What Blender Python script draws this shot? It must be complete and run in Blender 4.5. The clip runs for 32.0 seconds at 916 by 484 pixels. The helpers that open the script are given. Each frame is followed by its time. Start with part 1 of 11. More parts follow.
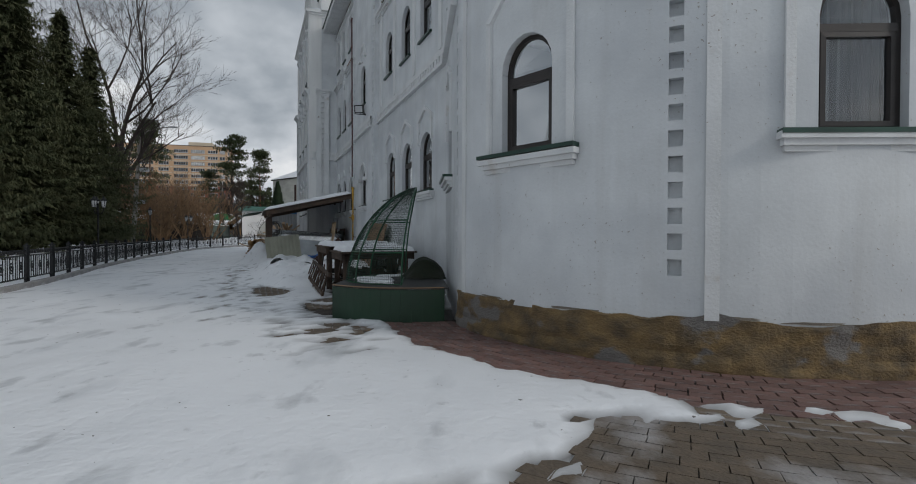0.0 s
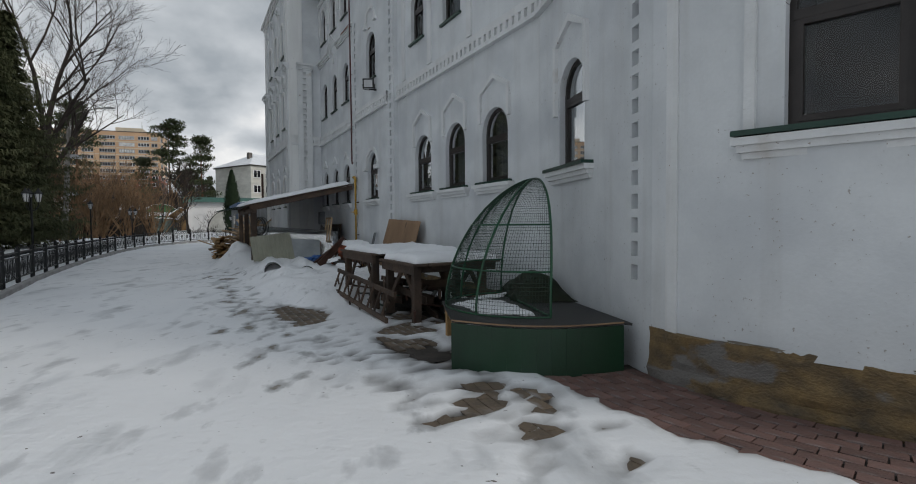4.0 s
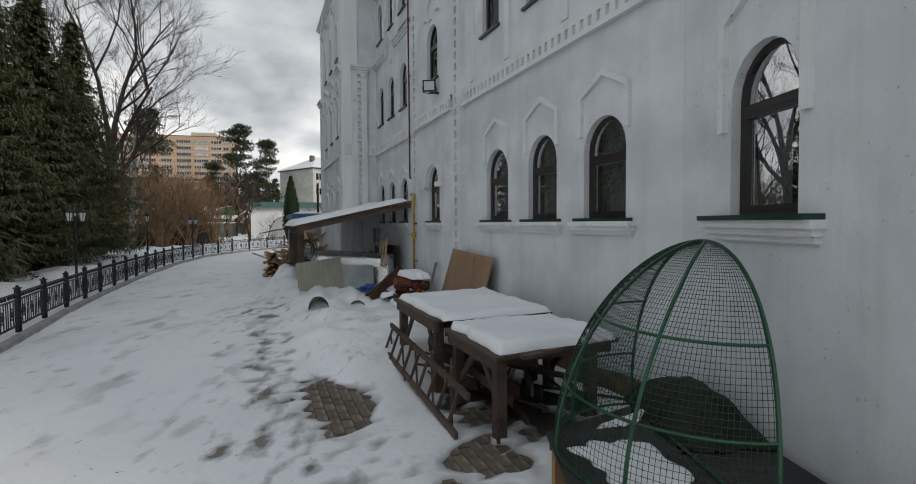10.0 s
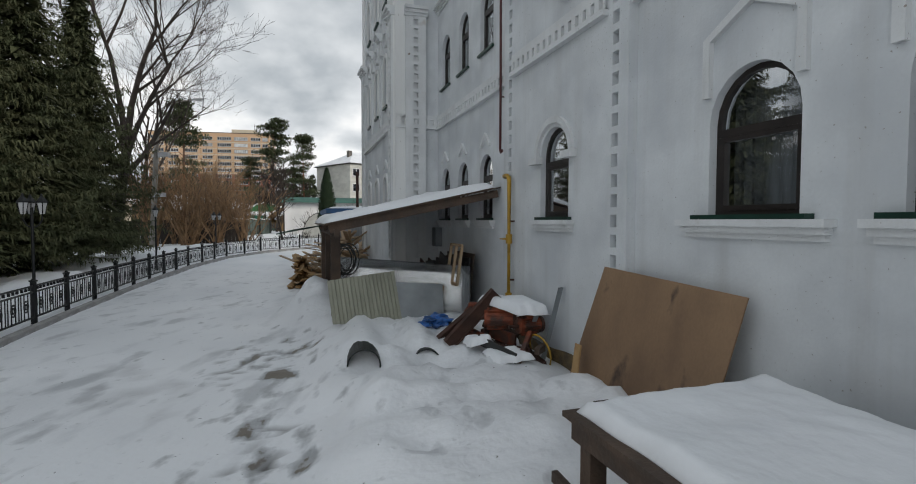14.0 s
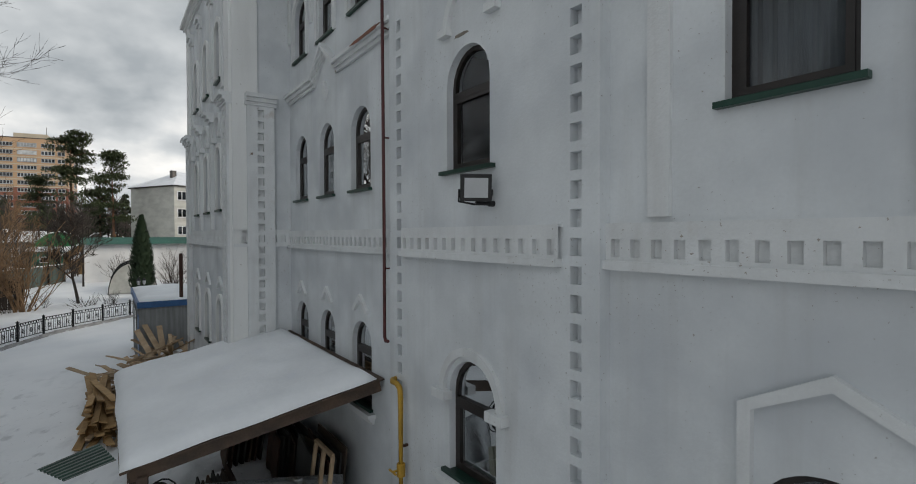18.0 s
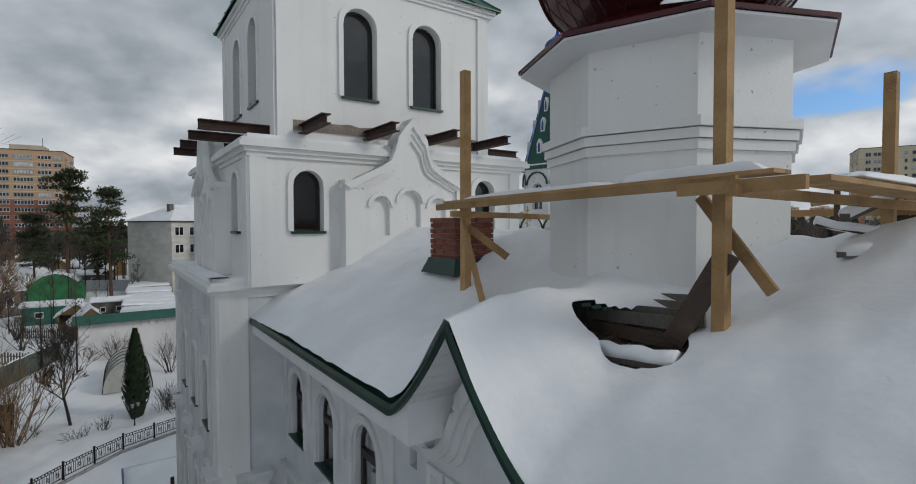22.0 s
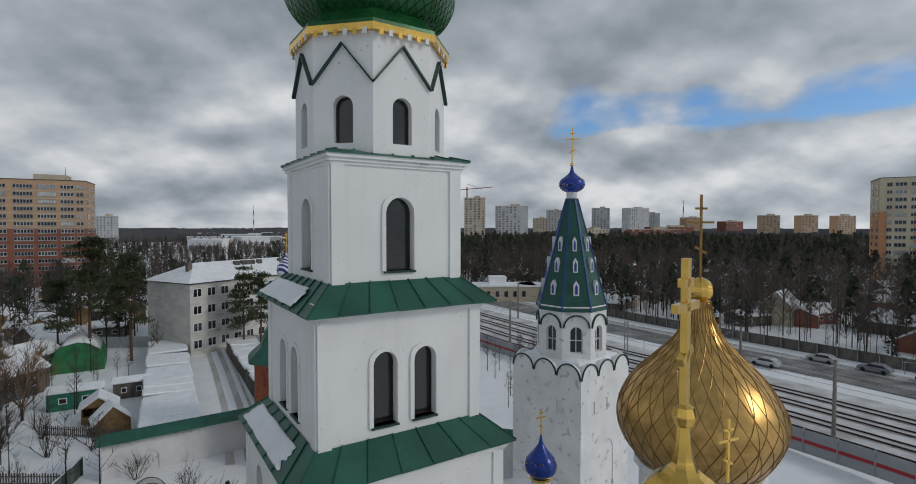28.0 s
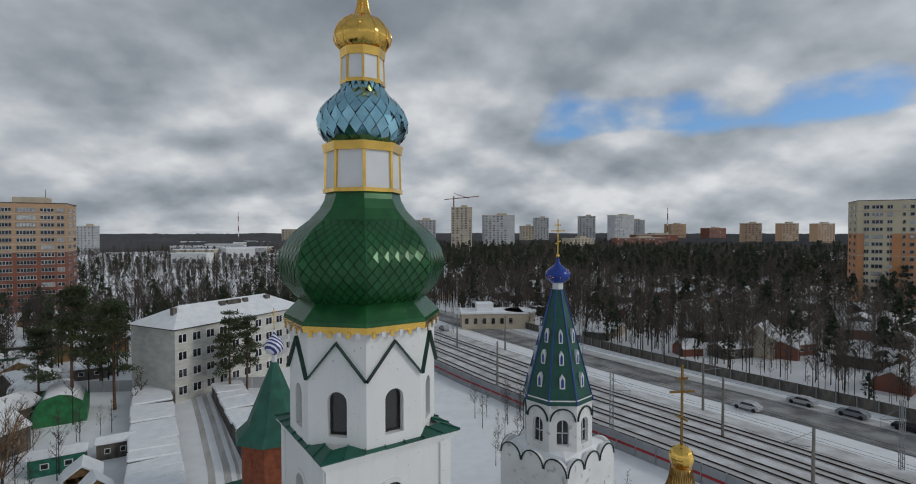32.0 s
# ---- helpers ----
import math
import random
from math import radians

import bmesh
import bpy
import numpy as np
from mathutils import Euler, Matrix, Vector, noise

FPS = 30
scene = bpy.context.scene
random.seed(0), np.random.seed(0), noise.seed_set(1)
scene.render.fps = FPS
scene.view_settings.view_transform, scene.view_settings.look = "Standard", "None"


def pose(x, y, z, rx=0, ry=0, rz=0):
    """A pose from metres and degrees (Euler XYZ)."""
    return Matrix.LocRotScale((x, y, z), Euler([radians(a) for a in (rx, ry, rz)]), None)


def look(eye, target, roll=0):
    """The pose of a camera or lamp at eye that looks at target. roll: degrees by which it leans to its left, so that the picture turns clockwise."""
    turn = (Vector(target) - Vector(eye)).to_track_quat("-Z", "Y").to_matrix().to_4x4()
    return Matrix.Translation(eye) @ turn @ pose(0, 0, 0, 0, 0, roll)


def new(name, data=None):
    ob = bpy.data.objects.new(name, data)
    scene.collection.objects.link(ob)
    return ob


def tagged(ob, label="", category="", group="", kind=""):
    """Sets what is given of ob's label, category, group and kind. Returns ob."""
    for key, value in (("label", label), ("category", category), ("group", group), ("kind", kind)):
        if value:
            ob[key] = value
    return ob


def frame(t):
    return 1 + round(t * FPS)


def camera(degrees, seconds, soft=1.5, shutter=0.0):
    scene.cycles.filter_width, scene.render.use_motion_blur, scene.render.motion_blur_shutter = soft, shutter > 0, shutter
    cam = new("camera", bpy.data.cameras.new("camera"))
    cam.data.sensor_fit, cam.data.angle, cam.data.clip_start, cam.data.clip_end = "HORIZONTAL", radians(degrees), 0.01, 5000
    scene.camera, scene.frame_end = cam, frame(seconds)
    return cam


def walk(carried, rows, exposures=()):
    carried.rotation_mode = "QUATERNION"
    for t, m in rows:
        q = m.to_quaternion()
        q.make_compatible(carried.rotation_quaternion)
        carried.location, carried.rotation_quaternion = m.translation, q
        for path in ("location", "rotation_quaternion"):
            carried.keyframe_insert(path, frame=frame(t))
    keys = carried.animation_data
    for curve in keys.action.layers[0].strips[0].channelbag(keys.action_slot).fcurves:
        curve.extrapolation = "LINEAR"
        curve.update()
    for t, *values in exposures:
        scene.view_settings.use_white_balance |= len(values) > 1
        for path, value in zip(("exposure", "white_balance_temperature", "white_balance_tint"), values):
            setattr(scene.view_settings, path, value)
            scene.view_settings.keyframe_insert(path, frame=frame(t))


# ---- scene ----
cam = camera(83.6, 32.0, 1.0)
# seconds, x, y, z, yaw, pitch, lean
PATH = [
    (0.0, 0.001, 0.000, 1.204, -0.62, -0.77, -0.23),
    (0.5, -0.580, 0.509, 1.226, -1.96, -1.13, -0.01),
    (1.0, -1.031, 0.879, 1.227, -2.06, -1.24, 0.12),
    (1.5, -1.405, 1.092, 1.233, -2.17, -1.23, 0.22),
    (2.0, -1.680, 1.180, 1.234, -2.29, -1.35, 0.30),
    (2.5, -1.891, 1.343, 1.315, -3.97, -1.52, 0.38),
    (4.5, -2.414, 2.862, 1.583, -6.67, -2.30, 0.44),
    (5.0, -2.565, 3.337, 1.882, -6.22, -2.48, 0.44),
    (5.5, -2.625, 3.962, 2.013, -6.35, -2.49, 0.33),
    (6.0, -2.646, 4.480, 2.083, -8.35, -2.17, 0.14),
    (6.5, -2.656, 4.670, 2.102, -8.66, -1.68, -0.04),
    (7.0, -2.654, 4.660, 2.107, -8.95, -1.40, -0.11),
    (7.5, -2.662, 4.589, 2.101, -9.34, -1.26, -0.22),
    (8.0, -2.662, 4.468, 2.093, -9.68, -1.24, -0.29),
    (8.5, -2.620, 4.463, 2.087, -9.95, -1.41, -0.20),
    (9.0, -2.564, 4.527, 2.090, -10.24, -1.53, -0.18),
    (9.5, -2.530, 4.632, 2.116, -8.75, -1.94, 0.23),
    (10.0, -2.446, 4.834, 2.133, -0.19, -2.15, 0.33),
    (10.5, -2.369, 5.141, 2.119, 3.63, -2.21, 0.16),
    (11.0, -2.405, 5.516, 2.106, 4.24, -2.39, 0.11),
    (11.5, -2.566, 5.992, 2.089, 4.28, -2.43, -0.01),
    (12.0, -2.754, 6.562, 2.104, 4.37, -2.62, -0.10),
    (12.5, -2.998, 7.222, 2.112, 4.17, -2.68, -0.17),
    (13.0, -3.281, 7.946, 2.135, 3.95, -2.69, -0.13),
    (13.5, -3.590, 8.766, 2.119, 3.66, -2.52, -0.18),
    (15.5, -4.417, 11.875, 2.117, 3.61, -1.39, -0.11),
    (16.0, -4.426, 12.015, 2.101, 0.57, -0.82, -0.35),
    (16.5, -4.418, 12.002, 2.418, -2.48, -0.65, -0.32),
    (17.0, -4.398, 11.936, 3.106, -6.61, -0.51, -0.25),
    (17.5, -4.374, 11.927, 3.918, -11.53, -0.45, -0.09),
    (18.0, -4.365, 11.935, 4.827, -13.39, -0.85, 0.17),
    (18.5, -4.333, 12.111, 5.883, -13.82, -0.99, 0.09),
    (19.0, -4.323, 12.238, 7.032, -14.12, -1.18, 0.19),
    (19.5, -4.410, 12.472, 8.197, -14.26, -1.44, -0.17),
    (20.0, -4.418, 12.440, 9.200, -14.23, -1.55, -0.20),
    (20.5, -4.414, 12.600, 9.977, -14.08, -1.79, -0.02),
    (21.0, -4.400, 12.860, 10.690, -13.88, -1.93, 0.05),
    (21.5, -4.375, 13.110, 11.422, -13.57, -1.82, 0.14),
    (22.0, -4.350, 13.250, 12.290, -13.45, -1.80, 0.17),
    (22.5, -4.345, 13.280, 13.239, -13.22, -1.71, 0.21),
    (23.0, -4.340, 13.280, 14.223, -12.95, -1.63, 0.18),
    (23.5, -4.290, 13.280, 15.221, -12.66, -1.71, 0.20),
    (24.0, -4.255, 13.285, 16.167, -12.28, -1.70, 0.25),
    (24.5, -4.225, 13.285, 17.103, -11.74, -1.65, 0.17),
    (25.0, -4.250, 13.280, 18.050, -11.38, -1.70, 0.19),
    (25.5, -4.310, 13.272, 18.914, -11.31, -1.68, 0.25),
    (26.0, -4.400, 13.262, 19.743, -11.34, -1.75, 0.15),
    (26.5, -4.454, 13.268, 20.581, -11.37, -1.78, 0.09),
    (28.5, -4.416, 13.258, 23.855, -12.26, -1.73, -0.05),
    (29.0, -4.480, 13.256, 24.732, -12.52, -1.57, -0.01),
    (29.5, -4.542, 13.268, 25.613, -12.77, -1.39, 0.00),
    (30.0, -4.597, 13.192, 26.482, -12.93, -1.19, 0.00),
    (30.5, -4.636, 13.062, 27.337, -13.00, -1.16, 0.08),
    (31.0, -4.623, 13.015, 28.209, -13.13, -1.16, 0.05),
    (31.5, -4.587, 12.967, 29.039, -13.29, -1.24, 0.06),
    (32.0, -4.563, 12.989, 29.942, -13.45, -1.34, 0.02),
]
# the film camera opens up a little along the shaded wall and closes again under the open sky
EXPOSURES = [(t, e, k, 10.5 if t < 18 else 10.0) for t, e, k in ((0.0, 0.00, 6600), (2.0, 0.02, 6660), (5.0, 0.22, 6800), (9.0, 0.36, 6960), (10.0, 0.40, 6980), (11.0, 0.50, 6980), (12.0, 0.54, 6980), (13.0, 0.52, 6960), (16.0, 0.50, 6820), (18.5, 0.22, 7000), (20.0, 0.06, 6800), (22.0, -0.12, 6600), (23.0, -0.27, 6540), (24.0, -0.30, 6500), (26.0, -0.34, 6470), (30.0, -0.34, 6500), (32.0, -0.34, 6500))]
walk(cam, [(t, pose(x, y, z, 90 + pitch, lean, yaw)) for t, x, y, z, yaw, pitch, lean in PATH], EXPOSURES)

# ---- world, sun, exposure ----
SUN_AZ, SUN_EL = radians(120), radians(29)   # compass turn from +y towards +x
world = bpy.data.worlds.new("sky")
scene.world = world
world.use_nodes = True
wn, wl = world.node_tree.nodes, world.node_tree.links
wn.clear()


def wnode(kind, **inputs):
    n = wn.new(kind)
    for k, val in inputs.items():
        n.inputs[k.replace("_", " ")].default_value = val
    return n


w_out = wnode("ShaderNodeOutputWorld")
w_bg = wnode("ShaderNodeBackground", Strength=1.0)
w_sky = wnode("ShaderNodeTexSky")
w_sky.sky_type, w_sky.sun_disc = "NISHITA", False
w_sky.sun_elevation, w_sky.sun_rotation = SUN_EL, SUN_AZ
w_co = wnode("ShaderNodeTexCoord")
w_sep = wnode("ShaderNodeSeparateXYZ")
wl.new(w_co.outputs["Generated"], w_sep.inputs[0])
# clouds: lumps wider than tall, bright low cumulus, grey sheet above, a blue gap in the north-east
def wmath(op, a, b=None, c=None, clamp=False):
    n = wnode("ShaderNodeMath")
    n.operation, n.use_clamp = op, clamp
    for i, v in enumerate((a, b, c)):
        if v is None:
            continue
        if isinstance(v, (int, float)):
            n.inputs[i].default_value = v
        else:
            wl.new(v, n.inputs[i])
    return n.outputs[0]


def wnoise(src, scale, detail, offset, rough=0.5):
    m = wnode("ShaderNodeMapping")
    m.inputs["Location"].default_value = offset
    n = wnode("ShaderNodeTexNoise", Scale=scale, Detail=detail, Roughness=rough)
    wl.new(src, m.inputs[0])
    wl.new(m.outputs[0], n.inputs["Vector"])
    return n.outputs["Fac"]


def wramp(src, stops):
    r = wnode("ShaderNodeValToRGB")
    el = r.color_ramp.elements
    while len(el) < len(stops):
        el.new(0.5)
    for e, (p, c) in zip(el, stops):
        e.position, e.color = p, ((*c, 1) if isinstance(c, tuple) else (c, c, c, 1))
    wl.new(src, r.inputs[0])
    return r.outputs[0]


w_up = wmath("ABSOLUTE", w_sep.outputs[2])
w_az = wmath("ARCTAN2", w_sep.outputs[0], w_sep.outputs[1])


def cloud_sheet(lift, shrink=1.0):
    """The sky laid out flat as seen from below: heaps close up towards the horizon."""
    d = wmath("DIVIDE", shrink, wmath("ADD", w_up, lift))
    c = wnode("ShaderNodeCombineXYZ")
    for i in (0, 1):
        wl.new(wmath("MULTIPLY", w_sep.outputs[i], d), c.inputs[i])
    return c.outputs[0]


w_low = wramp(w_up, [(0.0, 0.52), (0.03, 0.53), (0.07, 0.56), (0.13, 0.65), (0.20, 0.64), (0.26, 0.49), (0.34, 0.39), (0.55, 0.30), (1.0, 0.28)])
w_flat, w_high = cloud_sheet(0.46), cloud_sheet(0.46, 0.94)
w_n1 = wnoise(w_flat, 2.7, 6, (1.7, 0.6, 0.0), 0.46)
w_n2 = wnoise(w_high, 2.7, 6, (1.7, 0.6, 0.0), 0.46)
w_n3 = wnoise(w_flat, 1.1, 3, (5.2, 2.4, 0.0), 0.45)
w_calm = wramp(w_up, [(0.0, 0.6), (0.06, 0.75), (0.2, 0.82), (0.3, 0.42), (0.45, 0.32)])
w_relief = wmath("MULTIPLY", wmath("SUBTRACT", w_n1, w_n2), 1.5)
w_val = wmath("ADD", wmath("ADD", w_low, w_relief), wmath("MULTIPLY", w_calm, wmath("ADD", wmath("MULTIPLY_ADD", w_n1, 1.0, -0.5), wmath("MULTIPLY_ADD", w_n3, 0.8, -0.4))), None, True)
w_shade0 = wramp(w_val, [(0.0, (0.215, 0.250, 0.300)), (0.3, (0.315, 0.358, 0.405)), (0.6, (0.515, 0.56, 0.61)), (0.9, (0.84, 0.86, 0.88))])
# the sheet is thinner and brighter round the hidden sun
w_dot = wnode("ShaderNodeVectorMath")
w_dot.operation = "DOT_PRODUCT"
w_dot.inputs[1].default_value = (math.sin(SUN_AZ) * math.cos(SUN_EL), math.cos(SUN_AZ) * math.cos(SUN_EL), math.sin(SUN_EL))
wl.new(w_co.outputs["Generated"], w_dot.inputs[0])
w_glow = wramp(wmath("MULTIPLY_ADD", w_dot.outputs["Value"], 0.5, 0.5), [(0.45, 1.0), (0.7, 1.08), (1.0, 1.5)])
w_shade = wnode("ShaderNodeMixRGB")
w_shade.blend_type = "MULTIPLY"
w_shade.inputs[0].default_value = 1.0
wl.new(w_shade0, w_shade.inputs[1])
wl.new(w_glow, w_shade.inputs[2])
w_shade = w_shade.outputs[0]
w_gz = wramp(w_up, [(0.13, 0.0), (0.18, 1.0), (0.23, 1.0), (0.32, 0.0)])
w_ga = wramp(wmath("MULTIPLY_ADD", w_az, 0.5, 0.3), [(0.40, 0.0), (0.52, 1.0), (0.76, 1.0), (0.9, 0.0)])
w_gn = wmath("SUBTRACT", wmath("MULTIPLY", wmath("MULTIPLY", w_gz, w_ga), 0.40), wmath("MULTIPLY", w_n1, 0.8))
w_gap = wramp(wmath("ADD", w_gn, 0.60), [(0.53, 0.0), (0.64, 1.0)])
w_blue = wnode("ShaderNodeMixRGB")
w_blue.blend_type = "MULTIPLY"
w_blue.inputs[0].default_value = 1.0
w_blue.inputs[2].default_value = (0.088, 0.122, 0.165, 1)
wl.new(w_sky.outputs[0], w_blue.inputs[1])
w_mix = wnode("ShaderNodeMixRGB")
wl.new(w_gap, w_mix.inputs[0])
wl.new(w_shade, w_mix.inputs[1])
wl.new(w_blue.outputs[0], w_mix.inputs[2])
wl.new(w_mix.outputs[0], w_bg.inputs["Color"])
wl.new(w_bg.outputs[0], w_out.inputs["Surface"])

sun = new("sun", bpy.data.lights.new("sun", "SUN"))
sun.data.energy, sun.data.angle, sun.data.color = 0.95, radians(12), (1.0, 0.95, 0.88)
sun.matrix_world = look((0, 0, 60), (-math.sin(SUN_AZ) * math.cos(SUN_EL) * 50, -math.cos(SUN_AZ) * math.cos(SUN_EL) * 50, 60 - math.sin(SUN_EL) * 50))


# ---- materials ----
def rgb(c):
    return (*c, 1) if len(c) == 3 else c


def material(name, base, rough=0.6, metal=0.0, second=None, scale=3.0, spread=0.12, bump=0.25, grain=60.0, stretch=(1, 1, 1), stain=None, stain_at=(0.58, 0.72), stain_scale=1.2, per_object=0.0, spec=0.5):
    """A surface with colour variation at two scales, stains of their own shape and fine relief."""
    m = bpy.data.materials.new(name)
    m.use_nodes = True
    n, l = m.node_tree.nodes, m.node_tree.links
    b = n["Principled BSDF"]
    b.inputs["Roughness"].default_value, b.inputs["Metallic"].default_value = rough, metal
    b.inputs["Specular IOR Level"].default_value = spec
    co = n.new("ShaderNodeTexCoord")
    mp = n.new("ShaderNodeMapping")
    mp.inputs["Scale"].default_value = stretch
    l.new(co.outputs["Object"], mp.inputs[0])

    def tex(sc, detail=5.0):
        t = n.new("ShaderNodeTexNoise")
        t.inputs["Scale"].default_value, t.inputs["Detail"].default_value = sc, detail
        l.new(mp.outputs[0], t.inputs["Vector"])
        return t.outputs["Fac"]

    def mixed(fac, a, c):
        x = n.new("ShaderNodeMixRGB")
        l.new(fac, x.inputs[0])
        for i, v in ((1, a), (2, c)):
            if isinstance(v, tuple):
                x.inputs[i].default_value = rgb(v)
            else:
                l.new(v, x.inputs[i])
        return x.outputs[0]

    def ramp(src, a, c):
        r = n.new("ShaderNodeValToRGB")
        r.color_ramp.elements[0].position, r.color_ramp.elements[1].position = a, c
        l.new(src, r.inputs[0])
        return r.outputs[0]
    second = second or tuple(v * (1 - 2.2 * spread) for v in base)
    low = tuple(min(1, v * (1 + 0.5 * spread)) for v in base)
    col = mixed(ramp(tex(scale), 0.35, 0.68), low, second)
    fine = tex(grain, 3.0)
    dark = n.new("ShaderNodeMixRGB")
    dark.blend_type = "MULTIPLY"
    dark.inputs[0].default_value = 1.0
    l.new(col, dark.inputs[1])
    l.new(mixed(fine, (1 + 0.6 * spread,) * 3, (1 - 1.1 * spread,) * 3), dark.inputs[2])
    col = dark.outputs[0]
    if stain:
        col = mixed(ramp(tex(stain_scale, 8.0), *stain_at), col, stain)
    if per_object:
        oi = n.new("ShaderNodeObjectInfo")
        hs = n.new("ShaderNodeHueSaturation")
        mr = n.new("ShaderNodeMapRange")
        mr.inputs["To Min"].default_value, mr.inputs["To Max"].default_value = 1 - per_object, 1 + per_object
        l.new(oi.outputs["Random"], mr.inputs[0])
        l.new(mr.outputs[0], hs.inputs["Value"])
        l.new(col, hs.inputs["Color"])
        col = hs.outputs[0]
    l.new(col, b.inputs["Base Color"])
    if bump:
        bp = n.new("ShaderNodeBump")
        bp.inputs["Strength"].default_value, bp.inputs["Distance"].default_value = bump, 0.02
        l.new(fine, bp.inputs["Height"])
        l.new(bp.outputs[0], b.inputs["Normal"])
    return m


def glass_material(name, tint=(0.9, 0.93, 0.95), gloss=0.35):
    m = bpy.data.materials.new(name)
    m.use_nodes = True
    n, l = m.node_tree.nodes, m.node_tree.links
    n.clear()
    out, mix = n.new("ShaderNodeOutputMaterial"), n.new("ShaderNodeMixShader")
    tr, gl, fr = n.new("ShaderNodeBsdfTransparent"), n.new("ShaderNodeBsdfGlossy"), n.new("ShaderNodeFresnel")
    add = n.new("ShaderNodeMath")
    add.operation, add.use_clamp = "MULTIPLY_ADD", True
    add.inputs[1].default_value, add.inputs[2].default_value = 0.5, gloss * 0.07
    fr.inputs[0].default_value = 1.5
    tr.inputs[0].default_value = rgb(tint)
    gl.inputs["Color"].default_value, gl.inputs["Roughness"].default_value = (0.9, 0.93, 0.95, 1), 0.01
    wav, bp, co = n.new("ShaderNodeTexNoise"), n.new("ShaderNodeBump"), n.new("ShaderNodeTexCoord")
    wav.inputs["Scale"].default_value = 1.1
    bp.inputs["Strength"].default_value, bp.inputs["Distance"].default_value = 0.05, 0.01
    l.new(co.outputs["Object"], wav.inputs["Vector"])
    l.new(wav.outputs["Fac"], bp.inputs["Height"])
    l.new(bp.outputs[0], gl.inputs["Normal"])
    l.new(fr.outputs[0], add.inputs[0])
    l.new(add.outputs[0], mix.inputs[0])
    l.new(tr.outputs[0], mix.inputs[1])
    l.new(gl.outputs[0], mix.inputs[2])
    l.new(mix.outputs[0], out.inputs["Surface"])
    return m


def worn(m, chip, chip_at=0.70, runs=0.25, chip_scale=2.6):
    """Adds chips where the coat has come off and faint runs of dirt to a painted wall."""
    n, l = m.node_tree.nodes, m.node_tree.links
    base = n["Principled BSDF"].inputs["Base Color"]
    src = base.links[0].from_socket
    co, mp = n.new("ShaderNodeTexCoord"), n.new("ShaderNodeMapping")
    mp.inputs["Scale"].default_value = (2.2, 2.2, 0.16)
    l.new(co.outputs["Object"], mp.inputs[0])

    def tex(vec, scale, lo, hi):
        t, r = n.new("ShaderNodeTexNoise"), n.new("ShaderNodeMapRange")
        t.inputs["Scale"].default_value, t.inputs["Detail"].default_value, t.inputs["Roughness"].default_value = scale, 9.0, 0.6
        r.inputs["From Min"].default_value, r.inputs["From Max"].default_value = lo, hi
        l.new(vec, t.inputs["Vector"])
        l.new(t.outputs["Fac"], r.inputs[0])
        return r.outputs[0]
    run, mul = tex(mp.outputs[0], 1.6, 0.52, 0.78), n.new("ShaderNodeMath")
    mul.operation = "MULTIPLY"
    mul.inputs[1].default_value = runs
    l.new(run, mul.inputs[0])
    a, c = n.new("ShaderNodeMixRGB"), n.new("ShaderNodeMixRGB")
    l.new(mul.outputs[0], a.inputs[0])
    l.new(src, a.inputs[1])
    a.inputs[2].default_value = (0.36, 0.345, 0.32, 1)
    l.new(tex(co.outputs["Object"], chip_scale, chip_at, chip_at + 0.012), c.inputs[0])
    l.new(a.outputs[0], c.inputs[1])
    c.inputs[2].default_value = rgb(chip)
    l.new(c.outputs[0], base)
    return m


M = {}
def pitted(m, colour=(0.20, 0.19, 0.175), size=24.0, at=0.70):
    """Small pits and splashes, gathered in loose clusters."""
    n, l = m.node_tree.nodes, m.node_tree.links
    b = n["Principled BSDF"]
    src = b.inputs["Base Color"].links[0].from_socket
    co = n.new("ShaderNodeTexCoord")
    fine, wide, add, rmp, mx = n.new("ShaderNodeTexNoise"), n.new("ShaderNodeTexNoise"), n.new("ShaderNodeMath"), n.new("ShaderNodeValToRGB"), n.new("ShaderNodeMixRGB")
    fine.inputs["Scale"].default_value, fine.inputs["Detail"].default_value = size, 3
    wide.inputs["Scale"].default_value, wide.inputs["Detail"].default_value = 0.8, 3
    l.new(co.outputs["Object"], fine.inputs["Vector"])
    l.new(co.outputs["Object"], wide.inputs["Vector"])
    add.operation = "MULTIPLY_ADD"
    add.inputs[1].default_value = 0.25
    l.new(wide.outputs["Fac"], add.inputs[0])
    l.new(fine.outputs["Fac"], add.inputs[2])
    rmp.color_ramp.elements[0].position, rmp.color_ramp.elements[1].position = at + 0.125, at + 0.165
    l.new(add.outputs[0], rmp.inputs[0])
    l.new(rmp.outputs[0], mx.inputs[0])
    l.new(src, mx.inputs[1])
    mx.inputs[2].default_value = rgb(colour)
    l.new(mx.outputs[0], b.inputs["Base Color"])


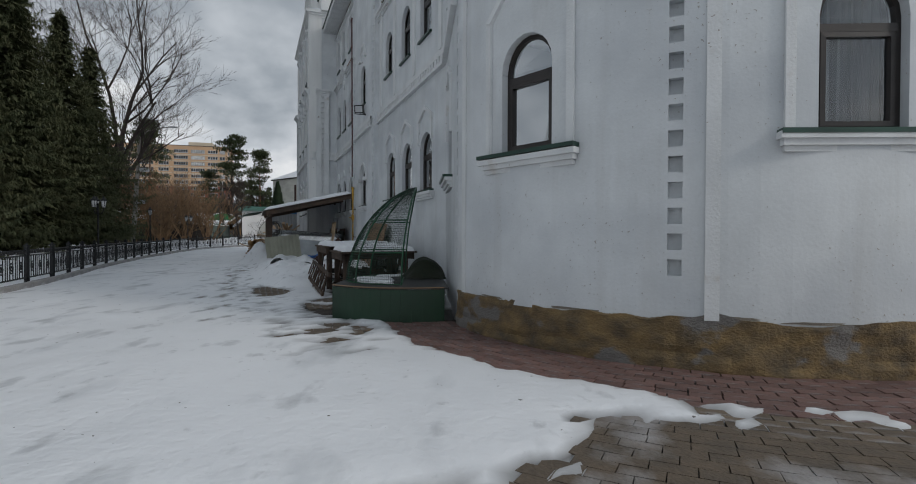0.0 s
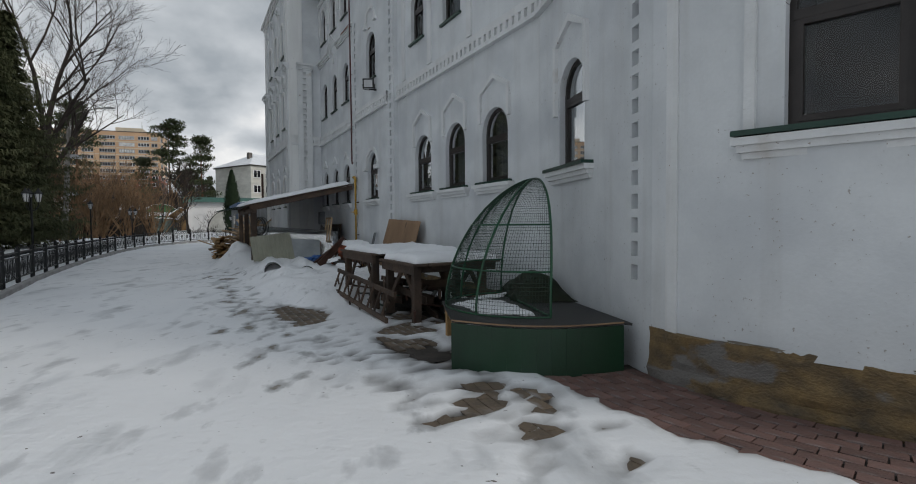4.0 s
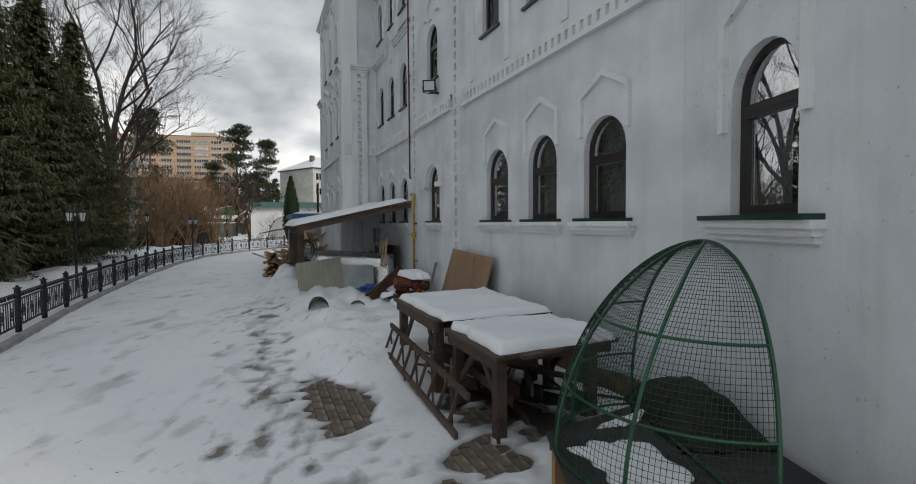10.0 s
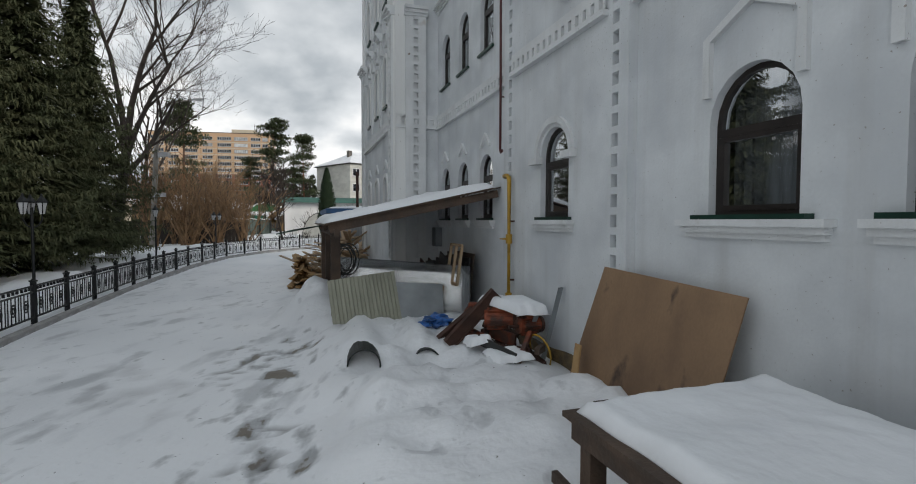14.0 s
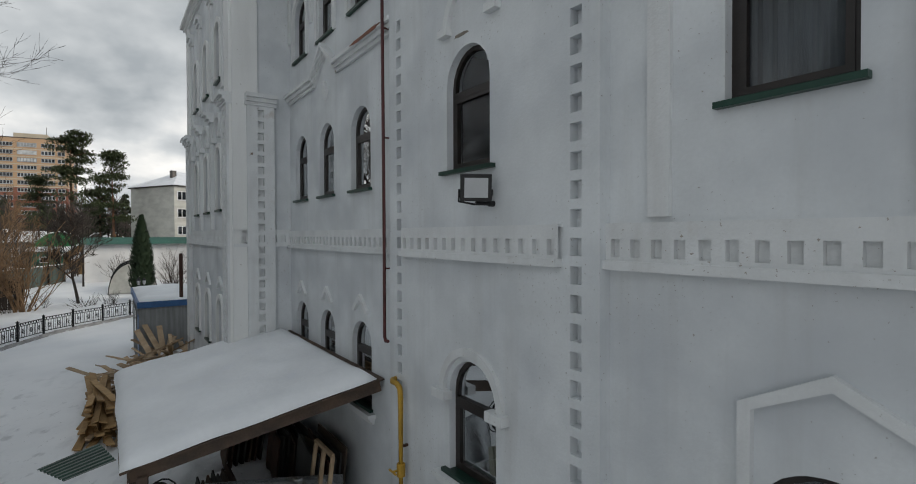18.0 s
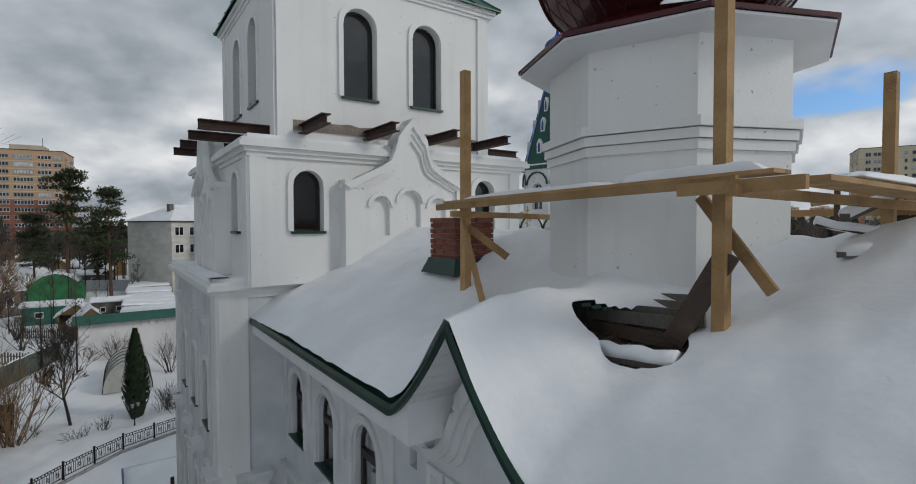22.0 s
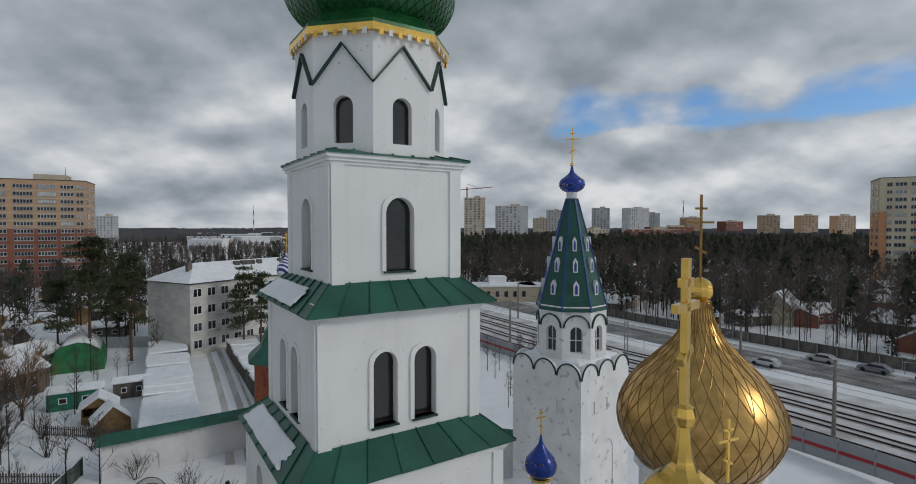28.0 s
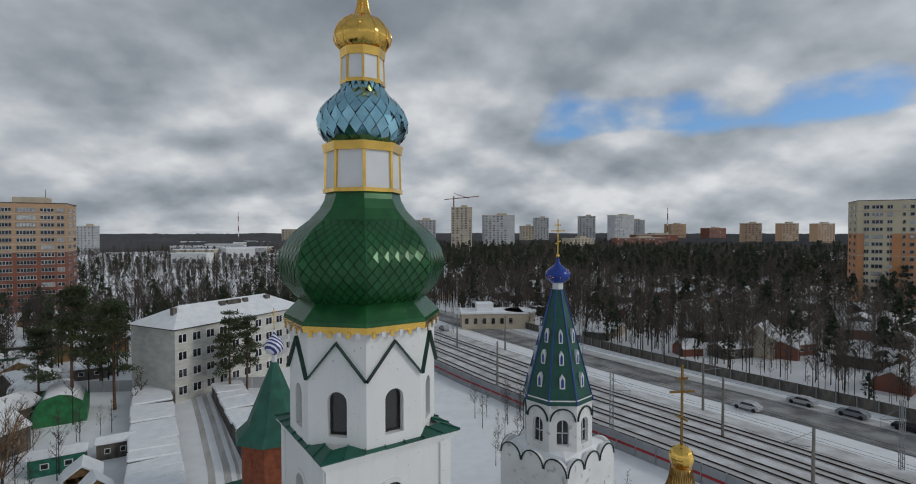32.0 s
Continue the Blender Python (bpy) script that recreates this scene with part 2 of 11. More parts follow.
M["plaster"] = material("whitewashed plaster", (0.665, 0.69, 0.705), 0.85, scale=1.3, spread=0.06, bump=0.14, grain=34, stain=(0.50, 0.525, 0.55), stain_at=(0.45, 0.70), stain_scale=0.9)
M["plaster2"] = material("smooth tower plaster", (0.775, 0.78, 0.77), 0.8, scale=0.5, spread=0.035, bump=0.15, grain=30, stain=(0.70, 0.70, 0.69), stain_at=(0.55, 0.85), stain_scale=0.4)
M["trim"] = material("white plaster moulding", (0.69, 0.705, 0.71), 0.85, scale=2.0, spread=0.05, bump=0.25, grain=40, stain=(0.50, 0.46, 0.42), stain_at=(0.66, 0.82), stain_scale=2.5)
worn(M["plaster"], (0.30, 0.27, 0.24), 0.745, 0.28)
worn(M["plaster2"], (0.42, 0.40, 0.37), 0.755, 0.16)
worn(M["trim"], (0.22, 0.17, 0.13), 0.70, 0.30, 4.0)
pitted(M["plaster"], (0.34, 0.33, 0.31), 34.0, 0.70)
pitted(M["trim"], (0.34, 0.31, 0.28), 30.0, 0.71)
pitted(M["plaster2"], (0.42, 0.40, 0.38), 16.0, 0.71)
M["snow"] = material("snow", (0.85, 0.865, 0.885), 0.65, scale=0.8, spread=0.045, bump=0.35, grain=14, stain=(0.76, 0.78, 0.82), stain_at=(0.55, 0.8), stain_scale=1.7)
M["dark_green"] = material("dark green sheet metal", (0.012, 0.05, 0.035), 0.35, 0.2, scale=2, spread=0.2, bump=0.05)
M["green_roof"] = material("green painted tin roof", (0.012, 0.072, 0.048), 0.38, 0.15, second=(0.020, 0.125, 0.085), scale=0.9, spread=0.2, bump=0.08, grain=12, per_object=0.15)
M["frame"] = material("dark brown window frame", (0.022, 0.016, 0.014), 0.4, scale=5, spread=0.2, bump=0.1)
# near-black base colour stands in for the shade of unlit spaces
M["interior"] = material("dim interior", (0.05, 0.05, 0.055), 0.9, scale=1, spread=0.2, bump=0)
M["curtain"] = material("pale curtain cloth", (0.15, 0.16, 0.17), 0.9, scale=3, spread=0.14, bump=0.2, grain=40, stretch=(6, 6, 0.5))
M["glass"] = glass_material("window glass")
M["metal_roof_white"] = material("white eave cladding", (0.72, 0.73, 0.74), 0.45, scale=2, spread=0.04, bump=0.05)
M["soffit"] = material("perforated white soffit", (0.66, 0.665, 0.67), 0.5, scale=3, spread=0.05, bump=0.1)
_n, _l = M["soffit"].node_tree.nodes, M["soffit"].node_tree.links
_b = _n["Principled BSDF"].inputs["Base Color"]
_src = _b.links[0].from_socket
_co, _w, _v, _m = _n.new("ShaderNodeTexCoord"), _n.new("ShaderNodeTexWave"), _n.new("ShaderNodeTexVoronoi"), _n.new("ShaderNodeMixRGB")
_w.inputs["Scale"].default_value = 3.2   # panels a tenth of a metre wide
_w.bands_direction = "X"
_v.inputs["Scale"].default_value = 55
_l.new(_co.outputs["Object"], _w.inputs["Vector"])
_l.new(_co.outputs["Object"], _v.inputs["Vector"])
_k, _r = _n.new("ShaderNodeMath"), _n.new("ShaderNodeMapRange")
_r.inputs["From Min"].default_value, _r.inputs["From Max"].default_value = 0.35, 0.25
_l.new(_v.outputs["Distance"], _r.inputs[0])
_k.operation = "MULTIPLY"
_l.new(_w.outputs["Fac"], _k.inputs[0])
_l.new(_r.outputs[0], _k.inputs[1])
_l.new(_k.outputs[0], _m.inputs[0])
_l.new(_src, _m.inputs[1])
_m.inputs[2].default_value = (0.22, 0.22, 0.225, 1)
_l.new(_m.outputs[0], _b)


# ---- building blocks ----
def part(name, bm, mat, parent=None, label="", smooth=False, kind=""):
    me = bpy.data.meshes.new(name)
    bmesh.ops.recalc_face_normals(bm, faces=bm.faces)
    bm.to_mesh(me)
    bm.free()
    for mm in (mat if isinstance(mat, (list, tuple)) else [mat]):
        me.materials.append(mm)
    if smooth:
        me.polygons.foreach_set("use_smooth", [True] * len(me.polygons))
    ob = new(name, me)
    ob.parent = parent
    if label or kind:
        tagged(ob, label, kind=kind)
    return ob


def thing(name, label, category, m=None, group="", kind=""):
    ob = new(name)
    ob.empty_display_size = 0.1
    if m is not None:
        ob.matrix_world = m
    return tagged(ob, label, category, group, kind)


def box(bm, c, s, rot=None, taper=1.0):
    """A box about c with sizes s; rot: a 3x3 or 4x4 turn; taper: how wide the top is."""
    vs = []
    for z in (-0.5, 0.5):
        k = taper if z > 0 else 1.0
        for x, y in ((-0.5, -0.5), (0.5, -0.5), (0.5, 0.5), (-0.5, 0.5)):
            p = Vector((x * s[0] * k, y * s[1] * k, z * s[2]))
            if rot is not None:
                p = rot @ p
            vs.append(bm.verts.new(p + Vector(c)))
    for f in ((3, 2, 1, 0), (4, 5, 6, 7), (0, 1, 5, 4), (1, 2, 6, 5), (2, 3, 7, 6), (3, 0, 4, 7)):
        bm.faces.new([vs[i] for i in f])
    return vs


def beam(bm, a, b, w, h=None):
    """A squared timber from a to b."""
    a, b = Vector(a), Vector(b)
    d = b - a
    q = d.to_track_quat("Z", "Y").to_matrix()
    box(bm, (a + b) / 2, (w, h or w, d.length), q)


def rod(bm, a, b, r, r2=None, n=8, cap=True):
    a, b = Vector(a), Vector(b)
    q = (b - a).to_track_quat("Z", "Y").to_matrix()
    r2 = r if r2 is None else r2
    rings = []
    for p, rr in ((a, r), (b, r2)):
        rings.append([bm.verts.new(p + q @ Vector((rr * math.cos(k * 2 * math.pi / n), rr * math.sin(k * 2 * math.pi / n), 0))) for k in range(n)])
    for k in range(n):
        bm.faces.new((rings[0][k], rings[0][(k + 1) % n], rings[1][(k + 1) % n], rings[1][k]))
    if cap:
        bm.faces.new(rings[0][::-1])
        bm.faces.new(rings[1])


def tube(bm, pts, r, n=6):
    """A bent pipe along pts."""
    pts = [Vector(p) for p in pts]
    rings = []
    for i, p in enumerate(pts):
        d = (pts[min(i + 1, len(pts) - 1)] - pts[max(i - 1, 0)]).normalized()
        q = d.to_track_quat("Z", "Y").to_matrix()
        rings.append([bm.verts.new(p + q @ Vector((r * math.cos(k * 2 * math.pi / n), r * math.sin(k * 2 * math.pi / n), 0))) for k in range(n)])
    for a, b in zip(rings, rings[1:]):
        for k in range(n):
            bm.faces.new((a[k], a[(k + 1) % n], b[(k + 1) % n], b[k]))
    bm.faces.new(rings[0][::-1])
    bm.faces.new(rings[-1])


def lathe(bm, prof, n=32, phase=0.0, c=(0, 0), caps=True):
    """Turns (radius, height) rows about an upright axis."""
    rings = []
    for r, z in prof:
        rings.append([bm.verts.new((c[0] + r * math.cos(phase + k * 2 * math.pi / n), c[1] + r * math.sin(phase + k * 2 * math.pi / n), z)) for k in range(n)])
    for a, b in zip(rings, rings[1:]):
        for k in range(n):
            bm.faces.new((a[k], a[(k + 1) % n], b[(k + 1) % n], b[k]))
    if caps:
        bm.faces.new(rings[0][::-1])
        bm.faces.new(rings[-1])
    return rings


def quad(bm, pts):
    return bm.faces.new([bm.verts.new(p) for p in pts])


def nbm():
    return bmesh.new()


# the church's own axes: u along the side wall, v outwards from it
CHURCH = pose(0.5135, 8.3971, 0, 0, 0, 111.0)


def flat(v0=0.0):
    return lambda s, v, z: (s, v0 + v, z)


def arch_z(h, s):
    """The upper edge of an opening at s; h: centre, width, sill, crown, arched."""
    c, w, sill, top, arched = h
    if not arched:
        return top
    r = w / 2
    rise = min(r, 0.5 * w)
    return top - rise + math.sqrt(max(0.0, r * r - (s - c) ** 2)) * rise / r


def strip_wall(bm, f, s0, s1, z0, z1, holes, depth=0.22, step=None, back=(), shallow=0.09):
    """A wall in upright strips with openings through it; back: openings that are only niches and get a back."""
    cuts = {round(s0, 4), round(s1, 4)}
    if step:
        k = max(1, int((s1 - s0) / step))
        cuts |= {round(s0 + (s1 - s0) * i / k, 4) for i in range(k + 1)}
    for c, w, sill, top, arched in holes:
        k = 10 if arched else 1
        cuts |= {round(c - w / 2 * math.cos(math.pi * i / k), 4) for i in range(k + 1)}
    cuts = sorted(x for x in cuts if s0 - 1e-3 <= x <= s1 + 1e-3)
    for a, b in zip(cuts, cuts[1:]):
        if b - a < 1e-4:
            continue
        mid = (a + b) / 2
        here = sorted((h for h in holes if abs(mid - h[0]) < h[1] / 2), key=lambda h: h[2])
        lo = (z0, z0)
        for h in here:
            dep = min(depth, shallow) if h in back else depth
            quad(bm, (f(a, 0, lo[0]), f(b, 0, lo[1]), f(b, 0, h[2]), f(a, 0, h[2])))
            lo = (arch_z(h, a), arch_z(h, b))
            quad(bm, (f(a, 0, lo[0]), f(b, 0, lo[1]), f(b, -dep, lo[1]), f(a, -dep, lo[0])))
            quad(bm, (f(a, 0, h[2]), f(b, 0, h[2]), f(b, -dep, h[2]), f(a, -dep, h[2])))
            if h in back:
                quad(bm, (f(a, -dep, h[2]), f(b, -dep, h[2]), f(b, -dep, lo[1]), f(a, -dep, lo[0])))
        quad(bm, (f(a, 0, lo[0]), f(b, 0, lo[1]), f(b, 0, z1), f(a, 0, z1)))
    for h in holes:
        for e in (h[0] - h[1] / 2, h[0] + h[1] / 2):
            zt = arch_z(h, e)
            dep = min(depth, shallow) if h in back else depth
            quad(bm, (f(e, 0, h[2]), f(e, 0, zt), f(e, -dep, zt), f(e, -dep, h[2])))


def arch_loop(h, inset=0.0, k=10):
    c, w, sill, top, arched = h
    r = w / 2 - inset
    sp = top - w / 2
    pts = [(c - r, sill + inset), (c + r, sill + inset)]
    if arched:
        pts += [(c + r * math.cos(math.pi * i / k), sp + r * math.sin(math.pi * i / k)) for i in range(k + 1)]
    else:
        pts += [(c + r, top - inset), (c - r, top - inset)]
    return pts


def ring_prism(bm, f, outer, inner, v0, v1):
    n = len(outer)
    A = [[bm.verts.new(f(s, v, z)) for s, z in loop] for loop in (outer, inner) for v in (v0, v1)]
    o0, o1, i0, i1 = A
    for k in range(n):
        j = (k + 1) % n
        for x, y in ((o1, i1), (i1, i0), (i0, o0), (o0, o1)):
            bm.faces.new((x[k], x[j], y[j], y[k]))


def prism(bm, f, loop, v0, v1):
    a = [bm.verts.new(f(s, v0, z)) for s, z in loop]
    b = [bm.verts.new(f(s, v1, z)) for s, z in loop]
    n = len(loop)
    bm.faces.new(a[::-1])
    bm.faces.new(b)
    for k in range(n):
        bm.faces.new((a[k], a[(k + 1) % n], b[(k + 1) % n], b[k]))


WINDOW_NO = [0]


def window(f, h, depth=0.085, frame=True, curtain=False, label="dark brown framed arched window in white plaster", sill=None, parent_m=None):
    """An arched window with frame, transom, panes, room behind and metal sill."""
    WINDOW_NO[0] += 1
    c, w, z0, top, arched = h
    sp = top - w / 2
    win = thing("window_%d" % WINDOW_NO[0], label, "window", parent_m or CHURCH, kind="structure")
    bm = nbm()
    ring_prism(bm, f, arch_loop(h), arch_loop(h, 0.05), -depth - 0.05, -depth)
    if frame:
        prism(bm, f, [(c - w / 2 + 0.03, sp - 0.12), (c + w / 2 - 0.03, sp - 0.12), (c + w / 2 - 0.03, sp - 0.05), (c - w / 2 + 0.03, sp - 0.05)], -depth - 0.05, -depth + 0.012)
        q = (c, w - 0.10, z0 + 0.05, sp - 0.12, False)
        ring_prism(bm, f, arch_loop(q), arch_loop(q, 0.045), -depth - 0.04, -depth + 0.008)
    part("window_frame", bm, M["frame"], win)
    bm = nbm()
    pts = arch_loop(h, 0.05)
    bm.faces.new([bm.verts.new(f(s, -depth - 0.025, z)) for s, z in pts])
    pane = part("pane", bm, M["glass"], win)
    pane.visible_shadow = False
    # shallow box behind the pane; its dark colour paints in the room's shade
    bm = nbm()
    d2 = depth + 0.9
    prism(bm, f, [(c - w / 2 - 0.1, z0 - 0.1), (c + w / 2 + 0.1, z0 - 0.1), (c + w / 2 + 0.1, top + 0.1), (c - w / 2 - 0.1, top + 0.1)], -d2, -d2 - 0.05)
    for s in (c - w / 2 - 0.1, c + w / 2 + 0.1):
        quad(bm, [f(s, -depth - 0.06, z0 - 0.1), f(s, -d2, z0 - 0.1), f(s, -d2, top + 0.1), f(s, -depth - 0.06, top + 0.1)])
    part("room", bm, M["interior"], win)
    if curtain:
        bm = nbm()
        for side in curtain:
            n = 8
            a, b = (c - w / 2, c + 0.02) if side == "l" else (c - 0.01, c + w / 2)
            vs = [[bm.verts.new(f(a + (b - a) * i / n, -depth - 0.16 - 0.03 * (i % 2) - (0.05 if side == "r" else 0.0), z)) for i in range(n + 1)] for z in (z0, top)]
            for i in range(n):
                bm.faces.new((vs[0][i], vs[0][i + 1], vs[1][i + 1], vs[1][i]))
        part("curtain", bm, M["curtain"], win)
    if sill:
        out, over = sill
        bm = nbm()
        prism(bm, f, [(c - w / 2 - over, z0 - 0.03), (c + w / 2 + over, z0 - 0.03), (c + w / 2 + over, z0 + 0.012), (c - w / 2 - over, z0 + 0.012)], -depth, out)
        part("window_sill", bm, M["dark_green"], win, "dark green metal sill")
    return win


def moulding(bm, f, s0, s1, z, steps):
    """Stacked ledges along a wall; steps: (height, projection)."""
    for hgt, out in steps:
        prism(bm, f, [(s0 - out * 0.0, z), (s1 + out * 0.0, z), (s1, z + hgt), (s0, z + hgt)], 0, out)
        z += hgt

# ---- church: side wall, apse, roof ----
APSE_C, APSE_R = (-1.5075, -2.804), 3.721


def facet(s, v, z):
    """The bay between the straight wall and the apse."""
    return (1.8 - 0.95648 * s + 0.29181 * v, 0.29181 * s + 0.95648 * v, z)


def apse(s, v, z):
    """s: metres along the curve from the corner, round the east end."""
    a = radians(84.5) + s / APSE_R
    return (APSE_C[0] + (APSE_R + v) * math.cos(a), APSE_C[1] + (APSE_R + v) * math.sin(a), z)


def apse_s(deg):
    return radians(deg - 84.5) * APSE_R


def arched(c, w, z0, z1):
    return (c, w, z0, z1, True)


def square(c, z, w=0.125, hgt=0.15):
    return (c, w, z, z + hgt, False)


church = thing("church", "large white plastered church with arched windows, snowy roof and building work", "church", CHURCH)
SIDE_F1 = [arched(c, w, 2.17, 3.46) for c, w in ((3.09, 0.84), (4.60, 0.84), (6.19, 0.91))]
SIDE_F2 = [arched(c, w, 5.55 if w > 0.75 else 5.66, 6.86) for c, w in ((1.2, 0.78), (3.12, 0.78), (4.72, 0.78), (6.45, 0.72))]
SIDE_F3 = [arched(c, w, 8.36 if w > 0.7 else 8.30, 9.64 if w > 0.7 else 9.6) for c, w in ((1.2, 0.78), (3.12, 0.78), (4.85, 0.78), (6.66, 0.68))]
E_WIN = [arched(9.44, 0.84, 2.17, 3.47), arched(9.5, 0.78, 5.52, 6.84)]
F_WIN = [arched(c, 0.74, z0, z1) for c in (12.55, 14.05, 15.5) for z0, z1 in ((2.17, 3.47), (5.53, 6.84), (8.4, 9.62))]
NZ = [0.87 + 0.236 * i for i in range(29)]
COL2 = [square(7.97, z) for z in NZ]
COL3 = [square(11.05, z) for z in NZ]
TOPSQ = [square(c, 9.68, 0.16, 0.2) for c in (7.97, 11.05)]
A_WIN = [arched(1.21, 0.80, 2.17, 3.55)]
COLA = [square(2.78, 0.87 + 0.236 * i) for i in range(26)]
APSE_WIN = [arched(apse_s(108.2), 0.74, 2.13, 3.42), arched(apse_s(155.8), 0.74, 2.10, 3.45), arched(apse_s(200), 0.74, 2.1, 3.45), arched(apse_s(108.2), 0.74, 5.5, 6.8), arched(apse_s(155.8), 0.74, 5.5, 6.8)]
COL0 = [square(apse_s(132.8), 0.84 + 0.236 * i) for i in range(30)]

bm = nbm()
strip_wall(bm, flat(0), 1.8, 7.72, -0.6, 10.42, SIDE_F1 + SIDE_F2 + SIDE_F3, 0.2)
bmesh.ops.remove_doubles(bm, verts=bm.verts[:], dist=0.0005)
part("side_wall", bm, M["plaster"], church)
bm = nbm()
strip_wall(bm, flat(0), 11.32, 16.5, -0.6, 10.42, F_WIN, 0.2)
bmesh.ops.remove_doubles(bm, verts=bm.verts[:], dist=0.0005)
part("side_wall", bm, M["plaster"], church)
bm = nbm()
strip_wall(bm, flat(0.12), 7.72, 11.32, -0.6, 10.6, E_WIN + COL2 + COL3 + TOPSQ, 0.2, back=COL2 + COL3 + TOPSQ)
for s in (7.72, 11.32):
    quad(bm, ((s, 0, -0.6), (s, 0.12, -0.6), (s, 0.12, 10.6), (s, 0, 10.6)))
part("projecting_bay", bm, M["plaster"], church)
bm = nbm()
strip_wall(bm, facet, -0.05, 3.09, -0.6, 10.42, A_WIN + COLA, 0.2, back=COLA)
part("corner_bay", bm, M["plaster"], church)
bm = nbm()
strip_wall(bm, apse, 0, apse_s(265), 0.42, 9.0, APSE_WIN + COL0, 0.2, step=0.25, back=COL0)
part("apse_wall", bm, M["plaster"], church)
M["plinth"] = material("crumbling ochre plinth", (0.20, 0.135, 0.062), 0.95, second=(0.10, 0.078, 0.052), scale=4.5, spread=0.4, bump=0.9, grain=38, stain=(0.165, 0.155, 0.145), stain_at=(0.56, 0.60), stain_scale=1.7, stretch=(1, 1, 1.6))
bm = nbm()
G = {}
NS, NZP = int(apse_s(265) / 0.05), 12
for i in range(NS + 1):
    for j in range(NZP + 1):
        s, t = apse_s(265) * i / NS, j / NZP
        z = -0.3 + 0.76 * t
        rough = 0.05 * noise.noise((s * 0.9, z * 2.2, 0)) + 0.035 * noise.noise((s * 3.1, z * 6, 3)) + 0.018 * noise.noise((s * 9, z * 15, 6))
        course = -0.035 * max(0.0, 1 - abs((z + 0.05 * noise.noise((s * 1.1, 0, 4))) - 0.12) / 0.03)
        lip = 0.06 * noise.noise((s * 1.3, 5, 1)) + 0.03 * noise.noise((s * 5, 2, 1)) if j == NZP else 0.0
        G[i, j] = bm.verts.new(apse(s, 0.045 + rough + course - 0.03 * t, z + lip))
for i in range(NS):
    for j in range(NZP):
        bm.faces.new((G[i, j], G[i + 1, j], G[i + 1, j + 1], G[i, j + 1]))
    bm.faces.new((G[i, NZP], G[i + 1, NZP], bm.verts.new(apse(apse_s(265) * (i + 1) / NS, -0.05, 0.46)), bm.verts.new(apse(apse_s(265) * i / NS, -0.05, 0.46))))
part("plinth", bm, M["plinth"], church, "crumbling ochre and grey stone plinth")
# far side, east end and inner closing walls
bm = nbm()
box(bm, (8.5, -5.6, 4.8), (16.5, 0.3, 11.2))
box(bm, (2.1, -4.2, 4.8), (0.3, 3.0, 11.2))
part("far_wall", bm, M["plaster"], church)
bm = nbm()
box(bm, (9.2, -2.9, 10.30), (14.6, 5.0, 0.12))
part("attic_floor", bm, M["interior"], church)

# windows
for i, h in enumerate(SIDE_F1 + SIDE_F2 + SIDE_F3):
    window(flat(0), h, curtain="lr" if h[0] < 6.6 else False, sill=(0.1, 0.12) if h in SIDE_F1 else (0.06, 0.05))
for i, h in enumerate(E_WIN):
    window(flat(0.12), h, curtain=False, sill=(0.06, 0.09))
for i, h in enumerate(F_WIN):
    window(flat(0), h, sill=(0.06, 0.05))
for h in A_WIN:
    window(facet, h, curtain="l", sill=(0.16, 0.25))
for i, h in enumerate(APSE_WIN):
    window(apse, h, curtain=(False, "lr")[i % 2], sill=(0.14, 0.32))


# mouldings: sills, hoods, bands
def sill_block(bm, f, c, w, z):
    for k, (hh, out, over) in enumerate(((0.06, 0.13, 0.02), (0.055, 0.09, -0.01), (0.05, 0.05, -0.03))):
        z -= hh
        prism(bm, f, [(c - w / 2 - over, z), (c + w / 2 + over, z), (c + w / 2 + over, z + hh), (c - w / 2 - over, z + hh)], 0, out)


def hood(bm, f, c, w, z0, zs, apex, wid=0.08, out=0.05):
    """A gabled frame that stands proud round a window."""
    o = [(c - w / 2, z0), (c - w / 2, zs), (c, apex), (c + w / 2, zs), (c + w / 2, z0)]
    i = [(c - w / 2 + wid, z0), (c - w / 2 + wid, zs - wid * 0.4), (c, apex - wid * 1.15), (c + w / 2 - wid, zs - wid * 0.4), (c + w / 2 - wid, z0)]
    for a in range(4):
        prism(bm, f, [o[a], o[a + 1], i[a + 1], i[a]], 0, out)


def arch_band(bm, f, c, r, zs, wid=0.09, out=0.05, a0=0, a1=180, k=14):
    pts = [radians(a0 + (a1 - a0) * i / k) for i in range(k + 1)]
    for a, b in zip(pts, pts[1:]):
        prism(bm, f, [(c + r * math.cos(a), zs + r * math.sin(a)), (c + (r + wid) * math.cos(a), zs + (r + wid) * math.sin(a)),
                      (c + (r + wid) * math.cos(b), zs + (r + wid) * math.sin(b)), (c + r * math.cos(b), zs + r * math.sin(b))], 0, out)


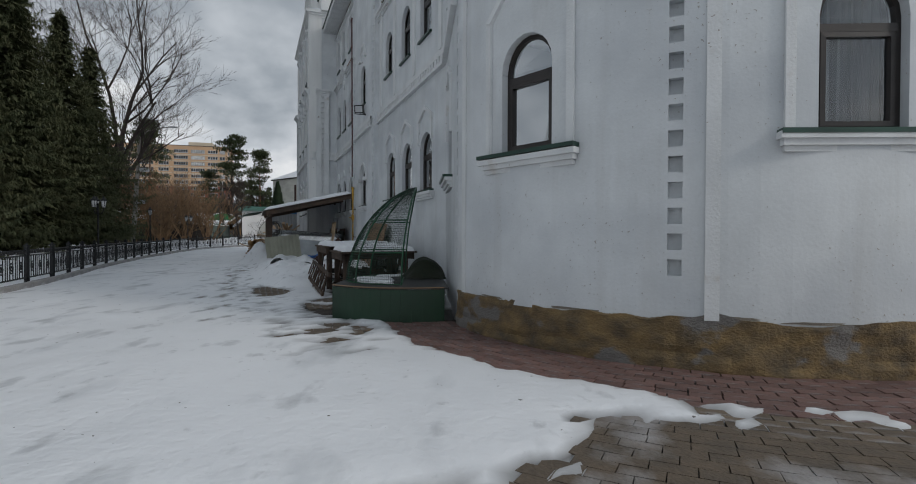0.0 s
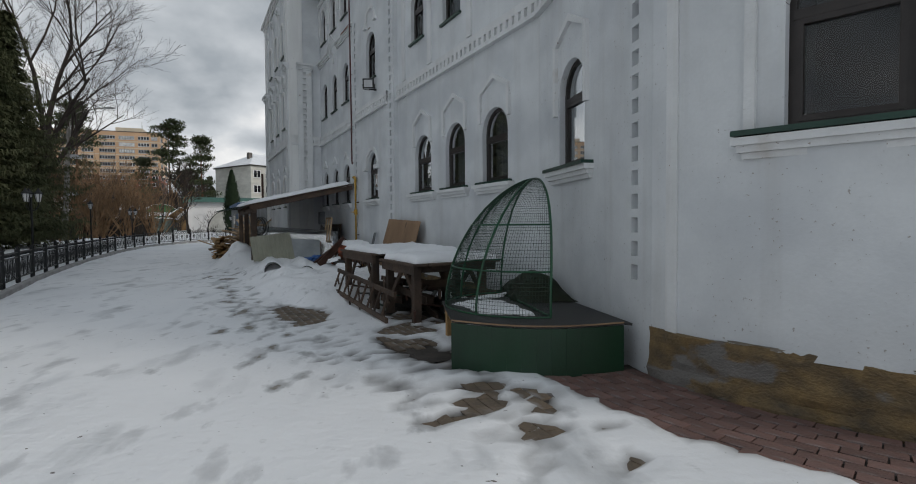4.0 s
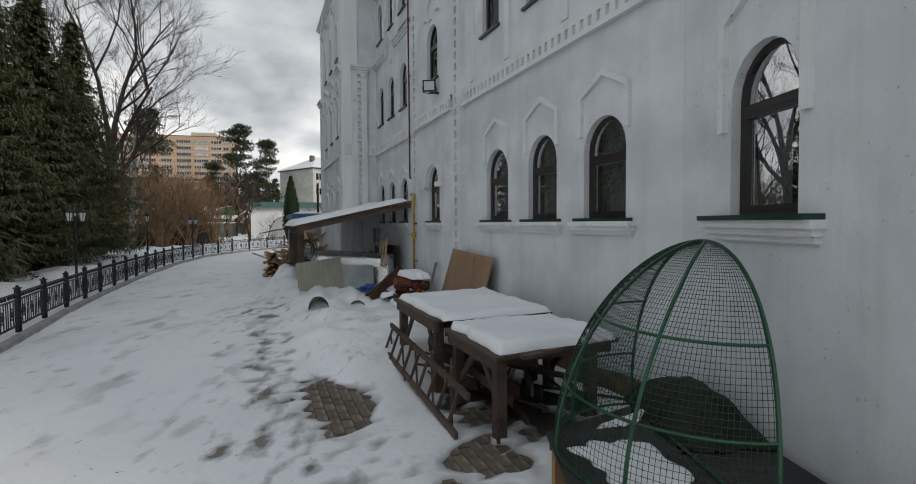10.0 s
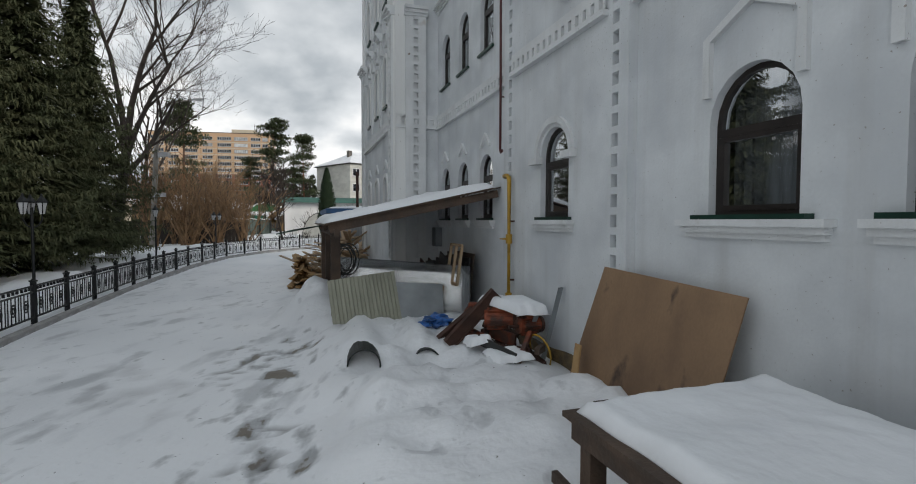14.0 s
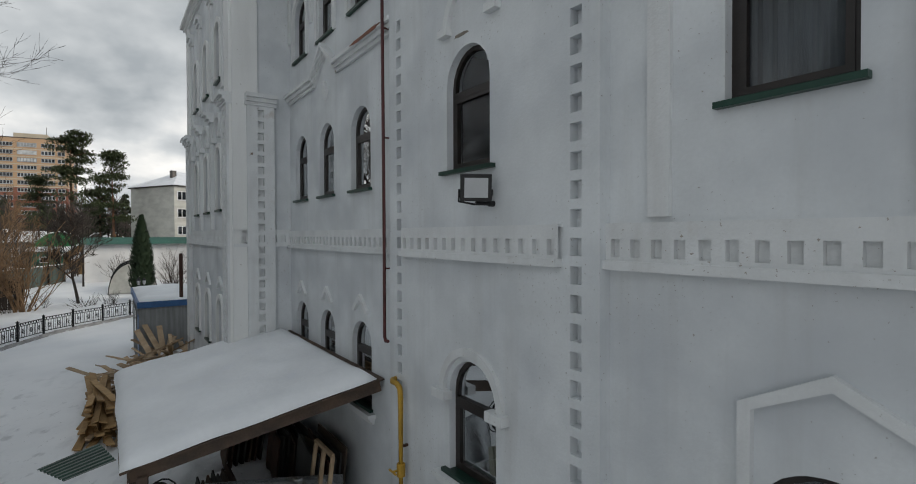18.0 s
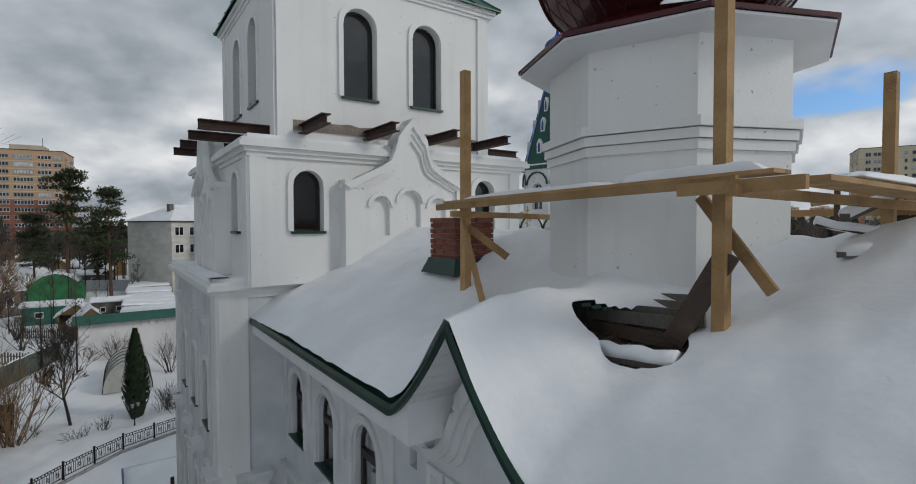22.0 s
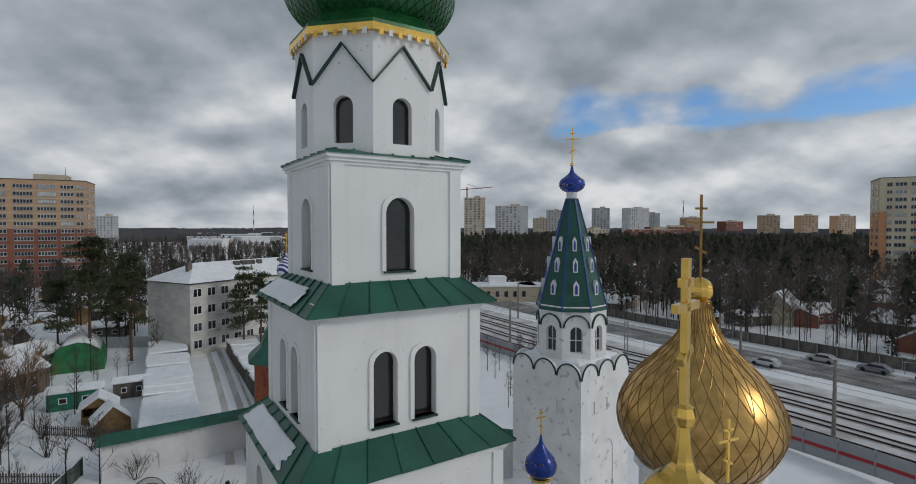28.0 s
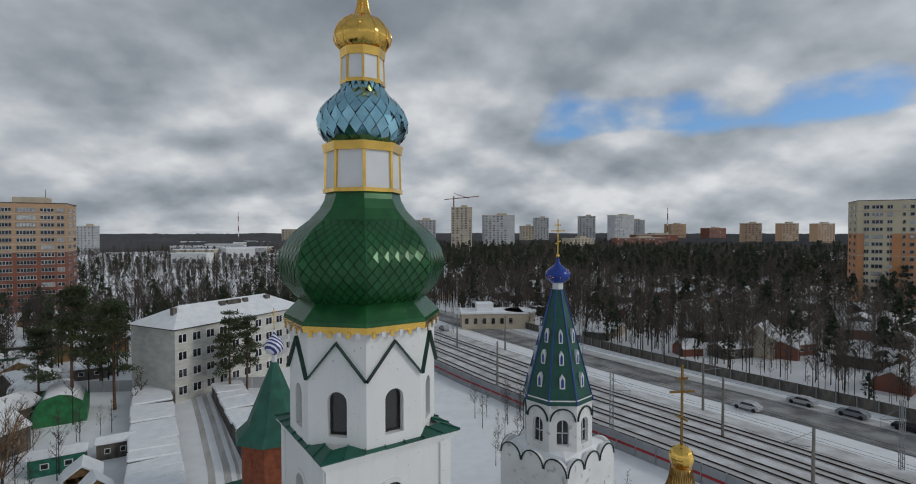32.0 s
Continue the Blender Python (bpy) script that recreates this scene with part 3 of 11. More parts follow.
def dentil_band(bm, f, s0, s1, z, pitch=0.18):
    """A proud band with a row of square niches, a ledge under it."""
    n = max(1, round((s1 - s0) / pitch))
    hs = [square(s0 + (s1 - s0) * (i + 0.5) / n, z + 0.10, 0.085, 0.135) for i in range(n)]
    g = lambda s, v, zz: f(s, v + 0.05, zz)
    strip_wall(bm, g, s0, s1, z + 0.07, z + 0.34, hs, 0.048, back=hs)
    prism(bm, f, [(s0, z), (s1, z), (s1, z + 0.07), (s0, z + 0.07)], 0, 0.09)
    prism(bm, f, [(s0, z + 0.34), (s1, z + 0.34), (s1, z + 0.36), (s0, z + 0.36)], 0, 0.05)


def ornament(name, fn, *args):
    bm = nbm()
    fn(bm, *args)
    return part(name, bm, M["trim"], church)


def block(bm, f, s0, s1, z0, z1, out):
    prism(bm, f, [(s0, z0), (s1, z0), (s1, z1), (s0, z1)], 0, out)


for h in SIDE_F1:
    ornament("sill_moulding", sill_block, flat(0), h[0], 1.2 if h[1] < 0.9 else 1.45, 2.14)
    ornament("hood_moulding", hood, flat(0), h[0], 1.02, 3.25, 3.78, 4.05)
for h in SIDE_F3[1:] + F_WIN[2::3]:
    ornament("arch_moulding", arch_band, flat(0), h[0], h[1] / 2 + 0.03, h[3] - h[1] / 2, 0.11, 0.045)
    for e in (-1, 1):
        ornament("window_jamb", block, flat(0), h[0] + e * (h[1] / 2 + 0.085) - 0.055, h[0] + e * (h[1] / 2 + 0.085) + 0.055, h[2] - 0.02, h[3] - h[1] / 2, 0.045)
for h in F_WIN[0::3]:
    ornament("sill_moulding", sill_block, flat(0), h[0], 1.0, 2.14)
    ornament("hood_moulding", hood, flat(0), h[0], 0.55, 3.62, 3.66, 3.9)
ornament("sill_moulding", sill_block, flat(0.12), 9.44, 1.15, 2.14)
ornament("arch_moulding", arch_band, flat(0.12), 9.44, 0.48, 3.05)
for s in (-1, 1):
    ornament("impost", block, flat(0.12), 9.44 + s * 0.5 - 0.13, 9.44 + s * 0.5 + 0.13, 2.98, 3.08, 0.11)
    ornament("impost", block, flat(0.12), 9.45 + s * 0.43 - 0.09, 9.45 + s * 0.43 + 0.09, 7.02, 7.1, 0.08)
ornament("arch_moulding", arch_band, flat(0.12), 9.45, 0.36, 7.1)
ornament("sill_moulding", sill_block, facet, 1.21, 1.3, 2.14)
ornament("hood_moulding", hood, facet, 1.21, 1.06, 2.9, 3.85, 4.12)
for a in (108.2, 155.8, 200):
    bm = nbm()
    s = apse_s(a)
    sill_block(bm, apse, s, 1.35, 2.09)
    for x in (-0.6, 0.6):
        prism(bm, apse, [(s + x - 0.04, 2.1), (s + x + 0.04, 2.1), (s + x + 0.04, 3.7), (s + x - 0.04, 3.7)], 0, 0.04)
    hood(bm, apse, s, 1.28, 3.7, 3.72, 4.3)
    part("apse_surround", bm, M["trim"], church)
for c, w in ((apse_s(132.8), 0.62), (0.1, 0.3)):
    for x in (w / 2,):
        ornament("pilaster", block, apse, c + x - 0.06, c + x + 0.06, 0.45, 8.9, 0.018)
for args in ((flat(0), 1.8, 7.72), (flat(0), 11.32, 16.5), (flat(0.12), 8.12, 10.9), (facet, 0, 2.6)):
    ornament("dentil_band", dentil_band, *args, 4.55)
# rough plinth along the side
bm = nbm()
strip_wall(bm, lambda s, v, z: (s, 0.025 + 0.02 * noise.noise((s * 2, z * 4, 0)) + (0.12 if 7.7 < s < 11.33 else 0), z + (0.07 * noise.noise((s * 1.4, 0, 3)) if z > 0.2 else 0)), 1.8, 16.5, -0.2, 0.3, [], step=0.15)
part("plinth", bm, M["plinth"], church, "low rough plinth along the wall")
STEPS = ((0.06, 0.05), (0.07, 0.09), (0.06, 0.14))
TOP = ((0.06, 0.04), (0.06, 0.08))
for s0, s1 in ((1.8, 7.72), (11.32, 13.45), (14.65, 16.5)):
    ornament("cornice", moulding, flat(0), s0, s1, 7.6, STEPS)
for s0, s1 in ((1.8, 7.72), (11.32, 16.5)):
    ornament("upper_cornice", moulding, flat(0), s0, s1, 9.95, TOP)
for dz, out in ((0, 0.05), (0.07, 0.09), (0.13, 0.13)):
    ornament("gabled_cornice", hood, flat(0), 14.05, 1.24 + 0.02 * dz, 7.6 + dz, 7.66 + dz, 8.14 + dz, 0.07, out)
ornament("diamond_boss", prism, flat(0), [(14.05, 7.25), (14.17, 7.42), (14.05, 7.6), (13.93, 7.42)], 0, 0.05)
for c in (7.27, 5.75, 3.95, 2.1):
    ornament("wall_strip", block, flat(0), c - 0.09, c + 0.09, 4.95, 7.6, 0.035)
    ornament("wall_strip", block, flat(0), c - 0.09, c + 0.09, 9.2, 9.95, 0.05)
for c in (11.75, 13.3, 14.8, 16.2):
    ornament("wall_strip", block, flat(0), c - 0.06, c + 0.06, 8.9, 9.95, 0.04)
bm = nbm()
for s in (8.1, 11.0):
    moulding(bm, flat(0.12), s - 0.38, s + 0.3, 9.98, ((0.06, 0.04), (0.07, 0.08), (0.06, 0.12), (0.2, 0.1)))
for c in (8.45, 8.82, 10.2, 10.55):
    ring_prism(bm, flat(0.12), arch_loop((c, 0.30, 9.58, 9.88, False)), arch_loop((c, 0.30, 9.58, 9.88, False), 0.08), 0, 0.045)
# keel-shaped gable moulding: three nested bands, the outer one proudest
keel = [(-1.1, 10.04), (-0.86, 10.12), (-0.70, 10.26), (-0.58, 10.5), (-0.42, 10.8), (-0.22, 11.05), (0, 11.36)]
keel = keel + [(-x, z) for x, z in keel[-2::-1]]
for k0, k1, out in ((1.0, 0.87, 0.11), (0.87, 0.75, 0.07), (0.75, 0.64, 0.035)):
    o = [(9.62 + x * k0, 10.04 + (z - 10.04) * k0) for x, z in keel]
    i = [(9.62 + x * k1, 10.04 + (z - 10.04) * k1 - 0.05) for x, z in keel]
    for a in range(len(keel) - 1):
        prism(bm, flat(0.12), [o[a], o[a + 1], i[a + 1], i[a]], 0, out)
part("gable_moulding", bm, M["trim"], church)


# roof: a snow sheet from the eaves to the ridge, bent up over the keel gable
EAVE_V, EAVE_Z, RIDGE_V, RIDGE_Z = 0.62, 10.52, -2.62, 12.02


def keel_lift(u):
    d = abs(u - 9.62)
    if d > 1.0:
        return 0.0
    return 0.95 * (1 - d) ** 1.35 if d < 1 else 0


def roof_z(u, v):
    """The roof's sheet."""
    t = min(1.0, max(0.0, 1 - abs(v - RIDGE_V) / (EAVE_V - RIDGE_V)))
    z = EAVE_Z + (RIDGE_Z - EAVE_Z) * t
    return z + keel_lift(u) * (1 - t) ** 1.5 * (1 if v > RIDGE_V else 0)


HOLE = (8.88, -0.78, 0.50, 0.42)   # torn opening before the drum


def hole_at(u, v):
    a = math.atan2(v - HOLE[1], u - HOLE[0])
    k = 1 + 0.14 * math.sin(3 * a + 1) + 0.08 * math.sin(5 * a)
    return math.hypot((u - HOLE[0]) / HOLE[2], (v - HOLE[1]) / HOLE[3]) / k


def snow_top(u, v):
    t = min(1.0, max(0.0, 1 - abs(v - RIDGE_V) / (EAVE_V - RIDGE_V)))
    d = 0.10 + 0.16 * min(1, t * 6) + 0.07 * noise.noise((u * 0.5, v * 0.7, 0)) + 0.03 * noise.noise((u * 1.7, v * 1.9, 4))
    if u < 8.3:
        d += 0.35 * min(1, t * 1.6) * min(1, (8.3 - u) / 2.5)
    d += 0.025 * noise.noise((u * 4.5, v * 4.5, 7)) - 0.05 * max(0.0, 1.5 - max(1.0, hole_at(u, v)))
    r = math.hypot(u - 9.8, v + 2.55)
    d -= 0.12 * max(0, 1 - abs(r - 1.6) / 0.7)
    return roof_z(u, v) + max(0.03, d)


def in_hole(u, v):
    return hole_at(u, v) < 1


def roof_grid(zf, skip=None, rim=1.0):
    bm = nbm()
    us = [1.6 + 0.07 * i for i in range(int((16.75 - 1.6) / 0.07) + 1)]
    vs = [EAVE_V - 0.07 * j for j in range(int(2 * (EAVE_V - RIDGE_V) / 0.07) + 1)]
    V = {}
    for i, u in enumerate(us):
        for j, v in enumerate(vs):
            h = hole_at(u, v) / rim
            if 0.72 < h < 1.28:   # draw the sheet's edge along the opening
                k = 1 / h if h < 1.12 else 1 + (1 / h - 1) * (1.28 - h) / 0.16
                V[i, j] = bm.verts.new((HOLE[0] + (u - HOLE[0]) * k, HOLE[1] + (v - HOLE[1]) * k, zf(u, v)))
            else:
                V[i, j] = bm.verts.new((u, v, zf(u, v)))
    for i in range(len(us) - 1):
        for j in range(len(vs) - 1):
            if skip and skip(us[i] + 0.035, vs[j] - 0.035):
                continue
            bm.faces.new((V[i, j], V[i + 1, j], V[i + 1, j + 1], V[i, j + 1]))
    return bm


ob = part("roof_snow", roof_grid(snow_top, in_hole), M["snow"], church, "thick snow on the roof", smooth=True)
part("roof_sheet", roof_grid(roof_z, lambda u, v: hole_at(u, v) < 1.3, 1.3), M["green_roof"], church)
# eave: green drip edge over the keel, boxed white fascia and soffit on both sides of it
def eave_strip(nm, mat, us, rows, caps=False):
    """rows: v, height over the eave, and whether it follows the keel."""
    bm = nbm()
    prev = None
    for u in us:
        ring = [bm.verts.new((u, v, EAVE_Z + dz + (keel_lift(u) if bent else 0))) for v, dz, bent in rows]
        if prev:
            for k in range(len(rows)):
                bm.faces.new((prev[k], prev[(k + 1) % len(rows)], ring[(k + 1) % len(rows)], ring[k]))
        elif caps:
            bm.faces.new(ring[::-1])
        prev = ring
    if caps:
        bm.faces.new(prev)
    part(nm, bm, M[mat], church)


KEEL_US = [8.3 + 0.06 * i for i in range(43)]
eave_strip("drip_edge", "dark_green", [1.6] + KEEL_US + [16.72], ((0.62, 0.08, 1), (0.645, 0.03, 1), (0.645, -0.03, 1), (0.60, -0.03, 1)))
for us in ([1.6] + [u for u in KEEL_US if u < 8.86], [u for u in KEEL_US if u > 10.27] + [16.72]):
    eave_strip("fascia", "metal_roof_white", us, ((0.605, -0.03, 1), (0.605, -0.21, 0), (0.585, -0.21, 0), (0.585, -0.03, 1)), True)
    eave_strip("soffit", "soffit", us, ((0.585, -0.205, 0), (0.0, -0.205, 0), (0.0, -0.185, 0), (0.585, -0.185, 0)), True)
for u in (8.84, 10.28):
    bm = nbm()
    box(bm, (u, 0.355, EAVE_Z - 0.115 + keel_lift(u) / 2), (0.014, 0.506, 0.194 + keel_lift(u)))
    part("box_end", bm, M["metal_roof_white"], church)
eave_strip("keel_soffit", "soffit", [u for u in KEEL_US if 8.8 < u < 10.32], ((0.615, -0.035, 1), (0.05, -0.035, 1), (0.05, -0.055, 1), (0.615, -0.055, 1)), True)
# wall up to the bent roof
bm = nbm()
gu = [7.72 + 0.1 * i for i in range(37)]
for a_, b_ in zip(gu, gu[1:]):
    quad(bm, [(a_, 0.118, 10.1), (b_, 0.118, 10.1), (b_, 0.118, EAVE_Z + keel_lift(b_) - 0.03), (a_, 0.118, EAVE_Z + keel_lift(a_) - 0.03)])
part("gable_fill", bm, M["plaster"], church)
# apse roof under snow
bm = nbm()
lathe(bm, [(4.1, 8.95), (4.15, 9.1), (3.0, 9.9), (1.2, 10.6), (0.1, 10.8)], 40, c=APSE_C)
part("apse_roof", bm, M["snow"], church, smooth=True)

def patch(f, s0, z0, w, hgt, out, seed, mat="bare"):
    """An irregular patch where plaster has fallen."""
    R = random.Random(seed)
    n = 18
    pts = []
    for k in range(n):
        a = 2 * math.pi * k / n
        r = R.uniform(0.6, 1.0)
        pts.append((s0 + w / 2 * r * math.copysign(abs(math.cos(a)) ** 0.6, math.cos(a)), z0 + hgt / 2 * r * math.copysign(abs(math.sin(a)) ** 0.6, math.sin(a))))
    bm = nbm()
    prism(bm, f, pts, out, out + 0.004)
    return part("fallen_plaster", bm, M[mat], church)


M["bare"] = material("bare cement under fallen plaster", (0.17, 0.15, 0.125), 0.95, second=(0.26, 0.23, 0.19), scale=5, spread=0.25, bump=0.8, grain=25)
# damaged cement, darkened further to paint in the shadow under the cornice
M["bare_dark"] = material("dark weathered cement", (0.065, 0.06, 0.05), 0.95, second=(0.11, 0.10, 0.085), scale=5, spread=0.3, bump=0.8, grain=25)
M["bare_brick"] = material("bare red brick under fallen plaster", (0.24, 0.09, 0.055), 0.95, second=(0.17, 0.10, 0.075), scale=6, spread=0.25, bump=0.8, grain=25)
# the darkest cornice patches combine damage with painted underside shadow
for i, (u, z, w, hh, out, mat) in enumerate(((4.9, 7.72, 1.3, 0.10, 0.141, "bare"), (5.6, 7.66, 0.5, 0.14, 0.141, "bare"), (3.2, 7.74, 1.7, 0.09, 0.141, "bare"), (6.5, 7.755, 0.62, 0.085, 0.142, "bare_dark"), (6.02, 7.745, 0.6, 0.06, 0.142, "bare_dark"), (6.72, 7.80, 0.12, 0.07, 0.143, "bare"), (6.45, 7.63, 0.16, 0.04, 0.052, "bare_brick"), (6.2, 7.795, 0.4, 0.02, 0.142, "bare_dark"), (7.6, 9.6, 0.04, 0.1, 0.001, "bare"), (12.1, 7.76, 1.35, 0.07, 0.141, "bare_brick"), (7.35, 9.0, 0.13, 0.12, 0.001, "bare"), (4.2, 10.28, 1.6, 0.14, 0.001, "bare"), (6.5, 10.3, 1.4, 0.12, 0.001, "bare"), (2.6, 10.3, 1.2, 0.12, 0.001, "bare"), (12.6, 10.28, 1.8, 0.12, 0.001, "bare"), (15.0, 10.28, 2.0, 0.10, 0.001, "bare"))):
    patch(flat(0), u, z, w, hh, out, i, mat)
for i, (u, z, w, hh) in enumerate(((8.05, 10.38, 0.55, 0.16), (8.82, 9.75, 0.14, 0.16), (7.82, 8.1, 0.1, 0.14), (11.1, 10.4, 0.5, 0.13), (9.6, 6.98, 0.3, 0.05))):
    patch(flat(0.12), u, z, w, hh, 0.1 if z > 10 else 0.001, 40 + i)
for seed, (f, s0, s1, top, deep, out) in enumerate(((flat(0), 1.9, 7.70, 10.32, 0.09, 0.003), (flat(0), 11.34, 16.3, 10.32, 0.07, 0.003), (flat(0.12), 7.80, 8.62, 10.33, 0.11, 0.105), (flat(0.12), 10.55, 11.25, 10.33, 0.09, 0.105))):
    n = int((s1 - s0) / 0.06)
    lower = [(s1 - (s1 - s0) * k / n, top - deep * (0.75 + 0.9 * noise.noise((k * 0.23, seed, 2)) + 0.5 * noise.noise((k * 0.9, seed, 5)))) for k in range(n + 1)]
    bm = nbm()
    for (sa, za), (sb, zb) in zip(lower, lower[1:]):
        quad(bm, (f(sa, out, min(za, top - 0.01)), f(sb, out, min(zb, top - 0.01)), f(sb, out, top), f(sa, out, top)))
    part("bare_strip", bm, M["bare"], church, "strip of bare grey cement under the eaves")
for i, (a_, z, w, hh) in enumerate(((100, 0.47, 0.5, 0.035), (118, 0.46, 0.7, 0.03), (140, 0.48, 0.5, 0.035), (150, 0.46, 0.6, 0.03))):
    patch(apse, apse_s(a_), z, w, hh, 0.004, 60 + i)

# ---- bell tower ----
TOWER = CHURCH @ pose(19.1, -2.57, 0)
tower = thing("bell_tower", "tall white tiered bell tower with green skirt roofs and onion domes", "bell tower", TOWER)
# in the tower's axes: -x faces the nave, +y faces the road


def face(k, half):
    """Maps (s, v, z) on one of the four faces; k=0: towards the nave, 1: the road."""
    def f(s, v, z):
        d = half + v
        return ((-d, -s, z), (-s, d, z), (d, s, z), (s, -d, z))[k]
    return f


def tier(name, half, z0, z1, wins, mat="plaster2", depth=0.25, strips=0.3):
    bm = nbm()
    for k in range(4):
        strip_wall(bm, face(k, half), -half, half, z0, z1, [(c, w, a, b, True) for c, w, a, b in wins.get(k, ())], depth)
    bmesh.ops.remove_doubles(bm, verts=bm.verts[:], dist=0.0005)
    part(name, bm, M[mat], tower)
    for k in range(4):
        f = face(k, half)
        bm = nbm()
        for s in (-half + strips / 2, half - strips / 2):
            prism(bm, f, [(s - strips / 2, z0), (s + strips / 2, z0), (s + strips / 2, z1), (s - strips / 2, z1)], 0, 0.05)
        for c, w, a, b in wins.get(k, ()):
            ring = [(c - w / 2, a), (c - w / 2, b - w / 2)] + [(c - w / 2 * math.cos(math.pi * i / 10), b - w / 2 + w / 2 * math.sin(math.pi * i / 10)) for i in range(1, 10)] + [(c + w / 2, b - w / 2), (c + w / 2, a)]
            out = [(c + (x - c) * (1 + 0.2 / w), z + (0.1 if z > b - w / 2 - 1e-6 else 0) * (1 if abs(x - c) < w / 2 - 1e-6 else 0)) for x, z in ring]
            for i in range(len(ring) - 1):
                prism(bm, f, [ring[i], out[i], out[i + 1], ring[i + 1]], 0, 0.05)
        part(name + "_trim", bm, M["plaster2"], tower)


def tower_panes(name, half, wins, dark="dark_glass"):
    for k, ws in wins.items():
        f = face(k, half)
        for c, w, a, b in ws:
            h = (c, w, a, b, True)
            win = part("window", ring_bm(f, h), M["frame"], tower)
            bm = nbm()
            bm.faces.new([bm.verts.new(f(s, -0.2, z)) for s, z in arch_loop(h, 0.02)])
            part("pane", bm, M[dark], win)
            bm = nbm()
            prism(bm, f, [(c - w / 2 - 0.04, a - 0.05), (c + w / 2 + 0.04, a - 0.05), (c + w / 2 + 0.04, a), (c - w / 2 - 0.04, a)], -0.2, 0.07)
            part("sill", bm, M["dark_green"], win)


def ring_bm(f, h):
    bm = nbm()
    ring_prism(bm, f, arch_loop(h), arch_loop(h, 0.04), -0.22, -0.17)
    return bm


M["dark_glass"] = material("dark belfry panel", (0.016, 0.017, 0.018), 0.10, scale=2, spread=0.3, bump=0.3, grain=2.2, spec=0.8)


def both(ws):
    return {k: ws for k in range(4)}


def cornice_ring(half, z, steps, name="tier_cornice", mat="plaster2"):
    for hh, out in steps:
        bm = nbm()
        box(bm, (0, 0, z + hh / 2), (2 * (half + out), 2 * (half + out), hh))
        part(name, bm, M[mat], tower)
        z += hh


# base storeys
BH = 3.25
BASE_WIN = {0: [], 1: [(c, 0.6, a, b) for c in (-1.5, 0.2, 1.9) for a, b in ((2.2, 3.4), (5.4, 6.8), (8.3, 9.6))], 2: [], 3: []}
tier("base_wall", BH, -0.6, 11.0, BASE_WIN, "plaster", strips=0.5)
tower_panes("base", BH, BASE_WIN)
cornice_ring(BH, 10.98, ((0.08, 0.06), (0.08, 0.12), (0.09, 0.2), (0.06, 0.14)), "base_cornice")
bm = nbm()
for k in range(2):
    P = face(k, BH)
    prism(bm, P, [(-BH - 0.1, 11.29), (BH + 0.1, 11.29), (BH + 0.1, 11.36), (-BH - 0.1, 11.36)], -0.2, 0.1)
part("ledge_snow", bm, M["snow"], tower)
def base_part(name, fn, *args, **kw):
    bm = nbm()
    fn(bm, *args, **kw)
    part(name, bm, M["trim"], tower)


for k in (0, 1):
    f = face(k, BH)
    base_part("dentil_band", dentil_band, f, -BH + 0.02, BH - 0.02, 4.58)
    inset = 0.55 if k == 0 else 0.28
    for s in (-BH + inset, BH - inset):
        hs = [square(s, 0.9 + 0.236 * i) for i in range(28)]
        base_part("niche_pilaster", strip_wall, lambda a, v, z, f=f: f(a, v + 0.10, z), s - 0.27, s + 0.27, 0, 7.5, hs, 0.088, back=hs)
        for e in (-0.27, 0.27):
            base_part("pilaster_edge", prism, f, [(s + e - 0.004, 0), (s + e + 0.004, 0), (s + e + 0.004, 7.5), (s + e - 0.004, 7.5)], 0, 0.099)
        base_part("capital", moulding, f, s - 0.31, s + 0.31, 7.5, ((0.07, 0.13), (0.08, 0.18), (0.08, 0.24)))
    if k == 1:
        for c in (-1.5, 0.2, 1.9):
            base_part("hood_moulding", hood, f, c, 0.7, 3.6, 3.65, 3.9)
            base_part("arch_moulding", arch_band, f, c, 0.42, 7.05, 0.1, 0.07)
            for e in (-0.47, 0.47):
                base_part("impost", prism, f, [(c + e - 0.14, 6.95), (c + e + 0.14, 6.95), (c + e + 0.14, 7.06), (c + e - 0.14, 7.06)], 0, 0.12)
        for c in (-2.35, -0.65, 1.05, 2.75):
            base_part("wall_pilaster", prism, f, [(c - 0.11, 4.95), (c + 0.11, 4.95), (c + 0.11, 7.48), (c - 0.11, 7.48)], 0, 0.07)
            base_part("capital", moulding, f, c - 0.2, c + 0.2, 7.48, ((0.07, 0.11), (0.08, 0.17), (0.08, 0.23)))
        for c in (-2.2, -0.65, 1.05, 2.5):
            base_part("upper_bracket", moulding, f, c - 0.22, c + 0.22, 10.25, ((0.1, 0.06), (0.1, 0.1), (0.12, 0.15)))
            base_part("upper_pilaster", prism, f, [(c - 0.12, 8.0), (c + 0.12, 8.0), (c + 0.12, 10.25), (c - 0.12, 10.25)], 0, 0.05)

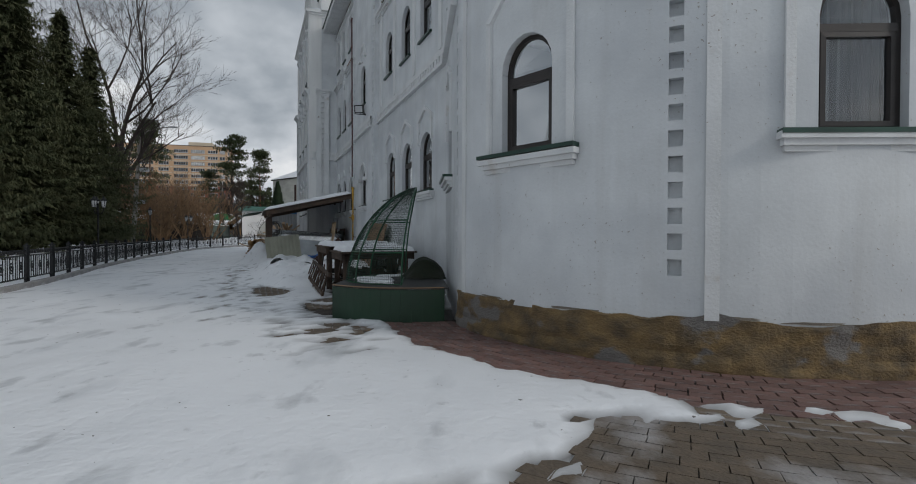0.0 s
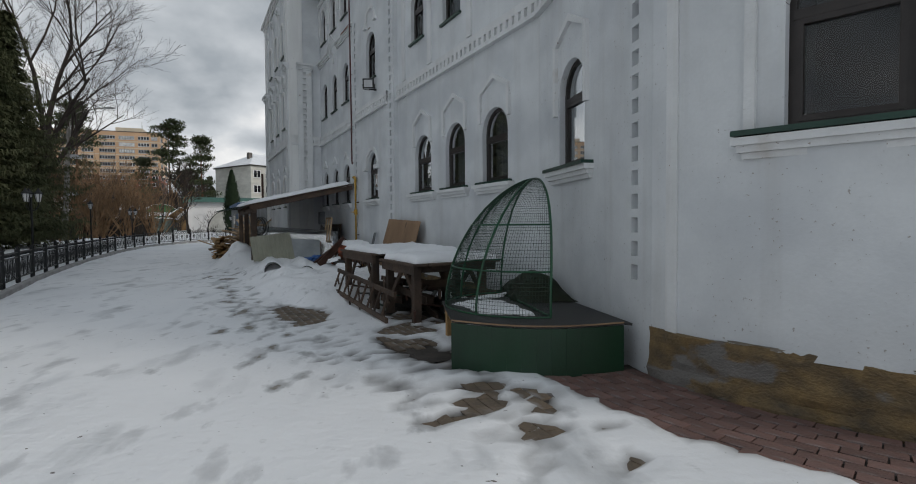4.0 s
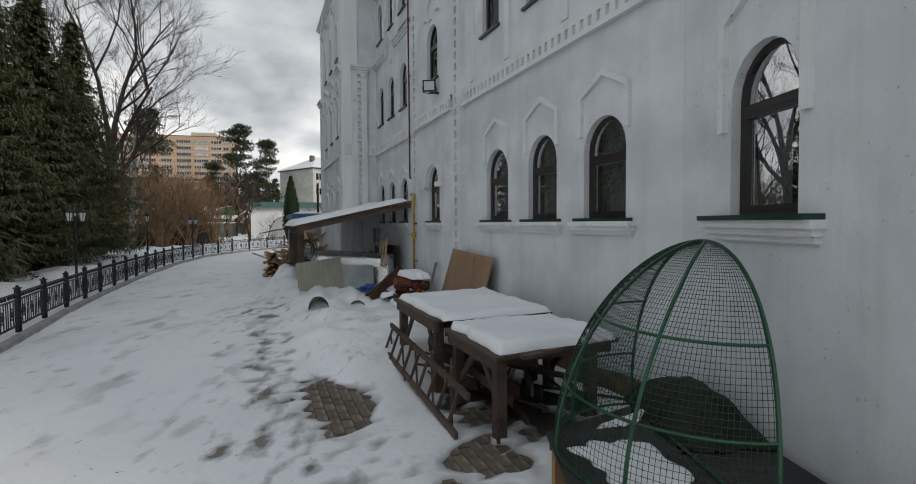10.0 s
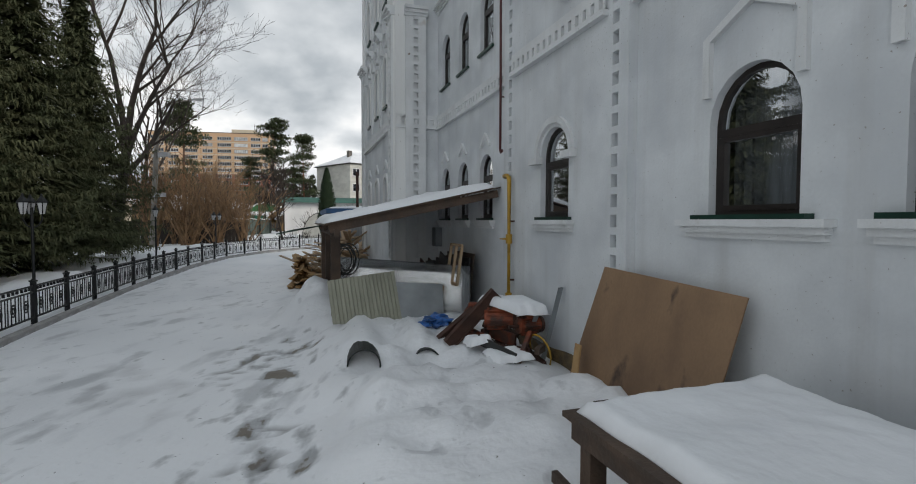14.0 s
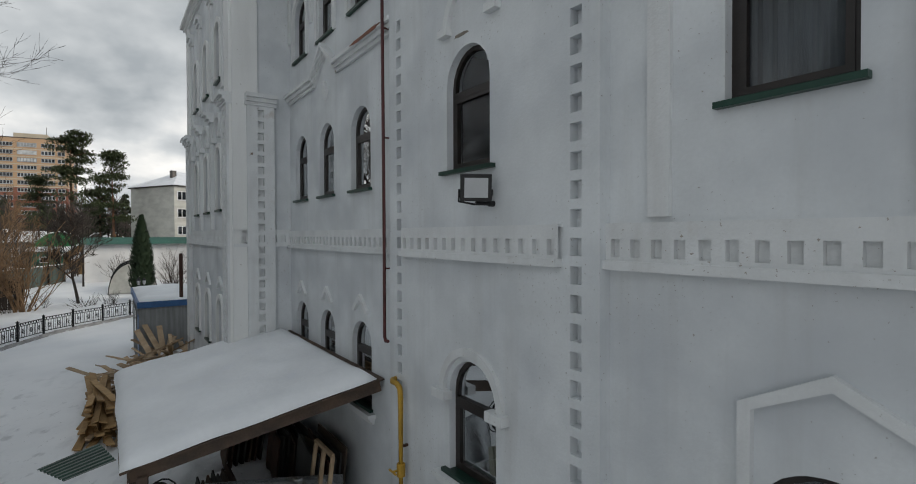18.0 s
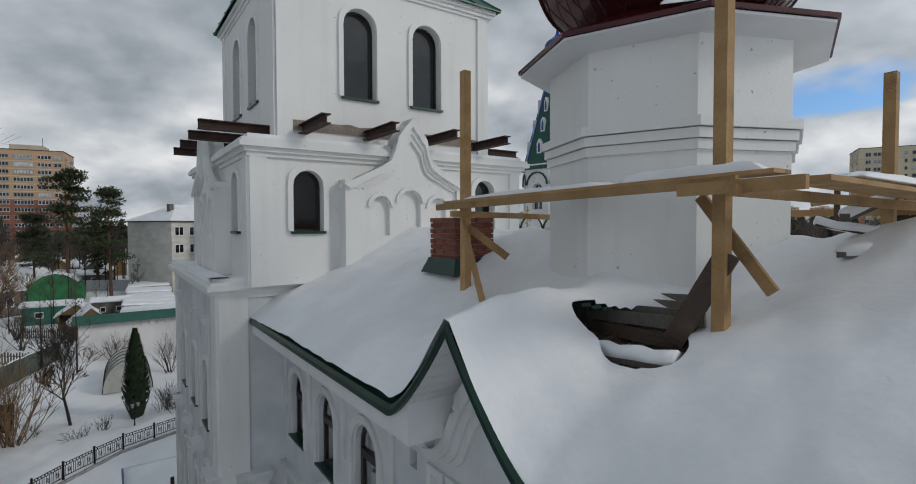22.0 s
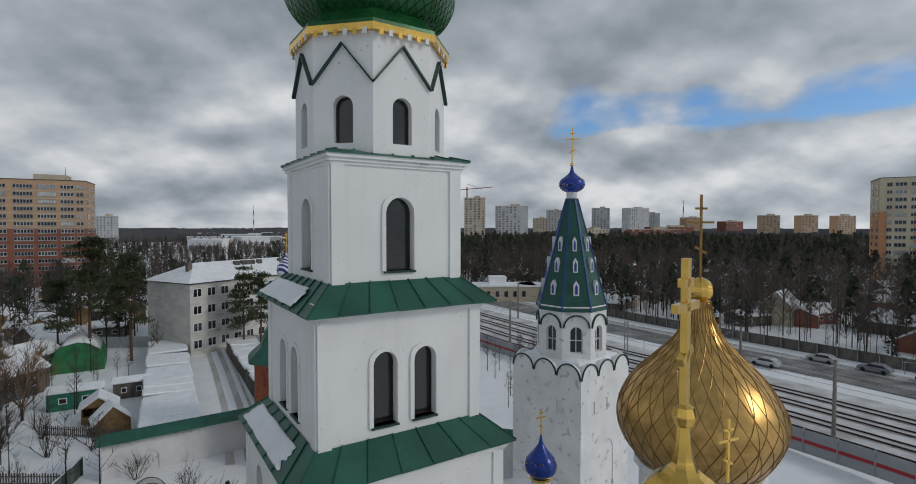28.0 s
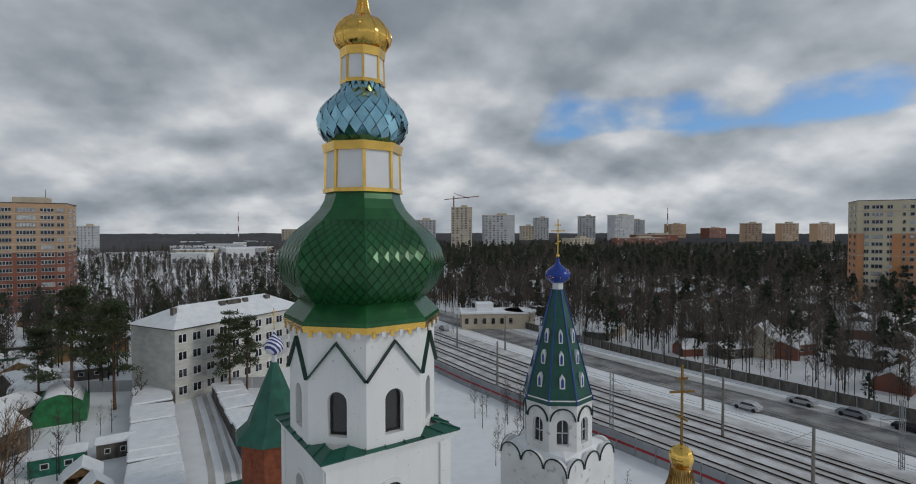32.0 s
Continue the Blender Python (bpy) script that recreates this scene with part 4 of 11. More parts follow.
# tier with the arcade
T0 = 3.16
W0 = {0: [(-2.1, 0.58, 12.2, 13.35), (2.1, 0.58, 12.2, 13.35)], 1: [(-2.1, 0.58, 12.2, 13.35), (2.1, 0.58, 12.2, 13.35)], 2: [], 3: []}
tier("arcade_tier", T0, 11.2, 13.6, W0)
tower_panes("t0", T0, W0)
cornice_ring(T0, 13.55, ((0.08, 0.06), (0.08, 0.12), (0.1, 0.2), (0.06, 0.16)))
for k in (0, 1):
    bm = nbm()
    f = face(k, T0)
    nz = [(x, w, 12.1, t, True) for x, w, t in ((-0.68, 0.4, 12.88), (0, 0.5, 13.02), (0.68, 0.4, 12.88))]
    strip_wall(bm, lambda s, v, z, f=f: f(s, v + 0.22, z), -1.3, 1.3, 11.3, 13.2, nz, 0.15, back=nz)
    for x, w, a, t, _ in nz:
        arch_band(bm, lambda s, v, z, f=f: f(s, v + 0.22, z), x, w / 2 + 0.02, t - w / 2, 0.08, 0.05)
    for x in (-1.3, 1.3):
        prism(bm, f, [(x - 0.01, 11.3), (x + 0.01, 11.3), (x + 0.01, 13.2), (x - 0.01, 13.2)], 0, 0.22)
        prism(bm, f, [(x - 0.17, 11.3), (x + 0.17, 11.3), (x + 0.17, 13.2), (x - 0.17, 13.2)], 0, 0.3)
    kp = [(-1.5, 13.1), (-0.72, 13.48), (-0.5, 13.62), (-0.4, 13.85), (-0.34, 14.1), (-0.17, 14.32), (0, 14.52), (0.17, 14.32), (0.34, 14.1), (0.4, 13.85), (0.5, 13.62), (0.72, 13.48), (1.5, 13.1)]
    prism(bm, f, [(-1.5, 13.02), (1.5, 13.02)] + kp[::-1], -0.1, 0.215)
    for kk, out in ((1.0, 0.36), (0.9, 0.31), (0.8, 0.27)):
        o = [(x * kk, 13.15 + (z - 13.15) * kk) for x, z in kp]
        i = [(x * (kk - 0.09), 13.06 + (z - 13.15) * (kk - 0.07)) for x, z in kp]
        for a in range(len(kp) - 1):
            prism(bm, f, [o[a], o[a + 1], i[a + 1], i[a]], 0.1, out)
    part("arcade", bm, M["plaster2"], tower, "blind arcade under a keel-shaped gable")
bm = nbm()
for x0, x1, y0, y1 in ((-3.2, 3.2, -3.2, -2.6), (-3.2, 3.2, 2.6, 3.2), (-3.2, -2.6, -2.6, 2.6), (2.6, 3.2, -2.6, 2.6)):
    box(bm, ((x0 + x1) / 2, (y0 + y1) / 2, 13.91), (x1 - x0, y1 - y0, 0.09))
part("ledge_snow", bm, M["snow"], tower)

# upper tiers and skirt roofs
T1, T2, T3 = 2.57, 2.10, 1.70
W1 = both([(-0.82, 0.76, 15.0, 16.88), (0.82, 0.76, 15.0, 16.88)])
W2 = both([(-0.52, 0.6, 18.45, 20.15), (0.52, 0.6, 18.45, 20.15)])
W3 = both([(0, 0.75, 21.95, 23.7)])
for nm, hf, a, b, w in (("lower_tier", T1, 14.0, 17.75, W1), ("middle_tier", T2, 17.6, 21.35, W2), ("upper_tier", T3, 21.2, 24.6, W3)):
    tier(nm, hf, a, b, w)
    tower_panes(nm, hf, w)
cornice_ring(T1, 17.35, ((0.07, 0.05), (0.08, 0.1), (0.1, 0.16)))
cornice_ring(T2, 20.95, ((0.07, 0.05), (0.08, 0.1), (0.1, 0.16)))
cornice_ring(T3, 24.4, ((0.07, 0.05), (0.08, 0.1), (0.1, 0.16)))


def skirt(half0, z0, half1, z1, name):
    """A hipped skirt roof of sheets with standing seams."""
    for k in range(4):
        n = 7
        for i in range(n):
            a, b = -1 + 2 * i / n, -1 + 2 * (i + 1) / n
            P = [face(k, half0)(a * half0, 0, z0), face(k, half0)(b * half0, 0, z0), face(k, half1)(b * half1, 0, z1), face(k, half1)(a * half1, 0, z1)]
            bs = nbm()
            lift = Vector((0, 0, 0.004 * (i % 3)))
            top = [Vector(p) + lift for p in P]
            A = [bs.verts.new(p) for p in top]
            B = [bs.verts.new(p - Vector((0, 0, 0.03))) for p in top]
            bs.faces.new(A)
            bs.faces.new(B[::-1])
            for j in range(4):
                bs.faces.new((A[j], B[j], B[(j + 1) % 4], A[(j + 1) % 4]))
            part("roof_sheet", bs, M["green_roof"], tower)
            seam = nbm()
            beam(seam, top[0] + Vector((0, 0, 0.015)), top[3] + Vector((0, 0, 0.015)), 0.02, 0.04)
            part("seam", seam, M["green_roof"], tower)


skirt(T1 + 0.25, 17.6, T2 + 0.02, 18.2, "skirt_roof")
skirt(T2 + 0.32, 21.12, T3 + 0.02, 21.72, "skirt_roof")
skirt(T3 + 0.2, 24.66, 1.5, 24.78, "skirt_roof")

# octagon
OC, OP = 1.80, math.pi / 8 - 0.0


def oct_face(k, half):
    a = k * math.pi / 4
    ca, sa = math.cos(a), math.sin(a)
    return lambda s, v, z: (ca * (half + v) - sa * s, sa * (half + v) + ca * s, z)


OW = OC * math.tan(math.pi / 8)
for k in range(8):
    bm, trim = nbm(), nbm()
    h = (0, 0.5, 24.95, 26.05, True)
    strip_wall(bm, oct_face(k, OC), -OW, OW, 24.5, 27.65, [h], 0.2)
    f = oct_face(k, OC)
    for x, z, x2, z2 in ((-OW, 26.35, 0, 27.25), (0, 27.25, OW, 26.35)):
        prism(trim, f, [(x, z - 0.04), (x2, z2 - 0.04), (x2, z2 + 0.015), (x, z + 0.015)], 0, 0.10)
    part("octagon_wall", bm, M["plaster2"], tower)
    part("zigzag_eave", trim, M["dark_green"], tower)
for k in range(8):
    f = oct_face(k, OC)
    h = (0, 0.5, 24.95, 26.05, True)
    win = part("window", ring_bm(f, h), M["frame"], tower)
    bm = nbm()
    bm.faces.new([bm.verts.new(f(s, -0.19, z)) for s, z in arch_loop(h, 0.02)])
    part("pane", bm, M["dark_glass"], win)


# ---- onion domes ----
def shiny(name, base, rough, metal, per=0.0, spread=0.08):
    return material(name, base, rough, metal, scale=2.5, spread=spread, bump=0.08, grain=4, per_object=per)


M["green_seam"] = shiny("dark green folded seam", (0.004, 0.045, 0.012), 0.35, 0.25, spread=0.15)
M["red_seam"] = shiny("dark red folded seam", (0.045, 0.007, 0.009), 0.35, 0.25, spread=0.15)
M["green_dome"] = shiny("green painted dome tin", (0.012, 0.105, 0.028), 0.27, 0.25, spread=0.15)
M["red_dome"] = shiny("dark red painted dome tin", (0.070, 0.009, 0.013), 0.20, 0.25, spread=0.18)
M["gold"] = shiny("gilded metal", (0.83, 0.53, 0.13), 0.16, 1.0, spread=0.08)
M["dark_seam"] = shiny("dark joint between steel plates", (0.10, 0.10, 0.105), 0.4, 0.8, spread=0.1)
M["silver"] = material("mirror steel plates", (0.62, 0.63, 0.64), 0.04, 1.0, scale=2.5, spread=0.08, bump=0.12, grain=3.0)
M["blue_plate"] = shiny("pale blue mirror plates", (0.30, 0.55, 0.66), 0.12, 1.0)
M["white_panel"] = material("white dome drum panel", (0.70, 0.71, 0.72), 0.5, scale=2, spread=0.03, bump=0.05)
M["blue_dome"] = shiny("deep blue dome tin", (0.015, 0.05, 0.30), 0.25, 0.2)


def smooth_profile(pts, n=5):
    """Catmull-Rom through (radius, height) rows."""
    P = [pts[0]] + list(pts) + [pts[-1]]
    out = []
    for i in range(1, len(P) - 2):
        for k in range(n):
            t = k / n
            q = []
            for a in range(2):
                p0, p1, p2, p3 = P[i - 1][a], P[i][a], P[i + 1][a], P[i + 2][a]
                q.append(0.5 * (2 * p1 + (p2 - p0) * t + (2 * p0 - 5 * p1 + 4 * p2 - p3) * t * t + (3 * p1 - p0 - 3 * p2 + p3) * t ** 3))
            out.append((max(0.01, q[0]), q[1]))
    return out + [pts[-1]]


def onion(parent, prof, mat, rib=None, sides=8, sub=6, phase=0.0, net=0, flute=0.06, name="dome", net_turns=1.0, rib_r=0.02, dent=0.0, net_r=0.008, facet=False):
    """An onion dome with lobes between its ribs; net: number of diagonal seams each way."""
    pr = smooth_profile(prof)
    n = sides * sub
    R = random.Random(len(pr) + n)

    def rad(r, a):
        q = ((a - phase) / (2 * math.pi / sides)) % 1.0
        poly = math.cos(math.pi / sides) / math.cos((q - 0.5) * 2 * math.pi / sides)
        return r * (1 - flute * (1 - poly) / (1 - math.cos(math.pi / sides)))

    bm = nbm()
    rings = []
    for r, z in pr:
        rings.append([bm.verts.new((rad(r, phase + k * 2 * math.pi / n) * math.cos(phase + k * 2 * math.pi / n), rad(r, phase + k * 2 * math.pi / n) * math.sin(phase + k * 2 * math.pi / n), z)) for k in range(n)])
    for a, b in zip(rings, rings[1:]):
        for k in range(n):
            bm.faces.new((a[k], a[(k + 1) % n], b[(k + 1) % n], b[k]))
    bm.faces.new(rings[0][::-1])
    bm.faces.new(rings[-1])
    if dent:
        for v in bm.verts:
            k = 1 + 0.030 * noise.noise(v.co * 4.5) + R.uniform(-0.010, 0.010)
            v.co.x *= k
            v.co.y *= k
            v.co.z += R.uniform(-0.02, 0.02)
    dome = part(name, bm, mat, parent, smooth=not (dent or facet))
    if rib:
        bm = nbm()
        for k in range(sides):
            a = phase + k * 2 * math.pi / sides
            tube(bm, [(rad(r, a) * math.cos(a), rad(r, a) * math.sin(a), z) for r, z in pr], rib_r, 5)
        part("rib", bm, rib, dome)
    if net:
        bm = nbm()
        m = len(pr)
        for sgn in (-1, 1):
            for k in range(net):
                a0 = k * 2 * math.pi / net
                pts = []
                for i, (r, z) in enumerate(pr):
                    a = a0 + sgn * net_turns * i / m
                    pts.append(((rad(r, a) + 0.002) * math.cos(a), (rad(r, a) + 0.002) * math.sin(a), z))
                tube(bm, pts, net_r, 4)
        part("seam", bm, rib or mat, dome)
    return dome


def shingles(parent, prof, mat, n, rows, sides, phase, flute, gap=0.05, lift=0.006, jitter=0.0, seed=1, name="shingle", single=False, label="", flatten=1.0, crumple=0.0):
    """Diamond plates in staggered rows over a dome; single: each plate an object of its own."""
    pr = smooth_profile(prof, 8)
    R = random.Random(seed)
    acc = [0.0]
    for (r0, z0), (r1, z1) in zip(pr, pr[1:]):
        acc.append(acc[-1] + math.hypot(r1 - r0, z1 - z0))

    def at(q):
        q = min(max(q, 0.0), 1.0) * acc[-1]
        k = max(0, min(len(acc) - 2, sum(1 for a in acc if a <= q) - 1))
        t = (q - acc[k]) / max(1e-6, acc[k + 1] - acc[k])
        return pr[k][0] + (pr[k + 1][0] - pr[k][0]) * t, pr[k][1] + (pr[k + 1][1] - pr[k][1]) * t

    def spot(q, a, up):
        r, z = at(q)
        f = ((a - phase) / (2 * math.pi / sides)) % 1.0
        poly = math.cos(math.pi / sides) / math.cos((f - 0.5) * 2 * math.pi / sides)
        r = r * (1 - flute * (1 - poly) / (1 - math.cos(math.pi / sides))) + up
        return Vector((r * math.cos(a), r * math.sin(a), z))
    bm = nbm()
    for j in range(rows + 1):
        for k in range(n):
            a = phase + (k + 0.5 * (j % 2)) * 2 * math.pi / n
            w, g = math.pi / n * (1 - gap), (1 - gap) / rows
            ring = [spot(j / rows - g, a, lift), spot(j / rows, a + w, lift), spot(j / rows + g, a, lift), spot(j / rows, a - w, lift)]
            nrm = (ring[1] - ring[3]).cross(ring[2] - ring[0])
            if nrm.length < 1e-7:
                continue
            nrm.normalize()
            c = (ring[0] + ring[1] + ring[2] + ring[3]) / 4
            tilt = Vector((R.uniform(-1, 1), R.uniform(-1, 1), R.uniform(-1, 1))) * jitter
            vs = [bm.verts.new(p + nrm * ((p - c).dot(tilt) - (p - c).dot(nrm) * flatten)) for p in ring]
            if crumple:
                mid = bm.verts.new((vs[0].co + vs[1].co + vs[2].co + vs[3].co) / 4 + nrm * R.uniform(-crumple, crumple) + (ring[1] - ring[3]) * R.uniform(-0.22, 0.22) + (ring[2] - ring[0]) * R.uniform(-0.22, 0.22))
                for x, y in zip(vs, vs[1:] + vs[:1]):
                    bm.faces.new((x, y, mid))
            else:
                bm.faces.new(vs)
            if single:
                part(name, bm, mat, parent)
                bm = nbm()
    if single:
        bm.free()
        return
    part(name, bm, mat, parent, label, kind="stuff")


# tower crown
GREEN_PROF = [(1.66, 28.1), (1.9, 28.3), (2.15, 28.68), (2.25, 29.1), (2.12, 29.5), (1.8, 29.9), (1.40, 30.22), (1.13, 30.5), (1.0, 30.75), (0.96, 30.95)]
gdm = onion(tower, [(r * 0.992, z) for r, z in GREEN_PROF], M["green_seam"], M["green_dome"], 8, 6, math.pi / 8, flute=0.07, rib_r=0.022)
shingles(gdm, GREEN_PROF[:7], M["green_dome"], 48, 15, 8, math.pi / 8, 0.07, 0.12, 0.014, 0.006, 3, label="green painted diamond shingles", flatten=0.3)
bm = nbm()
lathe(bm, [(1.43, 30.21), (1.16, 30.5), (1.03, 30.75), (0.985, 30.95)], 8, math.pi / 8)
part("neck_sheet", bm, M["green_dome"], gdm)
bm = nbm()
lathe(bm, [(1.85, 27.58), (2.1, 27.62), (2.08, 27.74), (1.68, 28.14), (1.2, 28.14)], 8, math.pi / 8)
part("dome_flare", bm, M["green_dome"], tower)
bm = nbm()
lathe(bm, [(2.02, 27.48), (2.09, 27.48), (2.11, 27.64), (2.02, 27.66)], 8, math.pi / 8)
part("gold_valance", bm, M["gold"], tower, "gilded toothed valance")
for k in range(48):
    bm = nbm()
    f = oct_face((k // 6), 1.94)
    s = -0.72 + 1.44 * ((k % 6) + 0.5) / 6
    prism(bm, f, [(s - 0.05, 27.38), (s + 0.05, 27.38), (s + 0.05, 27.52), (s - 0.05, 27.52)], -0.01, 0.012)
    part("valance_tooth", bm, M["white_panel"] if k % 2 else M["gold"], tower)


def drum(parent, R, z0, z1, top_r, sides=8, phase=0.0, edge="gold", bands=True):
    bm = nbm()
    lathe(bm, [(R, z0), (top_r, z1)], sides, phase)
    d = part("drum", bm, M["white_panel"], parent)
    bm = nbm()
    for k in range(sides):
        a = phase + k * 2 * math.pi / sides
        beam(bm, (R * math.cos(a), R * math.sin(a), z0), (top_r * math.cos(a), top_r * math.sin(a), z1), 0.05 * R + 0.025, 0.05 * R + 0.025)
    part("gold_edge", bm, M[edge], d)
    if not bands:
        return d
    bm = nbm()
    lathe(bm, [(R * 1.0, z0 - 0.02), (R * 1.07, z0 - 0.02), (R * 1.07, z0 + 0.08), (R, z0 + 0.08)], sides, phase)
    lathe(bm, [(top_r * 1.0, z1 - 0.1), (top_r * 1.08, z1 - 0.1), (top_r * 1.12, z1 + 0.12), (top_r, z1 + 0.12)], sides, phase)
    part("gold_band", bm, M[edge], d)
    return d


drum(tower, 1.0, 30.95, 32.1, 0.97, 8, math.pi / 8)
BLUE_PROF = [(0.88, 32.22), (1.14, 32.45), (1.25, 32.75), (1.18, 33.1), (0.92, 33.4), (0.66, 33.6), (0.56, 33.85)]
bdm = onion(tower, [(r * 0.955, z) for r, z in BLUE_PROF], M["dark_seam"], None, 16, 3, 0, flute=0.03)
shingles(bdm, BLUE_PROF, M["blue_plate"], 22, 8, 16, 0, 0.03, 0.05, 0.012, 0.10, 5, "plate", True, crumple=0.010)
drum(tower, 0.57, 33.85, 34.65, 0.55, 8, math.pi / 8)
onion(tower, [(0.52, 34.75), (0.7, 34.9), (0.78, 35.1), (0.7, 35.35), (0.5, 35.58), (0.24, 35.72), (0.13, 36.1), (0.1, 36.5)], M["gold"], M["gold"], 12, 3, 0, net=14, flute=0.03, rib_r=0.012)


def cross(parent, z, hgt, w, turn=0.0, t=0.07, mat="gold"):
    """A gilded eight-pointed cross."""
    R3 = Matrix.Rotation(turn, 3, "Z")
    bm = nbm()
    box(bm, (0, 0, z + hgt / 2), (t, t * 0.8, hgt), R3)
    box(bm, (0, 0, z + hgt * 0.68), (w, t * 0.8, t), R3)
    box(bm, (0, 0, z + hgt * 0.84), (w * 0.45, t * 0.8, t), R3)
    box(bm, (0, 0, z + hgt * 0.36), (w * 0.5, t * 0.8, t), R3 @ Matrix.Rotation(0.5, 3, "Y"))
    return part("cross", bm, M[mat], parent)


bm = nbm()
lathe(bm, smooth_profile([(0.02, 36.4), (0.16, 36.52), (0.2, 36.65), (0.12, 36.8), (0.04, 36.9)]), 12)
part("ball", bm, M["gold"], tower)
cross(tower, 36.8, 2.2, 1.1, math.pi / 2)
# the tower stands a touch out of plumb
for o in tower.children:
    zs = [vv.co.z for vv in o.data.vertices]
    zm = sum(zs) / len(zs)
    o.location.y = 0.1 - 0.22 * min(1, max(0, (zm - 13) / 12))
    if max(zs) < 11.4:   # the base stands out a little towards the road and the west
        o.location.x, o.location.y = 0.42, 0.5
# rusty beams sticking out over the arcade tier
M["rust"] = material("rusty steel", (0.042, 0.026, 0.022), 0.75, 0.3, second=(0.075, 0.038, 0.028), scale=5, spread=0.3, bump=0.5)
M["brick"] = material("red brick", (0.30, 0.085, 0.05), 0.9, scale=3, spread=0.2, bump=0.5, grain=40, per_object=0.25)
for k in range(4):
    for s in (-2.1, -0.72, 0.72, 2.1):
        f = face(k, T1)
        bm = nbm()
        z = 14.22
        prism(bm, f, [(s - 0.09, z - 0.09), (s + 0.09, z - 0.09), (s + 0.09, z - 0.07), (s - 0.09, z - 0.07)], -0.1, 1.35)
        prism(bm, f, [(s - 0.09, z + 0.07), (s + 0.09, z + 0.07), (s + 0.09, z + 0.09), (s - 0.09, z + 0.09)], -0.1, 1.35)
        prism(bm, f, [(s - 0.012, z - 0.07), (s + 0.012, z - 0.07), (s + 0.012, z + 0.07), (s - 0.012, z + 0.07)], -0.1, 1.35)
        part("steel_beam", bm, M["rust"], tower, "rusty steel beam end")
M["broken"] = material("broken mortar", (0.16, 0.14, 0.12), 0.95, second=(0.30, 0.25, 0.20), scale=4, spread=0.3, bump=0.9, grain=20)
bm = nbm()
for k in range(4):
    strip_wall(bm, lambda s, v, z, f=face(k, T1): f(s, v + 0.03 + 0.03 * noise.noise((s * 5, z * 5, k)), z + (0.05 * noise.noise((s * 3, 0, k)) if z > 14.3 else 0)), -T1, T1, 14.2, 14.4, [], step=0.1)
part("broken_plaster", bm, M["broken"], tower, "strip of broken plaster and mortar")

# ---- east dome over the nave ----
DOME = CHURCH @ pose(9.82, -2.55, 0)
edome = thing("roof_dome", "octagonal white drum with dark red, mirror steel and gold onion domes", "dome", DOME)
bm = nbm()
lathe(bm, [(1.32, 10.6), (1.32, 14.15)], 8)
part("drum_wall", bm, M["plaster2"], edome)
for z, r in ((12.98, 1.355), (13.08, 1.385), (13.18, 1.42)):
    bm = nbm()
    lathe(bm, [(r, z), (r, z + 0.09)], 8)
    part("drum_cornice", bm, M["plaster2"], edome)
bm = nbm()
lathe(bm, [(1.28, 14.06), (1.70, 14.11), (1.70, 14.15), (1.17, 14.38), (0.99, 14.5), (0.94, 14.5)], 8)
part("dome_flare", bm, M["red_dome"], edome)
bm = nbm()
lathe(bm, [(1.29, 14.02), (1.67, 14.075), (1.67, 14.10), (1.29, 14.05)], 8)
part("flare_soffit", bm, M["white_panel"], edome, "white boarded soffit")
RED_PROF = [(1.05, 14.46), (1.34, 14.75), (1.51, 15.2), (1.47, 15.5), (1.23, 15.9), (0.95, 16.12), (0.82, 16.26), (0.80, 16.36)]
onion(edome, RED_PROF, M["red_dome"], M["red_seam"], 8, 6, 0, flute=0.07, rib_r=0.012, net=36, net_turns=1.0, net_r=0.004)
bm = nbm()
lathe(bm, [(0.75, 16.3), (0.86, 16.34), (0.86, 16.42), (0.66, 16.5)], 8)
part("collar", bm, M["red_dome"], edome)
drum(edome, 0.68, 16.42, 17.06, 0.64, 8, 0, bands=False)
bm = nbm()
lathe(bm, [(0.64, 17.08), (0.8, 17.12), (0.8, 17.15), (0.64, 17.24)], 8)
part("drip_collar", bm, M["white_panel"], edome)
SILVER_PROF = [(0.66, 17.14), (0.86, 17.34), (1.01, 17.64), (1.0, 17.90), (0.84, 18.17), (0.54, 18.40), (0.36, 18.54)]
sdm = onion(edome, [(r * 0.965, z) for r, z in SILVER_PROF], M["dark_seam"], None, 8, 4, 0, flute=0.07)
shingles(sdm, SILVER_PROF, M["silver"], 20, 8, 8, 0, 0.07, 0.02, 0.012, 0.06, 7, "plate", True, crumple=0.022)
drum(edome, 0.36, 18.5, 19.2, 0.28, 8, 0)
bm = nbm()
lathe(bm, [(0.28, 19.2), (0.4, 19.24), (0.4, 19.28), (0.28, 19.34)], 8)
part("gold_flare", bm, M["gold"], edome)
onion(edome, [(0.33, 19.28), (0.50, 19.45), (0.575, 19.64), (0.52, 19.86), (0.34, 20.06), (0.17, 20.2), (0.1, 20.4), (0.07, 20.7)], M["gold"], None, 8, 1, 0, flute=0.0, facet=True)
bm = nbm()
lathe(bm, [(0.03, 20.66), (0.11, 20.72), (0.14, 20.82), (0.11, 20.92), (0.03, 20.97)], 8)
part("ball", bm, M["gold"], edome)
cross(edome, 20.9, 1.75, 0.62, math.pi / 2 + 0.2, 0.1)

